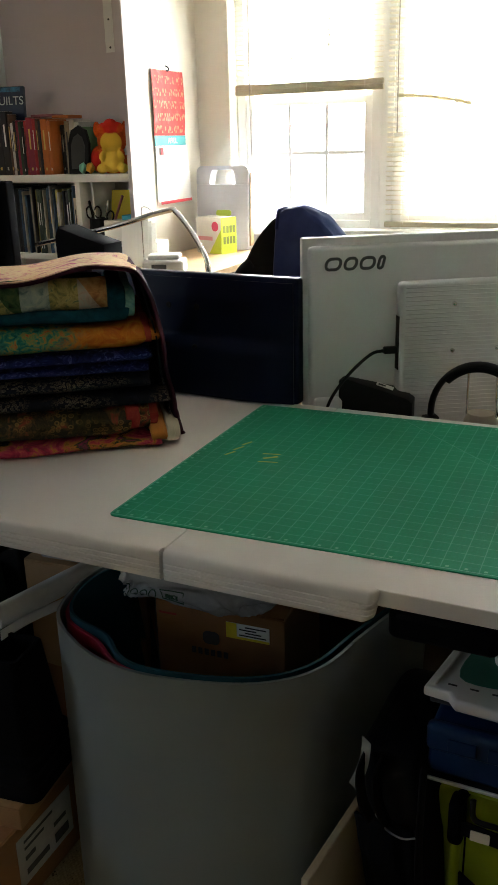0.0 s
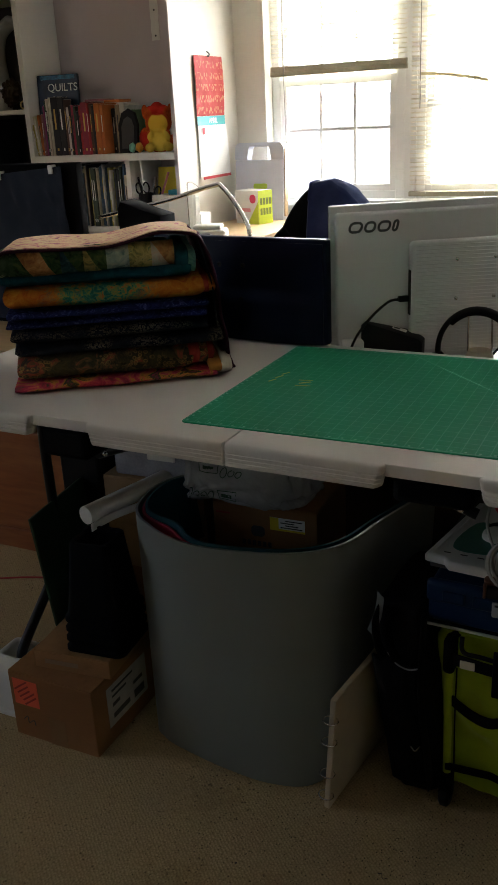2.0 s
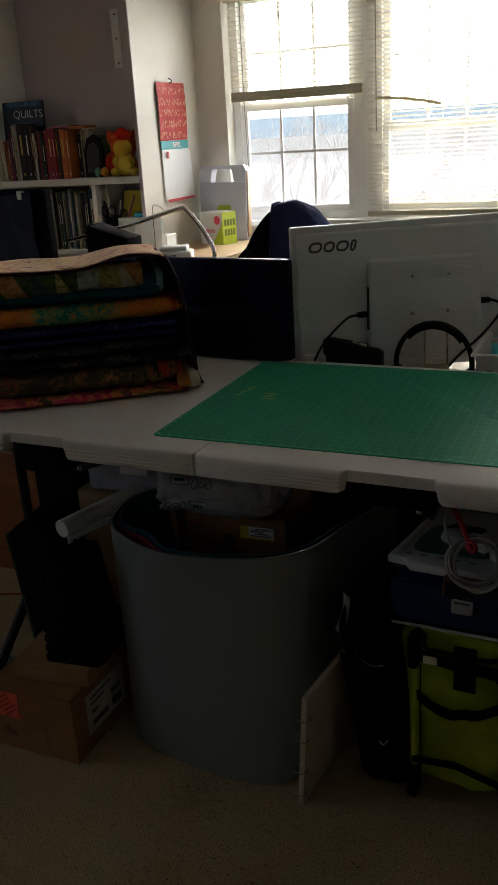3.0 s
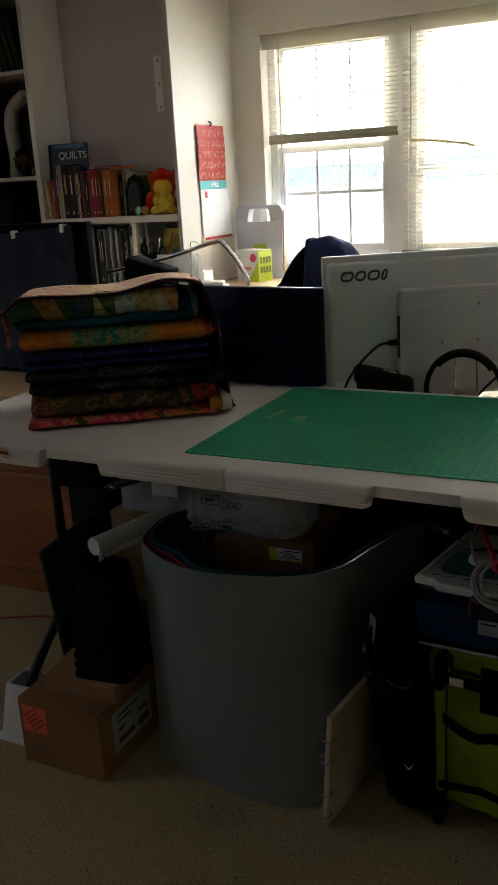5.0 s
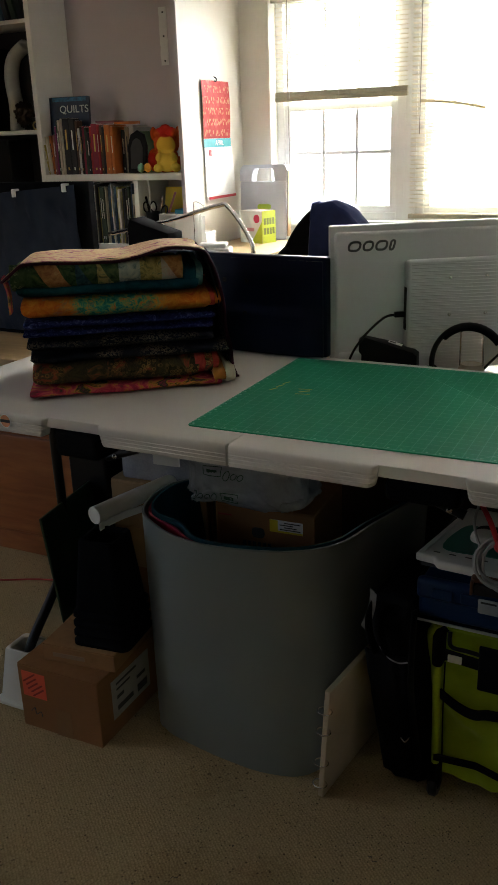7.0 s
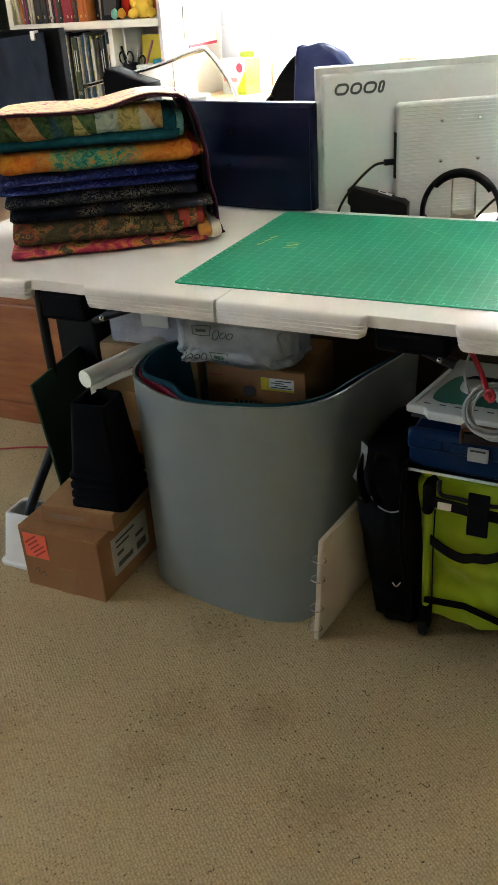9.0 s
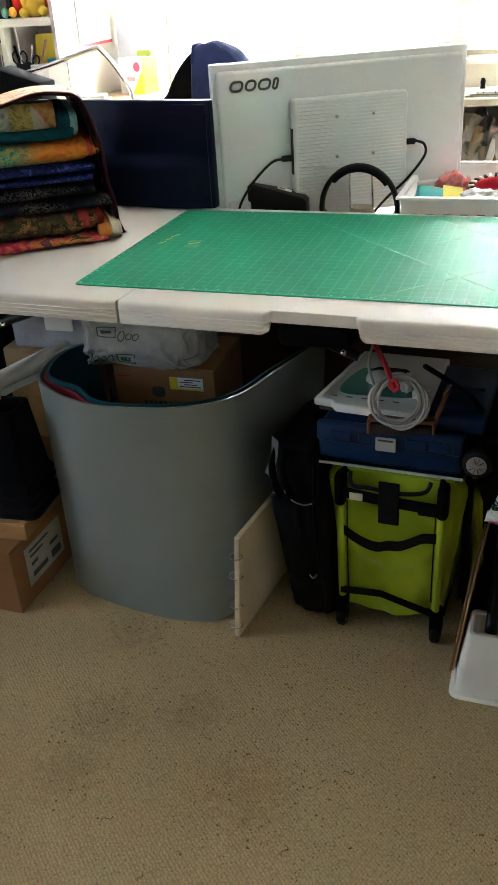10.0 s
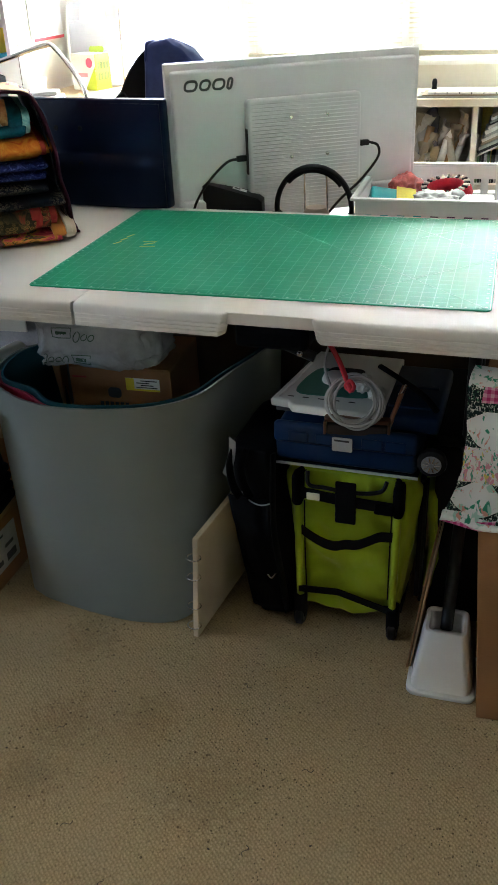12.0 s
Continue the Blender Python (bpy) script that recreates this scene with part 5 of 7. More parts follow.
def tote_front(u, v):
    x, z = -0.102 + 0.204 * u, 0.055 + 0.345 * v
    w = 0.016 * noise.noise((x * 12, z * 9, 2.0)) + 0.014 * abs(noise.noise((x * 20 + z * 14, z * 13 - x * 9, 7.0))) - 0.010 * max(0.0, 1 - abs(z - 0.185 - 0.5 * abs(x)) / 0.03)
    sag = 0.012 * math.sin(math.pi * u) * math.sin(math.pi * min(1, v * 1.3))
    return Vector((x, -sag + w, z - 0.012 * math.sin(math.pi * u) * (1 - v)))


part("front_panel", sheet(tote_front, nx, nz, 0.004), LIME, tote, smooth=True, angle=60)


def flank(v):
    """Half width of the soft side at height v: full near the top, drawn in towards the wheels."""
    return 0.116 + 0.036 * min(1.0, v * 1.08) ** 1.1 - 0.030 * max(0.0, v - 0.90) / 0.10


for s in (-1, 1):
    part("side_panel", sheet(lambda u, v, s=s: Vector((s * (flank(v) + 0.006 * math.sin(math.pi * u) + 0.006 * noise.noise((u * 6, v * 5, s))), 0.034 + 0.262 * u, 0.062 + 0.334 * v)), 14, 22, 0.004), LIME, tote, smooth=True, angle=60)
    part("front_wing", sheet(lambda u, v, s=s: Vector((s * (0.098 + (flank(v) - 0.098) * u), 0.006 + 0.028 * u * u + 0.008 * math.sin(5 * u + 6 * v) * u * (1 - u) * 4 * 0.5 + 0.007 * noise.noise((u * 4 + 3, v * 7, s)), 0.062 + 0.334 * v)), 12, 24, 0.003), LIME, tote, "loose lime cloth beside the pole", smooth=True, angle=60)
    part("side_web", box(s * 0.146 - 0.005, s * 0.146 + 0.005, 0.05, 0.105, 0.075, 0.38, 0.002), WEBBING, tote, "black mesh side strip")
    part("pole_sleeve", tube(smooth_path([(s * 0.104, -0.020, 0.085), (s * 0.1055, -0.023, 0.20), (s * 0.1065, -0.020, 0.335)], 5), 0.0085, 12), LIME, tote, "lime sleeve over a pole", smooth=True, angle=60)
    part("top_joint", box(s * 0.1075 - 0.0115, s * 0.1075 + 0.0115, -0.034, 0.006, 0.322, 0.398, 0.0095, 3), MATTE, tote, "black plastic corner joint", smooth=True, angle=40)
    part("joint_cap", tube(smooth_path([(s * 0.1075, -0.016, 0.385), (s * 0.104, -0.004, 0.394), (s * 0.092, 0.03, 0.397)], 5), 0.008, 10), MATTE, tote, smooth=True)
    part("seam_strip", tube(smooth_path([(s * 0.094, -0.014, 0.330), (s * 0.093, -0.018, 0.22), (s * 0.092, -0.012, 0.10)], 6), 0.0016, 6), WEBBING, tote, smooth=True)
    w = part("wheel", lathe([(0.0, -0.011), (0.020, -0.011), (0.026, -0.006), (0.026, 0.006), (0.020, 0.011), (0, 0.011)], 24, pose(s * 0.106, -0.014, 0.0245, 0, 90, 0)), BLACK, tote, smooth=True, angle=40)
    part("caster", box(s * 0.106 - 0.0135, s * 0.106 + 0.0135, -0.032, 0.006, 0.020, 0.088, 0.008, 3), MATTE, w, smooth=True, angle=40)
spk = box(0.150, 0.186, 0.08, 0.26, 0.070, 0.335, 0.018, 3)
bmesh.ops.subdivide_edges(spk, edges=spk.edges[:], cuts=2, use_grid_fill=True)
for v in spk.verts:
    v.co.x += 0.010 * noise.noise(v.co * 14) + 0.010 * math.sin(math.pi * (v.co.z - 0.07) / 0.27)
part("side_pocket", spk, LIME, tote, "bulging lime side pocket", smooth=True)
part("side_web", box(0.152, 0.158, 0.040, 0.075, 0.070, 0.372, 0.002), WEBBING, tote, "black side strip")
part("buckle", box(0.060, 0.100, -0.042, -0.0345, 0.334, 0.360, 0.004, 2), MATTE, tote, "black plastic side buckle")
part("back_panel", box(-0.125, 0.125, 0.30, 0.304, 0.058, 0.40), LIME, tote)
part("base_board", box(-0.122, 0.122, 0.004, 0.298, 0.058, 0.064), BLACK, tote)
part("lid", box(-0.125, 0.125, 0.0, 0.30, 0.396, 0.402, 0.002), LIME, tote)


part("strap", sheet(lambda u, v: Vector((-0.104 + 0.208 * u, -0.030 - 0.004 * math.sin(math.pi * u), 0.346 - 0.012 * u + 0.024 * v)), 16, 3, 0.004), WEBBING, tote, "black webbing strap")
part("strap", sheet(lambda u, v: Vector((-0.100 + 0.200 * u, -0.026 - 0.012 * math.sin(math.pi * u), 0.262 - 0.036 * math.sin(math.pi * min(1, 0.1 + u * 1.05)) + 0.006 * math.exp(-((u - 0.5) / 0.08) ** 2) + 0.022 * v)), 24, 3, 0.005), WEBBING, tote, "sagging black pocket strap")
part("strap", sheet(lambda u, v: Vector((-0.106 + 0.212 * u, -0.030, 0.094 + 0.018 * (1 - abs(2 * u - 0.85)) + 0.016 * v - 0.02 * u)), 24, 3, 0.004), WEBBING, tote, "black lower strap")
part("buckle_strap", box(-0.022, 0.022, -0.040, -0.0345, 0.300, 0.400, 0.003), WEBBING, tote, "wide black closing strap")
part("size_tag", box(-0.084, -0.056, -0.0365, -0.0325, 0.346, 0.362, 0.001), surf("cream_tag", (0.75, 0.68, 0.52), 0.7), tote, "small cream tag")
part("handle", tube(smooth_path([(-0.085, -0.02, 0.405), (-0.080, -0.028, 0.378), (-0.045, -0.030, 0.376), (0.02, -0.032, 0.374), (0.07, -0.028, 0.382), (0.082, -0.02, 0.403)], 8), 0.0045, 10), BLACK, tote, "black carrying handle", smooth=True)

# glass board, folded blue cart, brush and iron on the tote
gp = thing("glass_board", pose(0.648, 0.085, 0.4302, 0, 0, -2), "thin glass board with a bright edge on the tote", "board")
part("glass", box(-0.155, 0.155, 0.0, 0.33, 0.0, 0.005, 0.001), surf("dark_glass", (0.02, 0.025, 0.03), 0.08, var=0.1, bump=0), gp)
part("edge_trim", box(-0.156, 0.156, -0.0045, -0.0005, 0.0, 0.006, 0.001), surf("pale_edge", (0.6, 0.62, 0.62), 0.3), gp, "bright metal edge")

cart = thing("folding_crate_cart", pose(0.650, 0.10, 0.4364, 0, 0, -2), "folded dark blue plastic crate cart with wheels", "cart")
part("tray", box(-0.160, 0.150, -0.012, 0.30, 0.0, 0.085, 0.012, 3), BLUE_PL, cart, smooth=True, angle=40)
part("front_rail", box(-0.162, 0.150, -0.020, 0.004, 0.048, 0.096, 0.010, 3), BLUE_PL, cart, smooth=True, angle=40)
for x in (-0.105, -0.045, 0.055, 0.105):
    part("panel_recess", box(x - 0.022, x + 0.022, -0.0235, -0.019, 0.056, 0.080, 0.002), BLUE_PL, cart)
part("lid_panel", box(0.045, 0.188, 0.012, 0.28, 0.0865, 0.125, 0.010, 3), BLUE_PL, cart, smooth=True, angle=40)
part("latch", box(-0.030, 0.014, -0.0260, -0.0200, 0.045, 0.078, 0.003), surf("grey_latch", (0.45, 0.46, 0.47), 0.4), cart, "grey plastic latch")
part("latch_slot", box(-0.024, 0.008, -0.0272, -0.0262, 0.070, 0.074), DARK, cart)
for y in (0.0,):
    for i in range(10):
        a = radians(36 * i)
        part("spoke", tube([(0.180 + 0.006 * math.cos(a), -0.0192, 0.034 + 0.006 * math.sin(a)), (0.180 + 0.018 * math.cos(a), -0.0185, 0.034 + 0.018 * math.sin(a))], 0.0012, 6), CHROME, cart)
    wh = part("wheel", lathe([(0.0, -0.012), (0.022, -0.012), (0.030, -0.008), (0.032, 0.0), (0.030, 0.008), (0.022, 0.012), (0, 0.012)], 28, pose(0.180, -0.005, 0.034, 90, 0, 0)), BLACK, cart, smooth=True, angle=40)
    part("hub", lathe([(0.0, 0.0145), (0.004, 0.0145), (0.005, 0.013), (0.017, 0.012), (0.019, 0.0125), (0.021, 0.012)], 24, pose(0.180, -0.005, 0.034, 90, 0, 0)), surf("grey_hub", (0.28, 0.29, 0.30), 0.4), wh, "grey spoked hub", smooth=True, angle=30)
part("axle", tube([(0.14, 0.0, 0.034), (0.18, 0.0, 0.034)], 0.006, 8), STEEL_BLACK, cart)
part("handle_bar", tube(smooth_path([(0.03, 0.20, 0.150), (0.09, 0.14, 0.148), (0.145, 0.085, 0.142), (0.178, 0.04, 0.132)], 6), 0.006, 10, flat=(0.007, 0.0055)), MATTE, cart, "black telescoping handle", smooth=True)
part("hook", tube(smooth_path([(0.095, 0.065, 0.150), (0.105, 0.045, 0.165), (0.112, 0.040, 0.185)], 5), 0.003, 8), CHROME, cart, "small steel hook", smooth=True)
part("lid_rib", box(0.075, 0.170, 0.05, 0.062, 0.1255, 0.131, 0.002), BLUE_PL, cart)
part("lid_rib", box(0.075, 0.170, 0.15, 0.162, 0.1255, 0.131, 0.002), BLUE_PL, cart)

brush = thing("bench_brush", pose(0.70, 0.098, 0.5215, 0, 0, 4), "wooden bench brush with dark bristles on the cart", "brush")
BR = wood("brush_wood", (0.14, 0.05, 0.025), (0.24, 0.10, 0.05))
part("block", prism(round_rect(-0.10, 0.04, -0.010, 0.014, 0.008), 0.0, 0.010, 0.003, m=pose(0, 0, 0.024)), BR, brush)
for x in (-0.100, 0.034):
    part("end_block", box(x, x + 0.006, -0.020, 0.008, 0.0, 0.030, 0.002), BR, brush)
part("handle", tube([(0.036, 0.0, 0.02), (0.050, 0.03, 0.055), (0.062, 0.06, 0.085)], 0.0055, 10), BR, brush, smooth=True)
part("bristles", box(-0.0935, 0.0335, -0.018, 0.008, 0.0, 0.0238, 0.003), surf("dark_bristle", (0.03, 0.02, 0.015), 0.9, fine=600, bump=0.8), brush)

ap = thing("flat_appliance", pose(0.476, 0.136, 0.5325, 0, 0, -3), "flat white plastic appliance with a green panel and a knob", "appliance")
part("base", box(0.004, 0.236, 0.006, 0.27, 0.0, 0.012, 0.003), surf("dark_stack", (0.03, 0.03, 0.035), 0.7), ap, "dark underside")
part("body", prism([(-0.004, 0.0), (0.036, -0.004), (0.050, -0.022), (0.232, -0.028), (0.246, -0.016), (0.240, 0.276), (0.034, 0.276)], 0.0125, 0.034, 0.006, segs=3), WHITE_PL, ap, smooth=True, angle=40)
part("green_panel", prism([(p.x, p.y) for p in smooth_path([(0.042, 0.040, 0), (0.13, 0.034, 0), (0.20, 0.045, 0), (0.195, 0.095, 0), (0.14, 0.125, 0), (0.095, 0.170, 0), (0.056, 0.160, 0)], 5, True)], 0.0342, 0.0362, 0.0008, segs=1), surf("green_panel", (0.03, 0.19, 0.14), 0.3, var=0.12), ap, "dark green inlaid panel", smooth=True, angle=40)
part("edge_ridge", tube(smooth_path([(0.012, 0.010, 0.0345), (0.028, 0.13, 0.0345), (0.044, 0.262, 0.0345)], 5), 0.0022, 8), WHITE_PL, ap, smooth=True)
part("grip_recess", prism(round_rect(0.085, 0.170, 0.128, 0.185, 0.02), 0.0363, 0.0368), BLACK, ap, "black recessed grip")
part("knob", lathe([(0.0, 0.016), (0.020, 0.016), (0.026, 0.012), (0.029, 0.004), (0.029, 0)], 32, pose(0.112, 0.112, 0.0370)), WHITE_PL, ap, "round white knob", smooth=True, angle=40)
for i in range(5):
    part("print_bar", box(0.030 + 0.034 * i, 0.044 + 0.034 * i, 0.014, 0.018, 0.0341, 0.0345), DARK, ap)
solo("cord_plug", lump(0.020, 31, 1.0, 1.4, 0.9, 0.35, 3), WHITE_PL, pose(0.665, 0.200, 0.567), "bunched white cord end and plug", "plug", smooth=True)
solo("cord_plug", lump(0.015, 33, 1.2, 1.3, 0.9, 0.35, 3), WHITE_PL, pose(0.700, 0.165, 0.567), "bunched white cord end and plug", "plug", smooth=True)
CORD = ap.matrix_world.inverted() @ pose(0.664, 0.092, 0.594, -22, 0, 6) @ Matrix.Scale(1.22, 4)
PALE_CORD = surf("pale_grey_cord", (0.40, 0.40, 0.385), 0.5)
rc = random.Random(8)
for j in range(7):
    # separate turns of the coil, each a little askew
    cx, cz, rx_, rz_, t0, w0 = rc.uniform(-0.006, 0.006), rc.uniform(-0.006, 0.006), rc.uniform(0.036, 0.050), rc.uniform(0.034, 0.046), rc.uniform(0, 6), rc.uniform(0.0, 0.010)
    part("cord_turn", tube([(cx + rx_ * math.cos(a / 30 * 2 * math.pi), -0.006 * j * 0.55 + w0 * math.sin(a / 30 * 2 * math.pi + t0), cz + rz_ * math.sin(a / 30 * 2 * math.pi)) for a in range(30)], 0.0024, 8, closed=True, m=CORD), PALE_CORD, ap, "coiled pale grey cord", smooth=True)
part("tie", tube(smooth_path([(-0.050, 0.02, 0.100), (-0.030, -0.012, 0.072), (-0.014, -0.026, 0.040), (-0.004, -0.032, 0.018)], 6), 0.008, 8, flat=(0.0055, 0.003), m=CORD), surf("red_strap", (0.65, 0.03, 0.05), 0.5), ap, "red fabric tie", smooth=True)
part("tie", tube(smooth_path([(-0.013, -0.030, 0.034), (-0.006, -0.035, 0.037), (0.000, -0.034, 0.028), (-0.005, -0.032, 0.021), (-0.014, -0.030, 0.026)], 5, True), 0.0032, 8, closed=True, m=CORD), bpy.data.materials["red_strap"], ap, "red knot", smooth=True)
part("cord_tail", tube(smooth_path([(-0.04, 0.0, 0.02), (-0.055, 0.02, 0.06), (-0.050, 0.05, 0.10)], 6), 0.0024, 8, m=CORD), PALE_CORD, ap, smooth=True)

# dark fabric cube in the shadow behind the riser
fc = thing("fabric_cube", (0.835, 0.16, 0), "black fabric storage cube in the shadow", "storage cube")
part("body", box(0.0, 0.13, 0.0, 0.36, 0.0, 0.47, 0.012, 3), WEBBING, fc, smooth=True, angle=40)
part("lid", box(-0.003, 0.133, -0.003, 0.363, 0.4705, 0.50, 0.010, 3), WEBBING, fc, smooth=True, angle=40)
part("pull_loop", tube(smooth_path([(0.04, -0.002, 0.34), (0.05, -0.012, 0.32), (0.08, -0.012, 0.32), (0.09, -0.002, 0.34)], 5), 0.004, 8), WEBBING, fc, smooth=True)

# thin boards behind the white riser
for i in range(2):
    solo("cardboard_sheet", box(-0.002, 0.002, 0.0, 0.30, 0, 0.29 - 0.01 * i, 0.0005, 1), CARD3 if i else CARD2, pose(0.8185 - 0.006 * i, -0.032 + 0.006 * i, 0.0, 0, 6.5, -3), "thin pale card sheet leaning beside the riser", "card sheet", "card sheets by the riser")

# tall carton with a floral quilt over it
c3 = carton("tall_carton", pose(0.970, -0.140, 0, 0, 0, -1.5) @ Matrix(((1, 0, -0.150, 0), (0, 1, 0, 0), (0, 0, 1, 0), (0, 0, 0, 1))), 0.40, 0.42, 0.70, CARD, "tall brown moving carton sagging sideways at the table end", tape=False)
part("tape_seam", box(0.088, 0.094, -0.0012, 0.0, 0.0, 0.44), CARD2, c3, "worn vertical crease")
part("pen_mark", box(0.040, 0.066, -0.0012, -0.0002, 0.215, 0.219, m=pose(0, 0, 0, 0, 9, 0)), DARK, c3)


def printed_cotton(name, base, layers):
    """White or dark cotton with printed sprigs; each layer: scale, share, colour, twist."""
    k = Mat(name, 0.9, spec=0.15)
    c = k.ramp(k.noise(12, 3), [(0.3, tuple(v * 0.9 for v in base)), (0.7, base)])
    for scale, cutoff, col, twist in layers:
        f = k.noise(scale, 3, 0.5, co=k.scaled(1.0, 0.8, 0.55, twist), dist=0.8)
        c = k.mix(k.ramp(f, [(cutoff, (0, 0, 0)), (cutoff + 0.03, (1, 1, 1))]), c, col)
    k.colour(c)
    k.bump(k.math("ADD", k.noise(800, 1), k.math("MULTIPLY", k.noise(40, 3), 2.0)), 0.4, 0.0012)
    return k.m


def floral():
    """Printed cottons of the pieced quilt: white leaf, pink check, dark ditsy, mint leaf, garden."""
    check = Mat("pink_check_print", 0.9, spec=0.15)
    x, y, z = check.xyz()
    gx_ = check.math("GREATER_THAN", check.math("PINGPONG", x, 0.006), 0.003)
    gz_ = check.math("GREATER_THAN", check.math("PINGPONG", z, 0.006), 0.003)
    check.colour(check.ramp(check.math("MULTIPLY", check.math("ADD", gx_, gz_), 0.5), [(0.0, (0.66, 0.36, 0.46)), (0.5, (0.56, 0.14, 0.28)), (1.0, (0.42, 0.03, 0.14))]))
    return [printed_cotton("white_leaf_print", (0.72, 0.72, 0.69), [(56, 0.585, (0.05, 0.26, 0.16), 0.6), (50, 0.60, (0.38, 0.56, 0.46), 2.0), (80, 0.63, (0.60, 0.28, 0.22), 1.1)]),
            check.m,
            printed_cotton("dark_ditsy_print", (0.010, 0.022, 0.020), [(300, 0.56, (0.52, 0.51, 0.43), 0.3), (260, 0.62, (0.10, 0.22, 0.12), 1.3)]),
            printed_cotton("mint_print", (0.20, 0.52, 0.45), [(34, 0.60, (0.70, 0.70, 0.66), 0.4), (40, 0.64, (0.02, 0.16, 0.10), 1.7)]),
            printed_cotton("garden_print", (0.70, 0.67, 0.64), [(150, 0.54, (0.60, 0.26, 0.32), 0.2), (160, 0.57, (0.10, 0.30, 0.20), 1.0), (140, 0.60, (0.62, 0.50, 0.12), 2.2)])]


FLORAL = floral()
fq = thing("floral_quilt", (0, 0, 0), "pink, white and green floral patchwork quilt over the carton", "quilt")
FQX0 = 0.868


def hang(s, t):
    """s along the carton's front, t from the hem up, over the top and to the back."""
    if t < 0.36:
        z, y = 0.522 + t * 0.70, -0.185 + 0.03 * (t / 0.36) ** 2
    else:
        k = t - 0.36
        z, y = 0.766 - 0.02 * math.exp(-k * 20) - 0.06 * max(0, k - 0.1), -0.155 + k * 0.8
    w = 0.006 * noise.noise((s * 9, t * 8, 4.4)) + 0.003 * noise.noise((s * 30, t * 28, 1.4))
    x = FQX0 + s + 0.115 * max(0, min(t, 0.36)) + 0.014 * math.sin(t * 12) * (0.3 + 0.7 * math.exp(-max(s, 0.0) * 30))
    return Vector((x + w, y + w * 2 - 0.010 * math.sin(s * 16), z + w * 0.6 - 0.012 * math.sin(s * 7)))


def quilt_block(s0, t0, w, kind, mats, h=0.0):
    """One sewn block: plain, snowball (a centre with cut corners), framed or halved."""
    h = h or w

    def poly(corners, mat_):
        b_ = bmesh.new()
        vs = [b_.verts.new((p[0], p[1], 0)) for p in corners]
        b_.faces.new(vs)
        bmesh.ops.triangulate(b_, faces=b_.faces[:])
        bmesh.ops.subdivide_edges(b_, edges=b_.edges[:], cuts=3, use_grid_fill=True)
        cx, cy = sum(p[0] for p in corners) / len(corners), sum(p[1] for p in corners) / len(corners)
        for v in b_.verts:
            x_, y_ = v.co.x, v.co.y
            puff = 0.004 * max(0.0, 1 - 2.2 * math.hypot(x_ - cx, y_ - cy))
            v.co = hang(s0 + x_ * w, t0 + y_ * h) + Vector((0, -puff, puff * 0.5))
        return part("patch", b_, mat_, fq, smooth=True)
    o = [(0, 0), (1, 0), (1, 1), (0, 1)]
    if kind == "plain":
        poly(o, mats[0])
    elif kind == "snow":
        c = 0.33
        poly([(c, 0), (1 - c, 0), (1, c), (1, 1 - c), (1 - c, 1), (c, 1), (0, 1 - c), (0, c)], mats[0])
        for tri in (((0, 0), (c, 0), (0, c)), ((1, 0), (1, c), (1 - c, 0)), ((1, 1), (1 - c, 1), (1, 1 - c)), ((0, 1), (0, 1 - c), (c, 1))):
            poly(tri, mats[1])
    elif kind == "half":
        poly((o[0], o[1], o[2]), mats[0])
        poly((o[0], o[2], o[3]), mats[1])
    else:
        q = [(0.24, 0.24), (0.76, 0.24), (0.76, 0.76), (0.24, 0.76)]
        poly(q, mats[1])
        for i in range(4):
            poly((o[i], o[(i + 1) % 4], q[(i + 1) % 4], q[i]), mats[0])


PLANS = ((("half", (1, 0)), ("snow", (0, 2)), ("plain", (4,)), ("snow", (0, 2)), ("framed", (2, 1)), ("plain", (0,)), ("plain", (4,)), ("half", (2, 0))),
         (("half", (0, 2)), ("half", (3, 0)), ("snow", (0, 2)), ("half", (3, 1)), ("plain", (0,)), ("half", (3, 0)), ("snow", (4, 2)), ("plain", (0,))))
for col in range(5):
    for row in range(6):
        kind_, idx = PLANS[col % 2][row]
        quilt_block(col * 0.092, (row - 0.78) * 0.092 if row else -0.018, 0.092, kind_, [FLORAL[i] for i in idx], 0 if row else 0.038)
inner = sheet(lambda u, v: hang(0.004 + u * 0.454, v * 0.48) + Vector((0.002, 0.005, -0.003)), 30, 40)
sheet(lambda u, v: hang(0.004 + u * 0.454, v * 0.48) + Vector((0.004, 0.014, -0.008)), 30, 40, bm=inner)
part("batting", inner, IVORY, fq, "cream backing of the quilt", smooth=True, angle=60)
part("hem", tube([hang(i / 30 * 0.462, 0.0) + Vector((0, 0.004, -0.002)) for i in range(31)], 0.009, 8), FLORAL[0], fq, smooth=True)

# extension cord on the carpet
solo("extension_cord", tube(smooth_path([(-2.2, 0.20, 0.005), (-1.6, 0.32, 0.005), (-1.23, 0.43, 0.005), (-1.07, 0.484, 0.005), (-0.933, 0.544, 0.005), (-0.70, 0.60, 0.005), (-0.5, 0.62, 0.005)], 8), 0.0032, 8), surf("red_cord", (0.35, 0.02, 0.02), 0.5), (0, 0, 0), "dark red extension cord on the carpet", "cord", smooth=True)
# round sticker on the table edge
st = thing("round_sticker", pose(-0.443, TY0 + 0.0155, 0.822, 90, 0, -1.7), "round orange sticker with a dark band on the table edge", "sticker")
part("disc", cyl(0.016, 0.016, 0.0, 0.0006, 28), surf("orange_sticker", (0.75, 0.32, 0.16), 0.5), st)
part("ring", tube([(0.0155 * math.cos(a / 28 * 2 * math.pi), 0.0155 * math.sin(a / 28 * 2 * math.pi), 0.0008) for a in range(28)], 0.0010, 6, closed=True), PAPER, st)
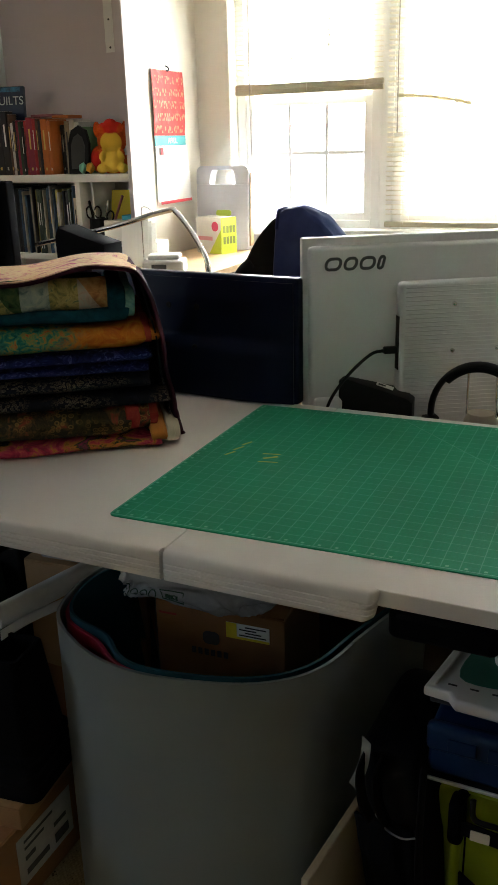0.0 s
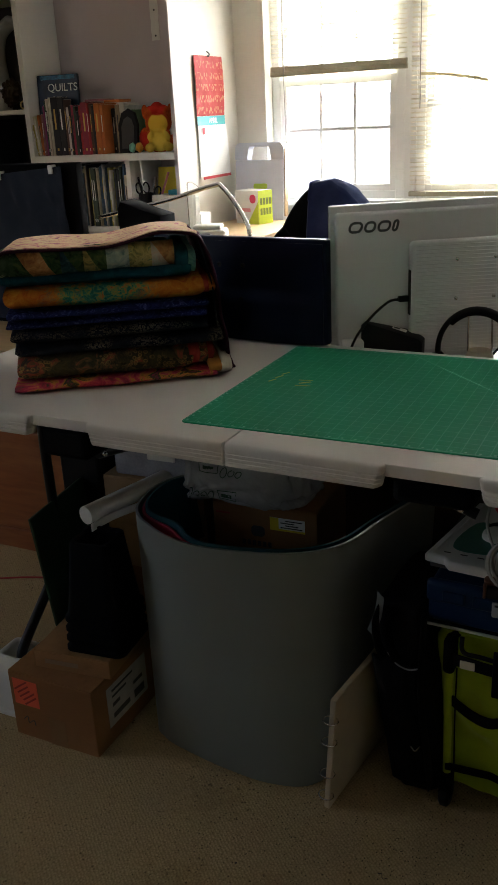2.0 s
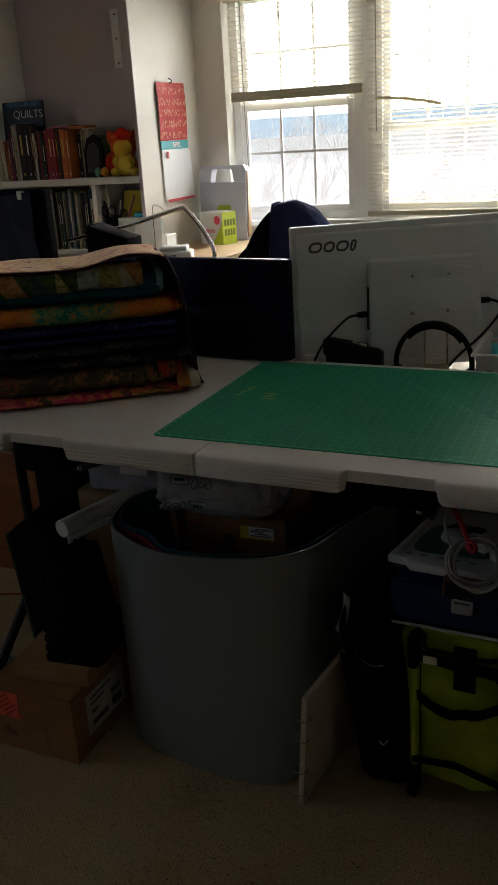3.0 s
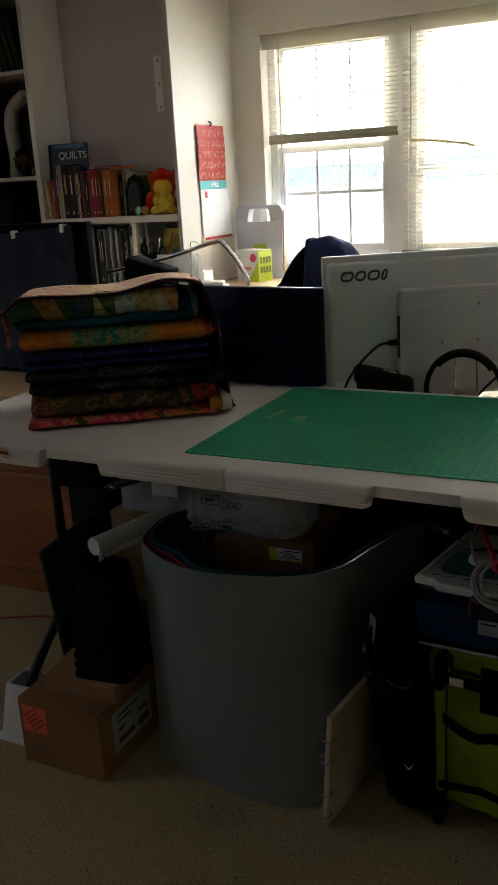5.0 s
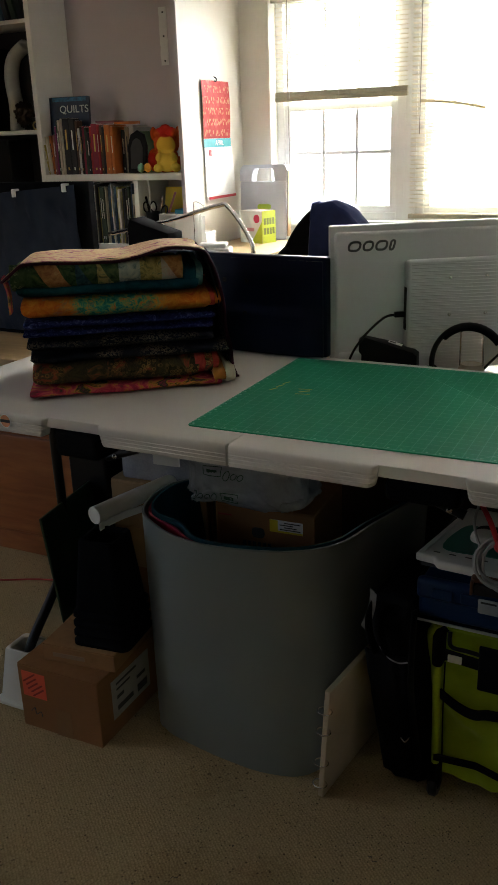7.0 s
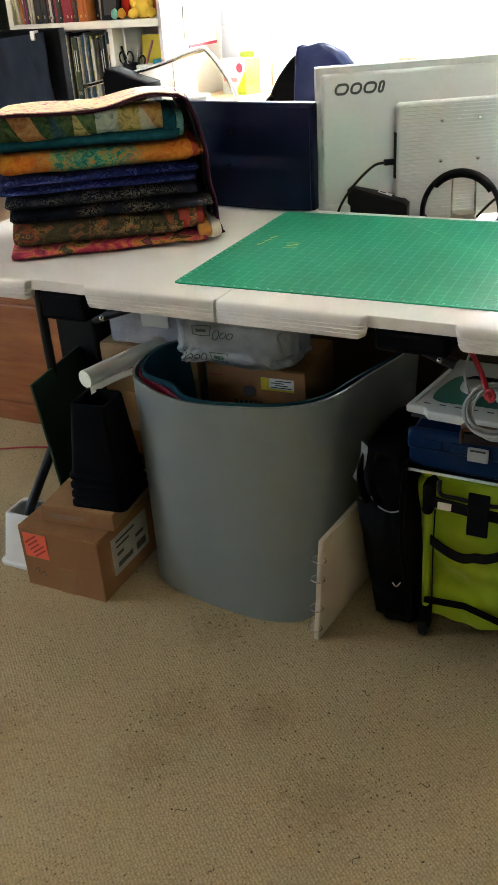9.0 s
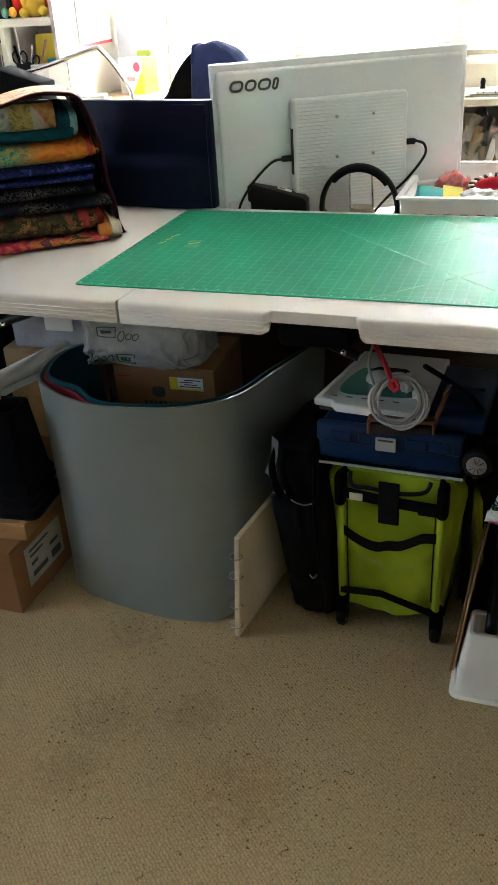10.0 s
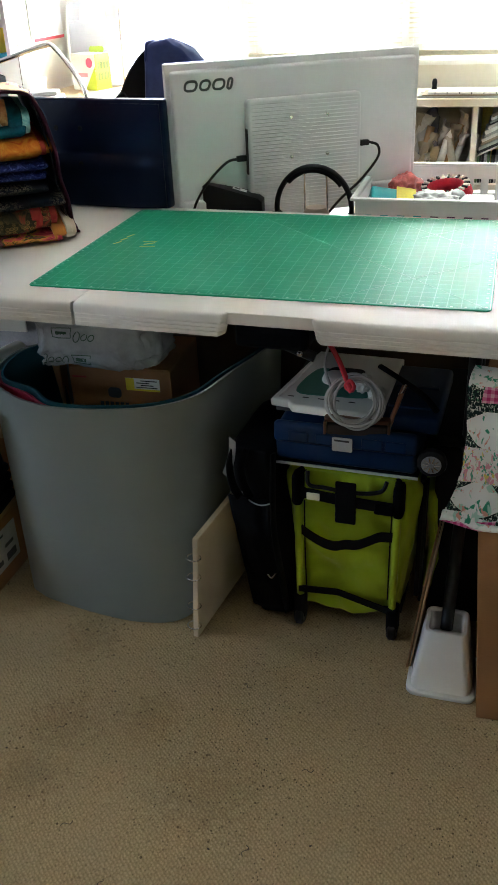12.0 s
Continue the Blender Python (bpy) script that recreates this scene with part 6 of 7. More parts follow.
part("band", box(-0.0155, 0.0155, -0.0035, 0.0035, 0.0008, 0.0014), DARK, st)

# bits of thread and lint on the carpet
LINT = surf("dark_thread", (0.06, 0.042, 0.026), 0.9)
for x, y, l, a, bend in ((0.129, -0.374, 0.016, 40, 0.002), (0.248, -0.587, 0.024, 35, 0.003), (0.589, -0.559, 0.024, 80, 0.004), (0.48, -0.167, 0.020, -20, 0.004), (0.66, -0.36, 0.022, 10, 0.003), (0.36, -0.68, 0.014, 65, 0.002)):
    solo("thread_scrap", tube(smooth_path([(-l / 2, 0, 0.0022), (-l / 5, bend, 0.0032), (l / 4, -bend, 0.0026), (l / 2, bend, 0.0018)], 4), 0.0008, 5), LINT, pose(x, y, 0, 0, 0, a), "short dark thread scrap on the carpet", "thread", "scraps on the carpet", smooth=True)
for x, y in ((0.043, -0.451), (0.523, -0.571), (0.426, -0.25), (0.70, -0.52), (0.20, -0.25), (0.56, -0.30)):
    solo("lint_speck", lump(0.0021, x * 40, 1.2, 0.8, 0.6, 0.4, 2, 8), LINT, pose(x, y, 0, 0, 0, x * 300), "small dark lint speck on the carpet", "lint", "scraps on the carpet")

# ---- blinds ----
# opaque, darker slat vinyl: back-lit shade of stack and bottom rail in the colour
RAIL_SHADE = surf("cream_vinyl_rail_shaded", (0.42, 0.38, 0.27), 0.45, var=0.06, bump=0.05)


def blind(x0, x1, zbot, tilt, label, stack=0):
    """A venetian blind: head rail, slats, cords, bottom rail; stack: slats that lie gathered on the bottom rail."""
    b = thing("venetian_blind", (0, YW + 0.045, 0), label, "blind", "blinds in the window")
    part("head_rail", box(x0, x1, -0.025, 0.020, WZ1 - 0.045, WZ1 - 0.002, 0.003), SLAT, b)
    part("valance", box(x0 - 0.004, x1 + 0.004, -0.036, -0.030, WZ1 - 0.075, WZ1 + 0.004, 0.002), SLAT, b, "cream valance strip")
    mesh = None
    z = WZ1 - 0.075
    top = zbot + 0.03 + stack * 0.0017
    c, s = math.cos(radians(tilt)), math.sin(radians(tilt))
    while z > top + 0.012:
        if mesh is None:
            sm = sheet(lambda u, v: Vector((x0 + 0.006 + (x1 - x0 - 0.012) * u, (v - 0.5) * 0.025 * c, (v - 0.5) * 0.025 * s + 0.0022 * math.sin(math.pi * v))), 1, 4, 0.0006)
            ob = part("slat", sm, SLAT, b)
            mesh = ob.data
        else:
            ob = new("slat", mesh)
            ob.parent = b
        ob.location.z = z
        z -= 0.0212
    for i in range(stack):
        j = part("slat", box(x0 + 0.006, x1 - 0.006, -0.0125, 0.0125, 0, 0.0016), RAIL_SHADE, b)
        j.location.z = zbot + 0.0245 + i * 0.0017
    part("bottom_rail", box(x0 + 0.004, x1 - 0.004, -0.014, 0.014, zbot, zbot + 0.024, 0.004), RAIL_SHADE, b)
    for k in (0.12, 0.5, 0.88):
        x = x0 + (x1 - x0) * k
        for y in (-0.0135, 0.0135):
            part("ladder_cord", tube([(x, y, WZ1 - 0.05), (x, y, zbot + 0.012)], 0.0008, 5), PAPER, b)
    return b


b1 = blind(-1.138, -0.405, 1.585, 12, "cream venetian blind drawn halfway up", 14)
part("tilt_wand", tube([(-1.045, -0.042, WZ1 - 0.05), (-1.046, -0.043, 1.60), (-1.04, -0.043, 1.22)], 0.0022, 6), surf("grey_wand", (0.30, 0.29, 0.26), 0.4), b1, "thin grey tilt wand")
YSLAT = surf("yellowed_slat", (0.58, 0.52, 0.34), 0.45)
let_through(YSLAT, (0.60, 0.54, 0.36), 0.35)
b2 = blind(-0.395, 0.375, 0.985, -14, "cream venetian blind let down to the sill")
part("tilt_wand", tube([(-0.335, -0.042, WZ1 - 0.05), (-0.332, -0.043, 1.40)], 0.0026, 6), bpy.data.materials["grey_wand"], b2, "thin grey tilt wand")
part("broken_slat", sheet(lambda u, v: Vector((-0.34 + 0.33 * u, -0.030 - 0.012 * u, 1.556 - 0.034 * u * u - 0.012 * u + 0.014 * (v - 0.5))), 14, 3, 0.001), YSLAT, b2, "yellowed broken slat hanging loose")
blind(0.395, 1.158, 0.985, -18, "cream venetian blind let down to the sill")

# ---- the alcove: bookcase, shelf and books ----
YF, YB = 2.345, 2.648
bc = thing("bookcase", (0, 0, 0), "tall white bookcase with dark cluttered shelves", "bookcase")
part("side", box(-2.20, -2.17, YF, YB, 0, 2.42, 0.002), TRIM, bc)
part("side", box(-3.12, -3.09, YF, YB, 0, 2.42, 0.002), TRIM, bc)
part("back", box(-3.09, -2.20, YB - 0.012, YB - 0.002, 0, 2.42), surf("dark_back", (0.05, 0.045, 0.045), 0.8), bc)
for z in (0.05, 0.45, 0.85, 1.17, 1.49, 2.02, 2.40):
    part("shelf", box(-3.09, -2.20, YF + 0.004, YB - 0.012, z - 0.02, z, 0.002), TRIM, bc)
    part("bracket", box(-2.199, -2.19, YF + 0.002, YF + 0.05, z - 0.075, z - 0.021, 0.003), TRIM, bc)
SH = 1.262
sh = thing("wall_shelf", (0, 0, 0), "white built-in shelf across the alcove", "shelf")
part("top_board", box(-2.169, XC - 0.022, YF, YB, SH - 0.034, SH, 0.002), TRIM, sh)
part("divider", box(-1.625, -1.60, YF + 0.003, YB, 0.0, SH - 0.0345, 0.002), TRIM, sh)
part("lower_board", box(-2.169, -1.6255, YF + 0.002, YB, 0.885, 0.91, 0.002), TRIM, sh)
part("lower_board", box(-1.5995, XC - 0.022, YF + 0.002, YB, 0.885, 0.91, 0.002), TRIM, sh)
slab("trim_alcove", TRIM, "white painted cheek of the alcove", (XC - 0.0215, XC - 0.0205, 2.346, 2.65, 0, CEIL_Z))

# old fixing strip on the mauve wall
fs = thing("fixing_strip", (-1.573, YB + 0.001, 1.912), "old white fixing strip with three screws on the mauve wall", "strip")
part("plate", sheet(lambda u, v: Vector((-0.022 + 0.044 * u + 0.004 * noise.noise((v * 8, 1, u)), -0.003, -0.135 + 0.27 * v)), 4, 24, 0.004), TRIM, fs)
for z in (-0.115, 0.0, 0.11):
    part("screw", lathe([(0, 0.003), (0.004, 0.002), (0.005, 0)], 10, pose(0.004, -0.0065, z, 90)), DARK, fs, smooth=True)


def book_mat(c, rough=0.55):
    return surf("book_cover", c, rough, var=0.12, scale=18, bump=0.05)


BOOKC = [(0.60, 0.55, 0.42), (0.42, 0.36, 0.08), (0.24, 0.03, 0.13), (0.02, 0.02, 0.025), (0.60, 0.58, 0.54), (0.36, 0.06, 0.04), (0.03, 0.05, 0.03), (0.28, 0.10, 0.12),
         (0.28, 0.02, 0.05), (0.52, 0.14, 0.02), (0.04, 0.09, 0.16), (0.10, 0.05, 0.03), (0.12, 0.22, 0.10), (0.30, 0.24, 0.16), (0.38, 0.02, 0.03), (0.40, 0.42, 0.40)]
BM = [book_mat(c) for c in BOOKC]
INK = [PAPER, DARK, surf("gold_ink", (0.65, 0.45, 0.12), 0.5)]


def book(x, w, h, d, z, y, cover, ink, m=None, group="books on the alcove shelf", label="paperback book standing on the shelf"):
    """A book that stands upright, spine to the room: cover, page block, title bars on the spine."""
    bk_ = thing("book", m or pose(x, y, z), label, "book", group)
    part("cover", box(0, w, 0, d, 0, h, min(0.002, w * 0.2), 1), cover, bk_)
    part("pages", box(w * 0.14, w * 0.86, 0.004, d + 0.0008, 0.003, h + 0.0006), PAPER, bk_)
    if w > 0.011:
        part("title_bar", box(w * 0.38, w * 0.62, -0.0008, 0.0, h * 0.45, h * 0.80), ink, bk_)
        part("title_bar", box(w * 0.38, w * 0.62, -0.0008, 0.0, h * 0.08, h * 0.13), ink, bk_)
    return bk_


rng = random.Random(4)
qb = thing("large_book", pose(-2.166, 2.408, SH, -4, 0, 6), "large dark blue book shown cover forward", "book")
part("cover", box(0, 0.235, 0, 0.02, 0, 0.385, 0.003, 1), surf("blue_cover", (0.006, 0.022, 0.06), 0.35, var=0.6, scale=14), qb)
words("title", "QUILTS", 0.052, surf("silver_ink", (0.50, 0.54, 0.56), 0.4), qb, pose(0.148, -0.001, 0.322, 90, 0, 0), "pale printed title")
part("cover_art", box(0.02, 0.22, -0.0006, 0, 0.362, 0.382), surf("cover_art_blue", (0.02, 0.12, 0.24), 0.35, var=0.8, scale=40), qb)
# runs of books: (left end, right end, height, colours)
x = -2.155
seq = [(1, .012, .150, -9), (0, .016, .190, -5), (9, .014, .195, -4), (7, .012, .200, 0), (2, .010, .240, 0), (6, .014, .262, 0), (0, .012, .270, 0), (4, .007, .276, 0), (0, .008, .272, 0), (3, .040, .277, 0), (3, .032, .274, 0), (11, .014, .262, 0),
       (4, .016, .225, 0), (3, .012, .232, 0), (8, .014, .235, 0), (6, .014, .228, 0), (3, .012, .205, 0), (14, .013, .232, 0), (8, .034, .245, 0), (14, .012, .240, 0), (11, .014, .236, 0), (3, .012, .228, 0), (9, .032, .236, 0), (9, .016, .228, 0)]
for ci, w, h, lean in seq:
    book(x, w, h, 0.052 if x < -1.92 else 0.16, SH, YF + 0.003 + rng.random() * 0.012, BM[ci], INK[rng.randrange(3)], m=pose(x, YF + 0.003 + rng.random() * 0.012, SH + (0.0015 if lean else 0.0), 0, lean, 0))
    x += w + 0.0012
for i, (w, h, ci) in enumerate(((0.022, 0.21, 3), (0.025, 0.225, 13), (0.028, 0.232, 4), (0.026, 0.22, 15), (0.02, 0.20, 12))):
    book(x + 0.004, w, h, 0.14, SH, YF + 0.08, BM[ci], INK[i % 3])
    x += w + 0.0012
solo("book", box(0, 0.11, 0, 0.10, 0, 0.010, 0.001, 1), BM[7], pose(-1.845, YF + 0.03, SH + 0.2462, 0, 0, 5), "thin red book lying on top of the row", "book", "books on the alcove shelf")
solo("card_folder", box(0, 0.09, 0, 0.10, 0, 0.012, 0.001, 1), BM[9], pose(-1.725, YF + 0.02, SH + 0.2367, 0, 0, -3), "orange card folder on top of the books", "folder")

# black figurine and plush toy as plain shapes
fg = solo("picture_frame", prism([(-0.052, 0), (0.052, 0), (0.055, 0.13), (0.038, 0.185), (0, 0.205), (-0.038, 0.185), (-0.055, 0.13)], 0, 0.02, 0.004, m=pose(0, 0, 0, 90)), BLACK, pose(-1.615, YF + 0.05, SH, -6), "black arched ornament standing on the shelf", "ornament")
part("inner_arch", prism([(-0.034, 0.02), (0.034, 0.02), (0.036, 0.12), (0.022, 0.155), (0, 0.168), (-0.022, 0.155), (-0.036, 0.12)], 0.0205, 0.0225, m=pose(0, 0, 0, 90)), DARK, fg)
ply = None
for r, c, mi, s in ((0.058, (0, 0, 0.052), 1, (1.05, 0.9, 1.0)), (0.062, (0, 0.0, 0.135), 0, (1.05, 0.9, 0.95)), (0.046, (0, -0.024, 0.128), 1, (0.95, 0.8, 0.85)),
                    (0.020, (-0.062, 0, 0.185), 0, (0.8, 0.6, 1.7)), (0.020, (0.062, 0, 0.185), 0, (0.8, 0.6, 1.7)), (0.028, (-0.026, -0.024, 0.190), 2, (1.1, 1, 0.8)), (0.028, (0.026, -0.022, 0.192), 2, (1.1, 1, 0.8)), (0.028, (0, -0.02, 0.206), 2, (1, 1, 0.8)),
                    (0.024, (-0.045, -0.042, 0.022), 1, (1, 1.2, 0.9)), (0.024, (0.045, -0.042, 0.022), 1, (1, 1.2, 0.9)), (0.045, (-0.062, 0.03, 0.06), 2, (0.9, 0.8, 1.3)), (0.032, (0.072, 0.02, 0.045), 0, (0.9, 0.8, 1.1)),
                    (0.020, (-0.042, -0.038, 0.078), 0, (0.8, 1, 1.4)), (0.020, (0.042, -0.038, 0.078), 0, (0.8, 1, 1.4))):
    b = bmesh.new()
    bmesh.ops.create_icosphere(b, subdivisions=3, radius=r)
    bmesh.ops.transform(b, matrix=Matrix.LocRotScale(c, None, s), verts=b.verts)
    for f in b.faces:
        f.material_index = mi
    ply = join(ply, b)
fur = Mat("plush_fur", 0.95, spec=0.1)


def near(c, r):
    """1 within r of the point c of the toy."""
    d = fur.n.new("ShaderNodeVectorMath")
    d.operation = "DISTANCE"
    fur.l.new(fur.co, d.inputs[0])
    d.inputs[1].default_value = c
    return fur.ramp(d.outputs["Value"], [(r, (1, 1, 1)), (r + 0.004, (0, 0, 0))])


fcol = fur.ramp(fur.noise(60, 3), [(0.3, (0.52, 0.06, 0.012)), (0.7, (0.70, 0.13, 0.02))])
for c, r, col in (((0, -0.050, 0.128), 0.046, (0.80, 0.52, 0.06)), ((0, -0.060, 0.050), 0.058, (0.80, 0.55, 0.08)), ((-0.045, -0.062, 0.020), 0.032, (0.80, 0.55, 0.08)), ((0.045, -0.062, 0.020), 0.032, (0.80, 0.55, 0.08)), ((0, -0.02, 0.206), 0.045, (0.62, 0.03, 0.02)), ((-0.066, 0.03, 0.06), 0.042, (0.60, 0.03, 0.02))):
    fcol = fur.mix(near(c, r), fcol, col)
fur.colour(fcol).bump(fur.noise(420, 3), 0.6, 0.002)
toy = solo("plush_toy", ply, fur.m, pose(-1.465, YF + 0.085, SH, 0, 0, 26), "small orange and yellow plush toy on the shelf", "plush toy", smooth=True)
fuse = toy.modifiers.new("fuse", "REMESH")
fuse.mode, fuse.voxel_size, fuse.use_smooth_shade = "VOXEL", 0.004, True
solo("small_figure", lump(0.016, 5, 1, 1, 1.4, 0.2), surf("mint_plastic", (0.20, 0.55, 0.42), 0.4), (-1.585, YF + 0.02, SH), "tiny mint green ornament on the shelf", "ornament", smooth=True)
solo("small_figure", lump(0.017, 8, 1, 1, 1.3, 0.3), surf("amber_plastic", (0.75, 0.35, 0.03), 0.4), (-1.545, YF + 0.02, SH), "tiny amber ornament on the shelf", "ornament", smooth=True)

# magazines in the lower cubby
x = -2.16
k = 0
while x < -1.65:
    w = rng.uniform(0.004, 0.016)
    h = rng.uniform(0.26, 0.305)
    book(x, w, h, 0.20, 0.91, YF + 0.015 + rng.random() * 0.03, BM[[3, 10, 4, 13, 0, 6, 7, 15, 1, 3, 10][rng.randrange(11)]], INK[rng.randrange(3)], group="magazines in the lower cubby", label="thin magazine standing in the cubby")
    x += w + 0.001
    k += 1
book(-1.648, 0.018, 0.25, 0.20, 0.91, YF + 0.015, BM[0], INK[1], group="magazines in the lower cubby", label="cream book at the end of the magazines")
book(-1.69, 0.018, 0.07, 0.2, 0.91, YF + 0.01, BM[4], INK[1], group="magazines in the lower cubby", label="small pale booklet in the cubby")

# pen pot, scissors and folders in the other cubby
solo("yellow_folder", box(0, 0.115, 0, 0.012, 0, 0.20, 0.002), surf("yellow_card", (0.80, 0.62, 0.02), 0.5), pose(-1.535, YF + 0.13, 0.99, -10), "bright yellow folder standing in the cubby", "folder")
solo("folder_block", box(-1.598, XC - 0.03, YF + 0.12, YB - 0.01, 0.91, 0.989), CARD2, (0, 0, 0), "low tan box in the cubby", "box")
solo("blue_box", box(0.08, 0.13, 0, 0.09, 0, 0.022, 0.003), surf("sky_blue_card", (0.04, 0.35, 0.50), 0.5), pose(-1.478, YF + 0.012, 1.0645, 0, 0, 0), "small sky blue box", "box")
solo("white_box", box(0, 0.15, 0, 0.10, 0, 0.153, 0.003), WHITE_PL, pose(-1.49, YF + 0.008, 0.9105), "white box in the cubby", "box")
pot = thing("pen_pot", (-1.545, YF + 0.055, 0.911), "dark pen pot with scissors and brushes", "pen pot")
part("cup", lathe([(0, 0.0), (0.04, 0.0), (0.042, 0.16), (0.038, 0.16), (0.036, 0.006), (0, 0.006)], 24), BLACK, pot, smooth=True, angle=40)
for i, (dx, dy, lean, h, mat_) in enumerate(((-0.015, 0, -34, 0.25, BLACK), (-0.01, 0.01, -22, 0.26, STEEL_BLACK), (0.0, 0.008, -12, 0.24, BLACK), (0.012, 0, 10, 0.24, CHROME), (0.012, 0.012, 24, 0.28, surf("rose_pen", (0.60, 0.22, 0.22), 0.4)), (0.0, -0.01, -3, 0.33, surf("white_pen", (0.7, 0.7, 0.68), 0.4)))):
    part("pen", tube([(0, 0, 0.02), (0, 0, h)], 0.0058, 8, m=pose(dx, dy, 0, 0, lean, 0)), mat_, pot, smooth=True, angle=50)
for s, lean in ((-1, -8), (1, -2), (-1, 26)):
    part("scissor_handle", tube([(0.017 * math.cos(a / 16 * 2 * math.pi), 0, 0.185 + 0.026 * math.sin(a / 16 * 2 * math.pi)) for a in range(16)], 0.004, 8, closed=True, m=pose(s * 0.012, -0.012, 0, 0, lean, 0)), BLACK, pot, "black scissor handle", smooth=True)

# things in the tall bookcase
solo("white_instrument", tube(smooth_path([(0, 0, 0.0), (0.01, 0, 0.12), (0.0, 0, 0.26), (0.03, 0, 0.36), (0.12, 0, 0.42)], 8), 0.05, 14, flat=(0.05, 0.03)), surf("grey_white_shell", (0.50, 0.50, 0.46), 0.5), pose(-2.42, 2.46, 1.492), "pale curved plastic casing on the bookcase shelf", "casing", smooth=True)
solo("dark_ornament", lump(0.05, 15, 1, 0.8, 1.2, 0.5, 4), surf("dark_bronze", (0.06, 0.035, 0.02), 0.4, 0.6), (-2.33, 2.42, 1.49), "small dark carved ornament on the bookcase", "ornament", smooth=True)
solo("brass_disc", tube([(0.018 * math.cos(a / 20 * 2 * math.pi), 0, 0.022 + 0.018 * math.sin(a / 20 * 2 * math.pi)) for a in range(20)], 0.004, 8, closed=True), BRASS, (-2.245, 2.40, 1.49), "small brass ring ornament", "ornament", smooth=True)
solo("black_case", box(0, 0.55, 0, 0.20, 0, 0.42, 0.01), BLACK, (-3.05, 2.40, 1.49), "black case on the bookcase shelf", "case")
solo("black_case", box(0, 0.50, 0, 0.20, 0, 0.28, 0.01), BLACK, (-2.95, 2.40, 1.17), "black case on the lower bookcase shelf", "case")
for i in range(5):
    solo("folder", box(0, 0.03, 0, 0.20, 0, 0.32, 0.002), BM[(3, 10, 3, 6, 3)[i]], pose(-2.46 + 0.045 * i, 2.40, 2.02, 0, -14, 0), "dark leaning folder on the top shelf", "folder", "folders on the bookcase")

# navy fabric cover with clips, standing on the desk
nv = thing("covered_panel", pose(-1.42, 1.02, DZ, 0, 0, -3), "navy cloth panel hung from a black frame with clips", "panel")
part("frame", box(-0.02, 0.490, 0.012, 0.045, 0.0, 0.553, 0.004), MATTE, nv)


def navy(u, v):
    return Vector((-0.005 + 0.452 * u, -0.008 - 0.005 * math.sin(u * 7) - 0.010 * noise.noise((u * 6 + v * 2, v * 4, 2)) - 0.007 * noise.noise((u * 13 + v * 4, v * 7, 5)) - 0.008 * v ** 3 * abs(noise.noise((u * 9, v * 1.5, 8))), 0.02 + 0.490 * v + 0.034 * u * v))


part("cloth", sheet(navy, 48, 40, 0.004), NAVY, nv, "navy cloth cover", smooth=True, angle=60)
for u in (0.40, 0.90):
    part("clip", box(-0.008, 0.008, -0.006, 0.020, -0.022, 0.006, 0.002, m=pose(*(navy(u, 1.0) + Vector((0, 0, 0.002))))), PAPER, nv, "small white clip")

# desk lamp: chrome arm and black shade
lamp = thing("desk_lamp", (-0.44, 1.18, DZ), "chrome desk lamp with a black metal shade", "lamp")
part("base", lathe([(0, 0.02), (0.07, 0.018), (0.085, 0.008), (0.085, 0)], 32), CHROME, lamp, smooth=True, angle=40)
part("arm", tube(smooth_path([(0.04, 0, 0.01), (0.045, 0, 0.28), (0.02, 0.01, 0.36), (-0.055, 0.02, 0.452), (-0.10, 0.02, 0.458), (-0.28, 0.02, 0.412), (-0.555, 0.02, 0.357)], 8), 0.0075, 12), CHROME, lamp, "bent chrome arm", smooth=True)
part("shade", prism([(0.035, -0.10), (0.195, -0.10), (0.198, 0.070), (0.12, 0.092), (0.045, 0.118), (0.032, 0.09)], -0.05, 0.05, 0.006, m=pose(-0.435, -0.04, 0.305, 90)), MATTE, lamp, "black shade", smooth=True, angle=35)
solo("brass_finial", lathe([(0, 0.30), (0.006, 0.298), (0.008, 0.288), (0.004, 0.278), (0.010, 0.268), (0.005, 0.255), (0.012, 0.24), (0.012, 0.0), (0, 0)], 16), BRASS, (-0.955, 1.19, DZ), "slim brass finial on the desk", "ornament", smooth=True)

# ---- the corner desk by the window ----
CZ = 0.885
cd = thing("corner_desk", (0, 0, 0), "light wooden corner desk below the window", "desk")
part("desktop", box(XC + 0.003, -0.86, 1.95, YW - 0.035, CZ - 0.03, CZ, 0.003), OAK, cd)
for x, y in ((-1.29, 1.99), (-0.90, 1.99), (-1.29, 2.92), (-0.90, 2.92)):
    part("leg", box(x - 0.02, x + 0.02, y - 0.02, y + 0.02, 0, CZ - 0.03, 0.002), OAK, cd)
cc = thing("carry_case", pose(-1.285, 2.86, CZ, -4, 0, 0), "grey-white plastic case with a handle slot and green label", "case")
CASE = surf("grey_case_plastic", (0.60, 0.61, 0.66), 0.4, var=0.04)
part("panel", prism(round_rect(0, 0.275, 0, 0.305, 0.01), 0, 0.06, 0.005, m=pose(0, 0.06, 0, 90)), CASE, cc, smooth=True, angle=35)
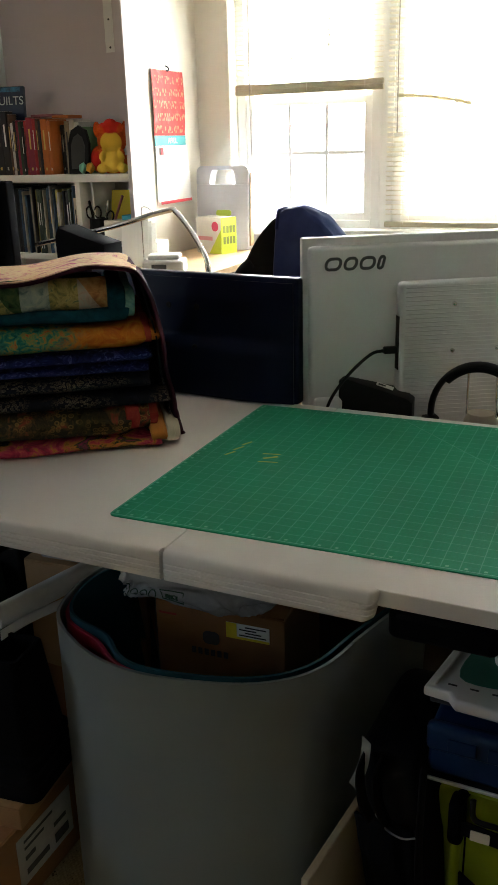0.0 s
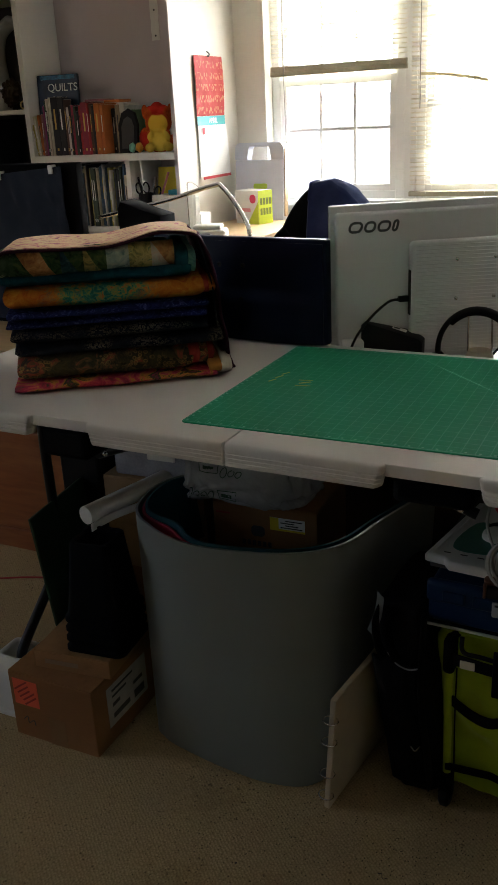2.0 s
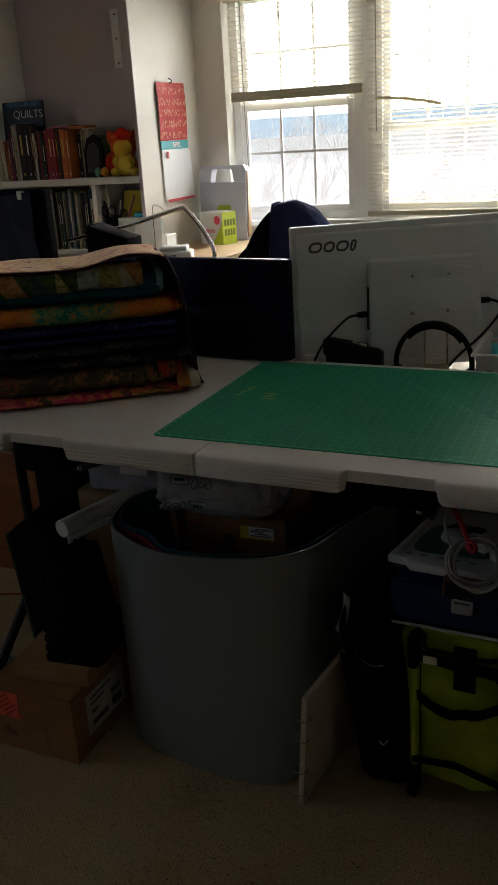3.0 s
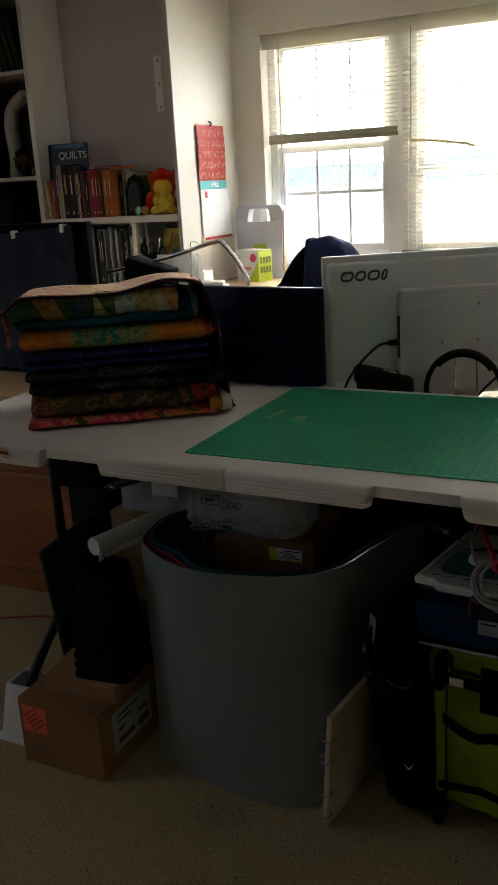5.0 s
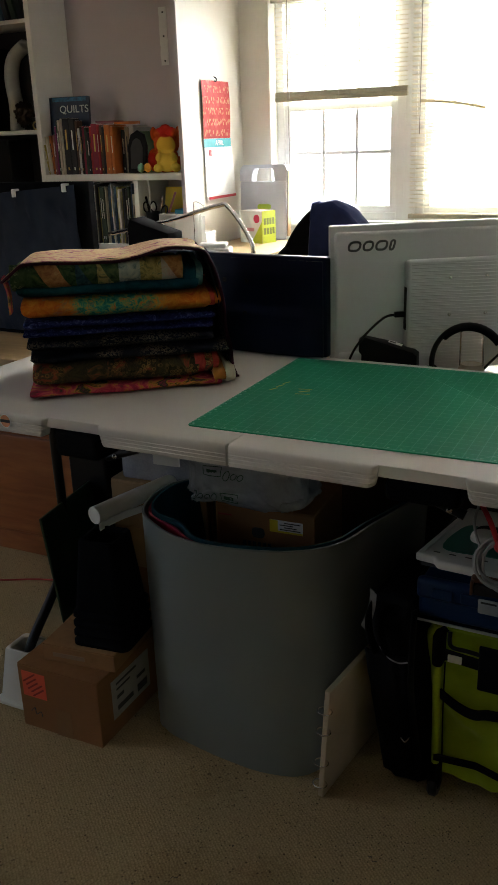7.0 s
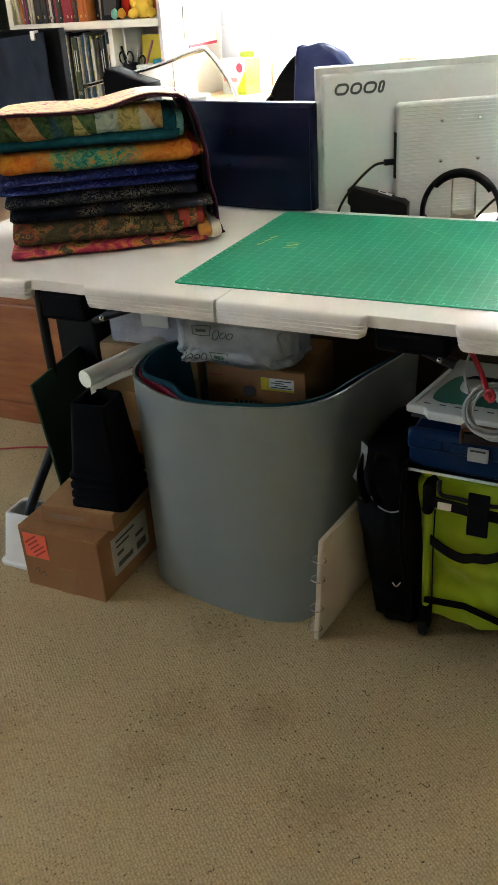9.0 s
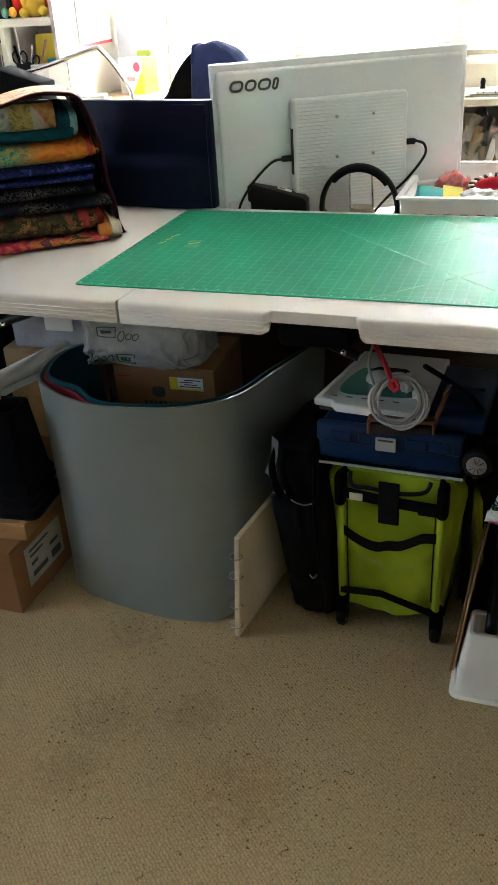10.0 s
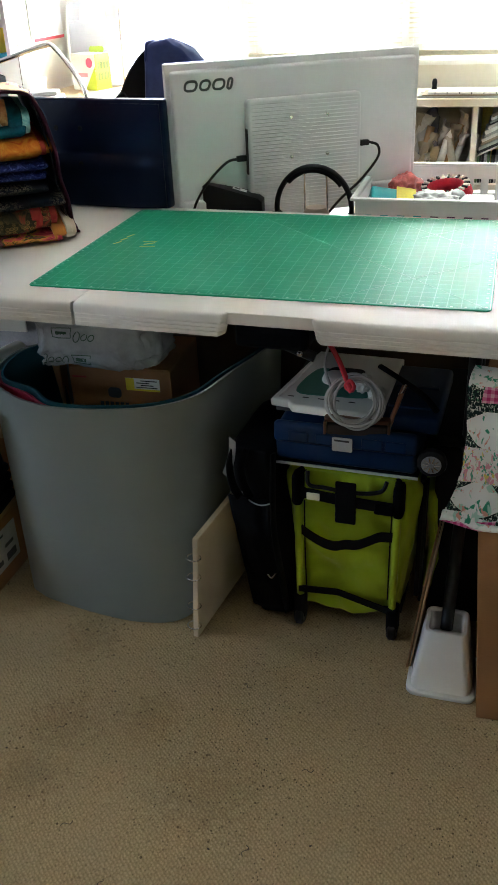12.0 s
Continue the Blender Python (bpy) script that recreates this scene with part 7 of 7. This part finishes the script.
part("panel_top", prism([(0, 0.3055), (0.070, 0.3055), (0.070, 0.318), (0.078, 0.360), (0.086, 0.372), (0.189, 0.372), (0.197, 0.360), (0.205, 0.318), (0.205, 0.3055), (0.275, 0.3055), (0.275, 0.362), (0.271, 0.376), (0.262, 0.386), (0.248, 0.390), (0.027, 0.390), (0.013, 0.386), (0.004, 0.376), (0, 0.362)], 0, 0.06, m=pose(0, 0.06, 0, 90)), CASE, cc)
part("label", prism(round_rect(0.105, 0.185, 0.158, 0.186, 0.012), 0, 0.002, m=pose(0, -0.0005, 0, 90)), surf("lime_label", (0.45, 0.58, 0.05), 0.5), cc, "rounded lime label")
part("side_strip", box(0.276, 0.282, 0.01, 0.05, 0.02, 0.36, 0.002), OAK, cc)
yb = thing("product_carton", pose(-1.222, 2.735, CZ, 0, 0, -20), "white and lime green carton with a red badge", "box")
part("front", box(0.0, 0.165, 0.0, 0.10, 0.0, 0.165, 0.002), surf("white_carton", (0.75, 0.74, 0.70), 0.45), yb)
part("lime_side", box(0.1655, 0.1675, 0.0, 0.10, 0.0, 0.165), surf("lime_carton", (0.50, 0.60, 0.03), 0.45), yb, "lime green side")
part("lime_corner", prism([(0.165, 0.0), (0.165, 0.11), (0.085, 0.0)], 0, 0.0012, m=pose(0, -0.0002, 0, 90)), bpy.data.materials["lime_carton"], yb, "lime green printed corner")
part("badge", cyl(0.022, 0.022, 0, 0.0012, 24, m=pose(0.128, -0.0015, 0.125, 90)), surf("red_badge", (0.62, 0.04, 0.10), 0.5), yb, "round red badge")
part("maker_mark", box(0.012, 0.108, -0.0012, -0.0002, 0.060, 0.078), surf("pink_print", (0.70, 0.30, 0.32), 0.5), yb, "plain red printed mark")
for i in range(2):
    for j in range(4):
        part("picture", box(0.1676, 0.1682, 0.012 + 0.021 * j, 0.027 + 0.021 * j, 0.045 + 0.05 * i, 0.078 + 0.05 * i), surf("olive_print", (0.16, 0.20, 0.03), 0.5) if i + j == 0 else bpy.data.materials["olive_print"], yb)
lp = thing("label_printer", pose(-1.10, 2.0, CZ, 0, 0, 20), "small white label printer on the corner desk", "printer")
part("body", box(0, 0.17, 0, 0.12, 0.0, 0.055, 0.012, 3), WHITE_PL, lp, smooth=True, angle=40)
part("lid", box(0.02, 0.15, 0.02, 0.11, 0.0555, 0.075, 0.008, 3), WHITE_PL, lp, smooth=True, angle=40)
part("window", box(0.04, 0.10, -0.002, 0.0, 0.012, 0.04), DARK, lp)
for i in range(4):
    solo("paper_sheet", sheet(lambda u, v, i=i: Vector((0.10 * u, 0.012 * math.sin(2 * u + i), 0.19 * v - 0.01 * i + 0.02 * u)), 6, 6, 0.0008), PAPER, pose(-1.29 + 0.008 * i, 2.16 + 0.02 * i, CZ, -8, 0, 8 + 5 * i), "white printed paper standing on the corner desk", "paper", "papers on the corner desk")
solo("paper_stand", box(0, 0.13, 0, 0.10, 0, 0.10, 0.004), WHITE_PL, pose(-1.305, 2.27, CZ), "white paper tray on the corner desk", "tray")
wh = solo("wire_hanger", tube(smooth_path([(0, 0, 0.0), (0.0, 0.0, 0.22), (0.012, 0, 0.262), (0.06, 0, 0.235), (0.005, 0, 0.218)], 6), 0.0018, 6), CHROME, pose(-1.115, 2.05, CZ), "thin bent wire stand", "wire", smooth=True)
for i in range(3):
    solo("pen", tube([(0, 0, 0), (0, 0, 0.11)], 0.004, 8), (STEEL_BLACK, CHROME, BLACK)[i], pose(-0.89 + 0.012 * i, 2.80, CZ, 5, 8 - 4 * i, 0), "slim pen standing beside the case", "pen", "pens beside the case")

# calendar on the cream wall
cal = thing("wall_calendar", pose(XC + 0.004, 2.535, 1.0, 0, 0, 90), "wall calendar with a red page above the April sheet", "calendar")


def red_page():
    k = Mat("red_picture_page", 0.6, spec=0.15)
    x, y, z = k.xyz()
    row = k.math("GREATER_THAN", k.math("PINGPONG", z, 0.026), 0.010)
    gold = k.math("MULTIPLY", row, k.ramp(k.voro(70, "Distance", co=k.scaled(1, 1, 0.6)), [(0.32, (1, 1, 1)), (0.48, (0, 0, 0))]))
    red = k.ramp(k.noise(18, 4), [(0.35, (0.38, 0.035, 0.035)), (0.6, (0.46, 0.06, 0.055)), (0.75, (0.52, 0.16, 0.14))])
    k.colour(k.mix(k.math("MULTIPLY", gold, 0.5), red, (0.62, 0.42, 0.20)))
    return k.m


part("picture_page", sheet(lambda u, v: Vector((0.005 + 0.295 * u, -0.004 - 0.006 * math.sin(3 * v), 0.415 + 0.275 * v)), 4, 10, 0.0015), red_page(), cal, "red and gold picture page")
part("month_page", sheet(lambda u, v: Vector((0.012 + 0.30 * u, -0.004 - 0.014 * math.sin(1.5 * (1 - v)) * u, 0.130 + 0.245 * v)), 8, 12, 0.0015), PAPER, cal, "white month page")
TEALP = surf("teal_print", (0.04, 0.38, 0.40), 0.5)
part("month_band", box(0.008, 0.300, -0.006, -0.0045, 0.372, 0.414), TEALP, cal, "teal month band")
words("month_name", "APRIL", 0.036, PAPER, cal, pose(0.17, -0.0066, 0.392, 90), "white month name")
part("red_hem", box(0.012, 0.312, -0.020, -0.0175, 0.118, 0.131), surf("red_hem_print", (0.55, 0.04, 0.05), 0.5), cal)
part("date_mark", box(0.045, 0.068, -0.0125, -0.011, 0.33, 0.362), bpy.data.materials["red_hem_print"], cal)
part("hook", tube(smooth_path([(0.155, 0.002, 0.71), (0.155, -0.012, 0.70), (0.150, -0.012, 0.688), (0.145, -0.004, 0.69)], 5), 0.003, 8), STEEL_BLACK, cal)
solo("pull_cord", tube([(-0.945, YW - 0.006, CEIL_Z), (-0.943, YW - 0.006, 2.20)], 0.0015, 6), PAPER, (0, 0, 0), "thin white pull cord on the window wall", "cord")

# office chair with a navy jacket over its back
ch = thing("office_chair", pose(-0.345, 1.72, 0, 0, 0, -12), "black office chair behind the monitors", "chair")
part("backrest", box(-0.16, 0.17, -0.03, 0.03, 0.58, 1.00, 0.028, 4), BLACK, ch, smooth=True, angle=40)
part("seat", box(-0.24, 0.24, 0.02, 0.48, 0.44, 0.51, 0.03, 4), BLACK, ch, smooth=True, angle=40)
part("back_post", tube([(0, 0.06, 0.42), (0, -0.03, 0.60)], 0.02, 10), STEEL_BLACK, ch)
part("gas_post", cyl(0.03, 0.03, 0.09, 0.44, 16, m=pose(0, 0.24, 0)), STEEL_BLACK, ch)
for i in range(5):
    a = radians(72 * i)
    lg = part("base_leg", tube([(0, 0.24, 0.10), (0.28 * math.cos(a), 0.24 + 0.28 * math.sin(a), 0.065)], 0.016, 8), BLACK, ch)
    part("caster", lathe([(0, -0.012), (0.024, -0.012), (0.028, 0), (0.024, 0.012), (0, 0.012)], 14, pose(0.28 * math.cos(a), 0.24 + 0.28 * math.sin(a), 0.03, 90, 0, 72 * i)), BLACK, lg)
jk = thing("jacket", pose(-0.345, 1.72, 0, 0, 0, -12), "navy blue jacket hung over the chair back", "jacket")


def jacket(u, v):
    """u round the shoulders, v from the front hem over the top to the back hem."""
    x = (u - 0.5) * 0.40
    sh_ = 1.168 - 0.16 * abs(2 * u - 1.16) ** 2.1
    a = math.pi * v
    drop = max(0.0, abs(v - 0.5) - 0.17) / 0.33 * 0.52
    w = 0.007 * noise.noise((x * 10, v * 5, 3.0)) + 0.005 * noise.noise((x * 30, v * 11, 1.0))
    return Vector((x * (1 + 0.06 * drop), -0.062 * math.cos(a) * 1.1 + w + (-0.02 if v < 0.5 else 0.02) * drop, sh_ - 0.05 * (1 - math.sin(a)) - drop + w))


part("body", sheet(lambda u, v: jacket(0.40 + 0.60 * u, v) + Vector((0, 0.008 * (2 * v - 1), 0.008)), 40, 50, 0.006), DENIM, jk, smooth=True)
part("collar", tube(smooth_path([jacket(0.41, 0.30 + 0.05 * i) + Vector((0.002, 0, 0.010)) for i in range(9)], 4), 0.009, 8, flat=(0.012, 0.006)), DENIM, jk, "dark folded collar", smooth=True)
part("cover", sheet(jacket, 40, 44, 0.006), WEBBING, ch, "black mesh back cover", smooth=True)
part("sleeve", tube(smooth_path([(0.15, 0.0, 1.06), (0.185, -0.02, 0.98), (0.195, -0.03, 0.86), (0.19, -0.03, 0.70)], 6), 0.05, 12, flat=(0.05, 0.035)), DENIM, jk, smooth=True)
part("arm_pad", tube(smooth_path([(-0.15, 0.0, 0.98), (-0.195, -0.02, 0.93), (-0.205, -0.03, 0.84), (-0.20, -0.03, 0.70)], 6), 0.05, 12, flat=(0.05, 0.035)), WEBBING, ch, smooth=True)

# ---- craft shelf unit under the window ----
SX0, SX1, SY0, SY1, SZ = 0.42, 1.75, 2.60, 2.965, 0.850
cs = thing("craft_shelf", (0, 0, 0), "low white shelf unit full of craft supplies", "shelf unit")
CSW = surf("cream_shelf_paint", (0.76, 0.70, 0.58), 0.5, var=0.05, scale=4)
part("top", box(SX0 - 0.01, SX1, SY0 - 0.015, SY1, SZ - 0.032, SZ, 0.003), CSW, cs)
part("base_shelf", box(SX0, SX1 - 0.01, SY0, SY1, 0.455, 0.485, 0.002), CSW, cs)
part("plinth", box(SX0, SX1 - 0.01, SY0 + 0.003, SY0 + 0.022, 0.0, 0.4545, 0.002), CSW, cs)
for x in (SX0, 0.745, 1.20, SX1 - 0.035):
    part("upright", box(x, x + 0.024, SY0 + 0.001, SY1, 0.4855, SZ - 0.0325, 0.002), CSW, cs)
part("back", box(SX0, SX1 - 0.01, SY1 + 0.0005, SY1 + 0.010, 0.40, SZ - 0.033), CSW, cs)
rng = random.Random(11)
SCRAP = [cloth("scrap_cloth", c) for c in ((0.48, 0.46, 0.43), (0.28, 0.27, 0.29), (0.62, 0.58, 0.49), (0.18, 0.17, 0.20), (0.42, 0.35, 0.24))]


def curled(w, h, turn, flare, seed):
    """A piece of cloth or paper half rolled up, wider at one end."""
    def f(u, v):
        a = turn * (u - 0.5)
        r = w * (0.55 + flare * v) * (1 - 0.25 * u)
        k_ = 0.010 * noise.noise((u * 4 + seed, v * 5, seed))
        return Vector((r * math.sin(a) + k_, -r * math.cos(a) + k_, h * v + 0.012 * math.sin(3 * u + seed)))
    return sheet(f, 18, 10, 0.0022)


for i in range(22):
    x, z = rng.uniform(0.480, 0.715), 0.487 + (i // 8) * 0.082
    b = curled(rng.uniform(0.022, 0.040), rng.uniform(0.10, 0.15), rng.uniform(2.0, 5.6), rng.uniform(-0.1, 0.7), i * 1.7)
    solo("fabric_scrap", b, SCRAP[rng.randrange(5)], pose(x, SY0 + 0.07 + rng.uniform(0, 0.06), z, rng.uniform(-18, 12), rng.uniform(-38, 38), rng.uniform(-60, 60)), "half-rolled grey and cream fabric piece in the shelf", "fabric", "fabric scraps in the shelf", smooth=True)
for i in range(9):
    x = rng.uniform(0.50, 0.72)
    l = rng.uniform(0.16, 0.28)
    solo("paper_roll", tube([(0, 0, 0), (0, 0, l)], rng.uniform(0.012, 0.022), 14), (PAPER, SCRAP[2], CARD2, SCRAP[4])[i % 4], pose(x, SY0 + 0.035 + rng.uniform(0, 0.04), 0.486, -8, rng.uniform(-22, 22), 0), "rolled pale paper standing in the shelf", "roll", "paper rolls in the shelf", smooth=True, angle=50)
solo("yellow_board", box(0.775, 1.19, SY1 - 0.05, SY1 - 0.04, 0.486, 0.80), surf("yellow_sheet", (0.74, 0.60, 0.15), 0.6, var=0.2, scale=60), (0, 0, 0), "yellow patterned sheet at the back of the shelf", "sheet")
for i in range(16):
    solo("magazine", box(0, 0.25, 0, 0.20, 0, 0.006 + 0.005 * (i % 3), 0.001, 1), (BM[4], BM[3], BM[15], PAPER, BM[13])[i % 5], pose(0.775 + 0.004 * i, SY0 + 0.03 + 0.003 * (i % 4), 0.60 + 0.0118 * i, 0, -26 + 1.2 * (i % 4), 0), "magazine lying askew on a leaning pile", "magazine", "leaning magazines")
for i in range(14):
    solo("magazine", box(0, 0.155, 0, 0.20, 0, 0.014, 0.001, 1), (PAPER, BM[12], BM[15], BM[6], BM[4])[i % 5], pose(1.015 + 0.006 * (i % 3), SY0 + 0.02 + 0.004 * (i % 3), 0.486 + 0.0145 * i, 0, 0, 2 * (i % 3 - 1)), "flat booklet in a stack", "booklet", "stacked booklets")
for i in range(18):
    solo("disc_case", box(0, 0.0105, 0, 0.125, 0, 0.125, 0.001, 1), (BM[12], BM[6], BM[3], BM[15])[i % 4], pose(0.772 + 0.0122 * i, SY0 + 0.03 + 0.012 * rng.random(), 0.4855, 0, 0.0 if i % 5 else 2.5, 0), "slim dark green disc case standing in the shelf", "disc case", "disc cases in the shelf")
# rulers and notions on top of the shelf
for i, (x0, x1, h) in enumerate(((0.50, 1.35, 0.008), (0.52, 1.30, 0.006), (0.545, 1.40, 0.010))):
    z = SZ + (0, 0.009, 0.016)[i]
    r = thing("quilting_ruler", pose(x0, SY0 + 0.02 - 0.004 * i, z), "long clear quilting ruler with dark marks", "ruler", "rulers on the shelf top")
    part("blade", box(0, x1 - x0, 0, 0.15, 0, h, 0.001, 1), (surf("ruler_grey", (0.45, 0.46, 0.46), 0.2), BM[13], PAPER)[i], r)
    if i == 2:
        for j in range(16):
            part("mark", box(0.03 + j * 0.052, 0.033 + j * 0.052, -0.0006, 0, 0.001, h), DARK, r)
rp = thing("ruler_packet", pose(0.84, SY0 + 0.10, SZ + 0.027, -14), "clear ruler packet with a red printed card", "packet")
part("card", box(0, 0.30, 0, 0.004, 0.0, 0.125, 0.001, 1), surf("milky_film", (0.62, 0.64, 0.60), 0.2), rp)
part("red_band", box(0.004, 0.296, -0.001, 0.0, 0.052, 0.120), surf("red_band_print", (0.55, 0.24, 0.20), 0.4, var=0.3, scale=60), rp, "red printed band")
for i in range(7):
    part("window", cyl(0.010, 0.010, 0, 0.001, 16, m=pose(0.03 + i * 0.04, -0.001, 0.085, 90)), PAPER, rp)
solo("spool_clip", lathe([(0, 0.045), (0.008, 0.043), (0.012, 0.03), (0.010, 0.01), (0.014, 0), (0, 0)], 14), STEEL_BLACK, (0.565, SY0 + 0.10, SZ + 0.027), "small black spool on the shelf top", "spool", smooth=True)
solo("navy_bag", lump(0.062, 21, 1.8, 0.9, 0.75, 0.2, 2), DENIM, (1.07, 0.98, DZ), "soft navy bag on the computer desk", "bag", smooth=True)

# printed diagonals, ruler ticks and marks on the cutting mat
INKG = surf("mat_ink", (0.09, 0.42, 0.28), 0.45, var=0.1, bump=0)
YINK = surf("mat_yellow_ink", (0.50, 0.46, 0.06), 0.45, var=0.1, bump=0)


def printed(x0, y0, x1, y1, w, mat_=INKG):
    l = math.hypot(x1 - x0, y1 - y0)
    part("printed_line", box(0, l, -w / 2, w / 2, 0.0025, 0.0028, m=pose(x0, y0, 0, 0, 0, math.degrees(math.atan2(y1 - y0, x1 - x0)))), mat_, cut_mat)


for x0, y0, x1, y1 in ((0.9144, 0.0, 0.3048, 0.6096), (0.9144, 0.3048, 0.6096, 0.0), (0.9144, 0.3302, 0.6604, 0.5842), (0.6858, 0.3810, 0.8636, 0.5588)):
    printed(x0, y0, x1, y1, 0.0009)
for a, b_ in (((0.0, 0.0), (0.9144, 0.0)), ((0.0, 0.6096), (0.9144, 0.6096)), ((0.0, 0.0), (0.0, 0.6096)), ((0.9144, 0.0), (0.9144, 0.6096))):
    printed(*a, *b_, 0.0014)
ticks = None
for i in range(36):
    x = 0.0254 * i + 0.006
    for y in (0.004, 0.5995):
        ticks = box(x, x + 0.0045, y, y + 0.0045, 0.0025, 0.0028, bm=ticks)
for j in range(24):
    y = 0.0254 * j + 0.008
    for x in (0.003, 0.905):
        ticks = box(x, x + 0.005, y, y + 0.006, 0.0025, 0.0028, bm=ticks)
tagged(part("printed_figures", ticks, surf("mat_figure_ink", (0.10, 0.42, 0.26), 0.5, bump=0), cut_mat, "row of small pale figures round the edge"), kind="stuff")
for i in range(3):
    printed(0.055 + 0.004 * i, 0.300 + 0.030 * i, 0.065 + 0.004 * i, 0.322 + 0.030 * i, 0.0045, YINK)
printed(0.128, 0.305, 0.150, 0.322, 0.006, YINK)
printed(0.118, 0.328, 0.150, 0.334, 0.0035, YINK)
printed(0.125, 0.288, 0.160, 0.294, 0.003, YINK)
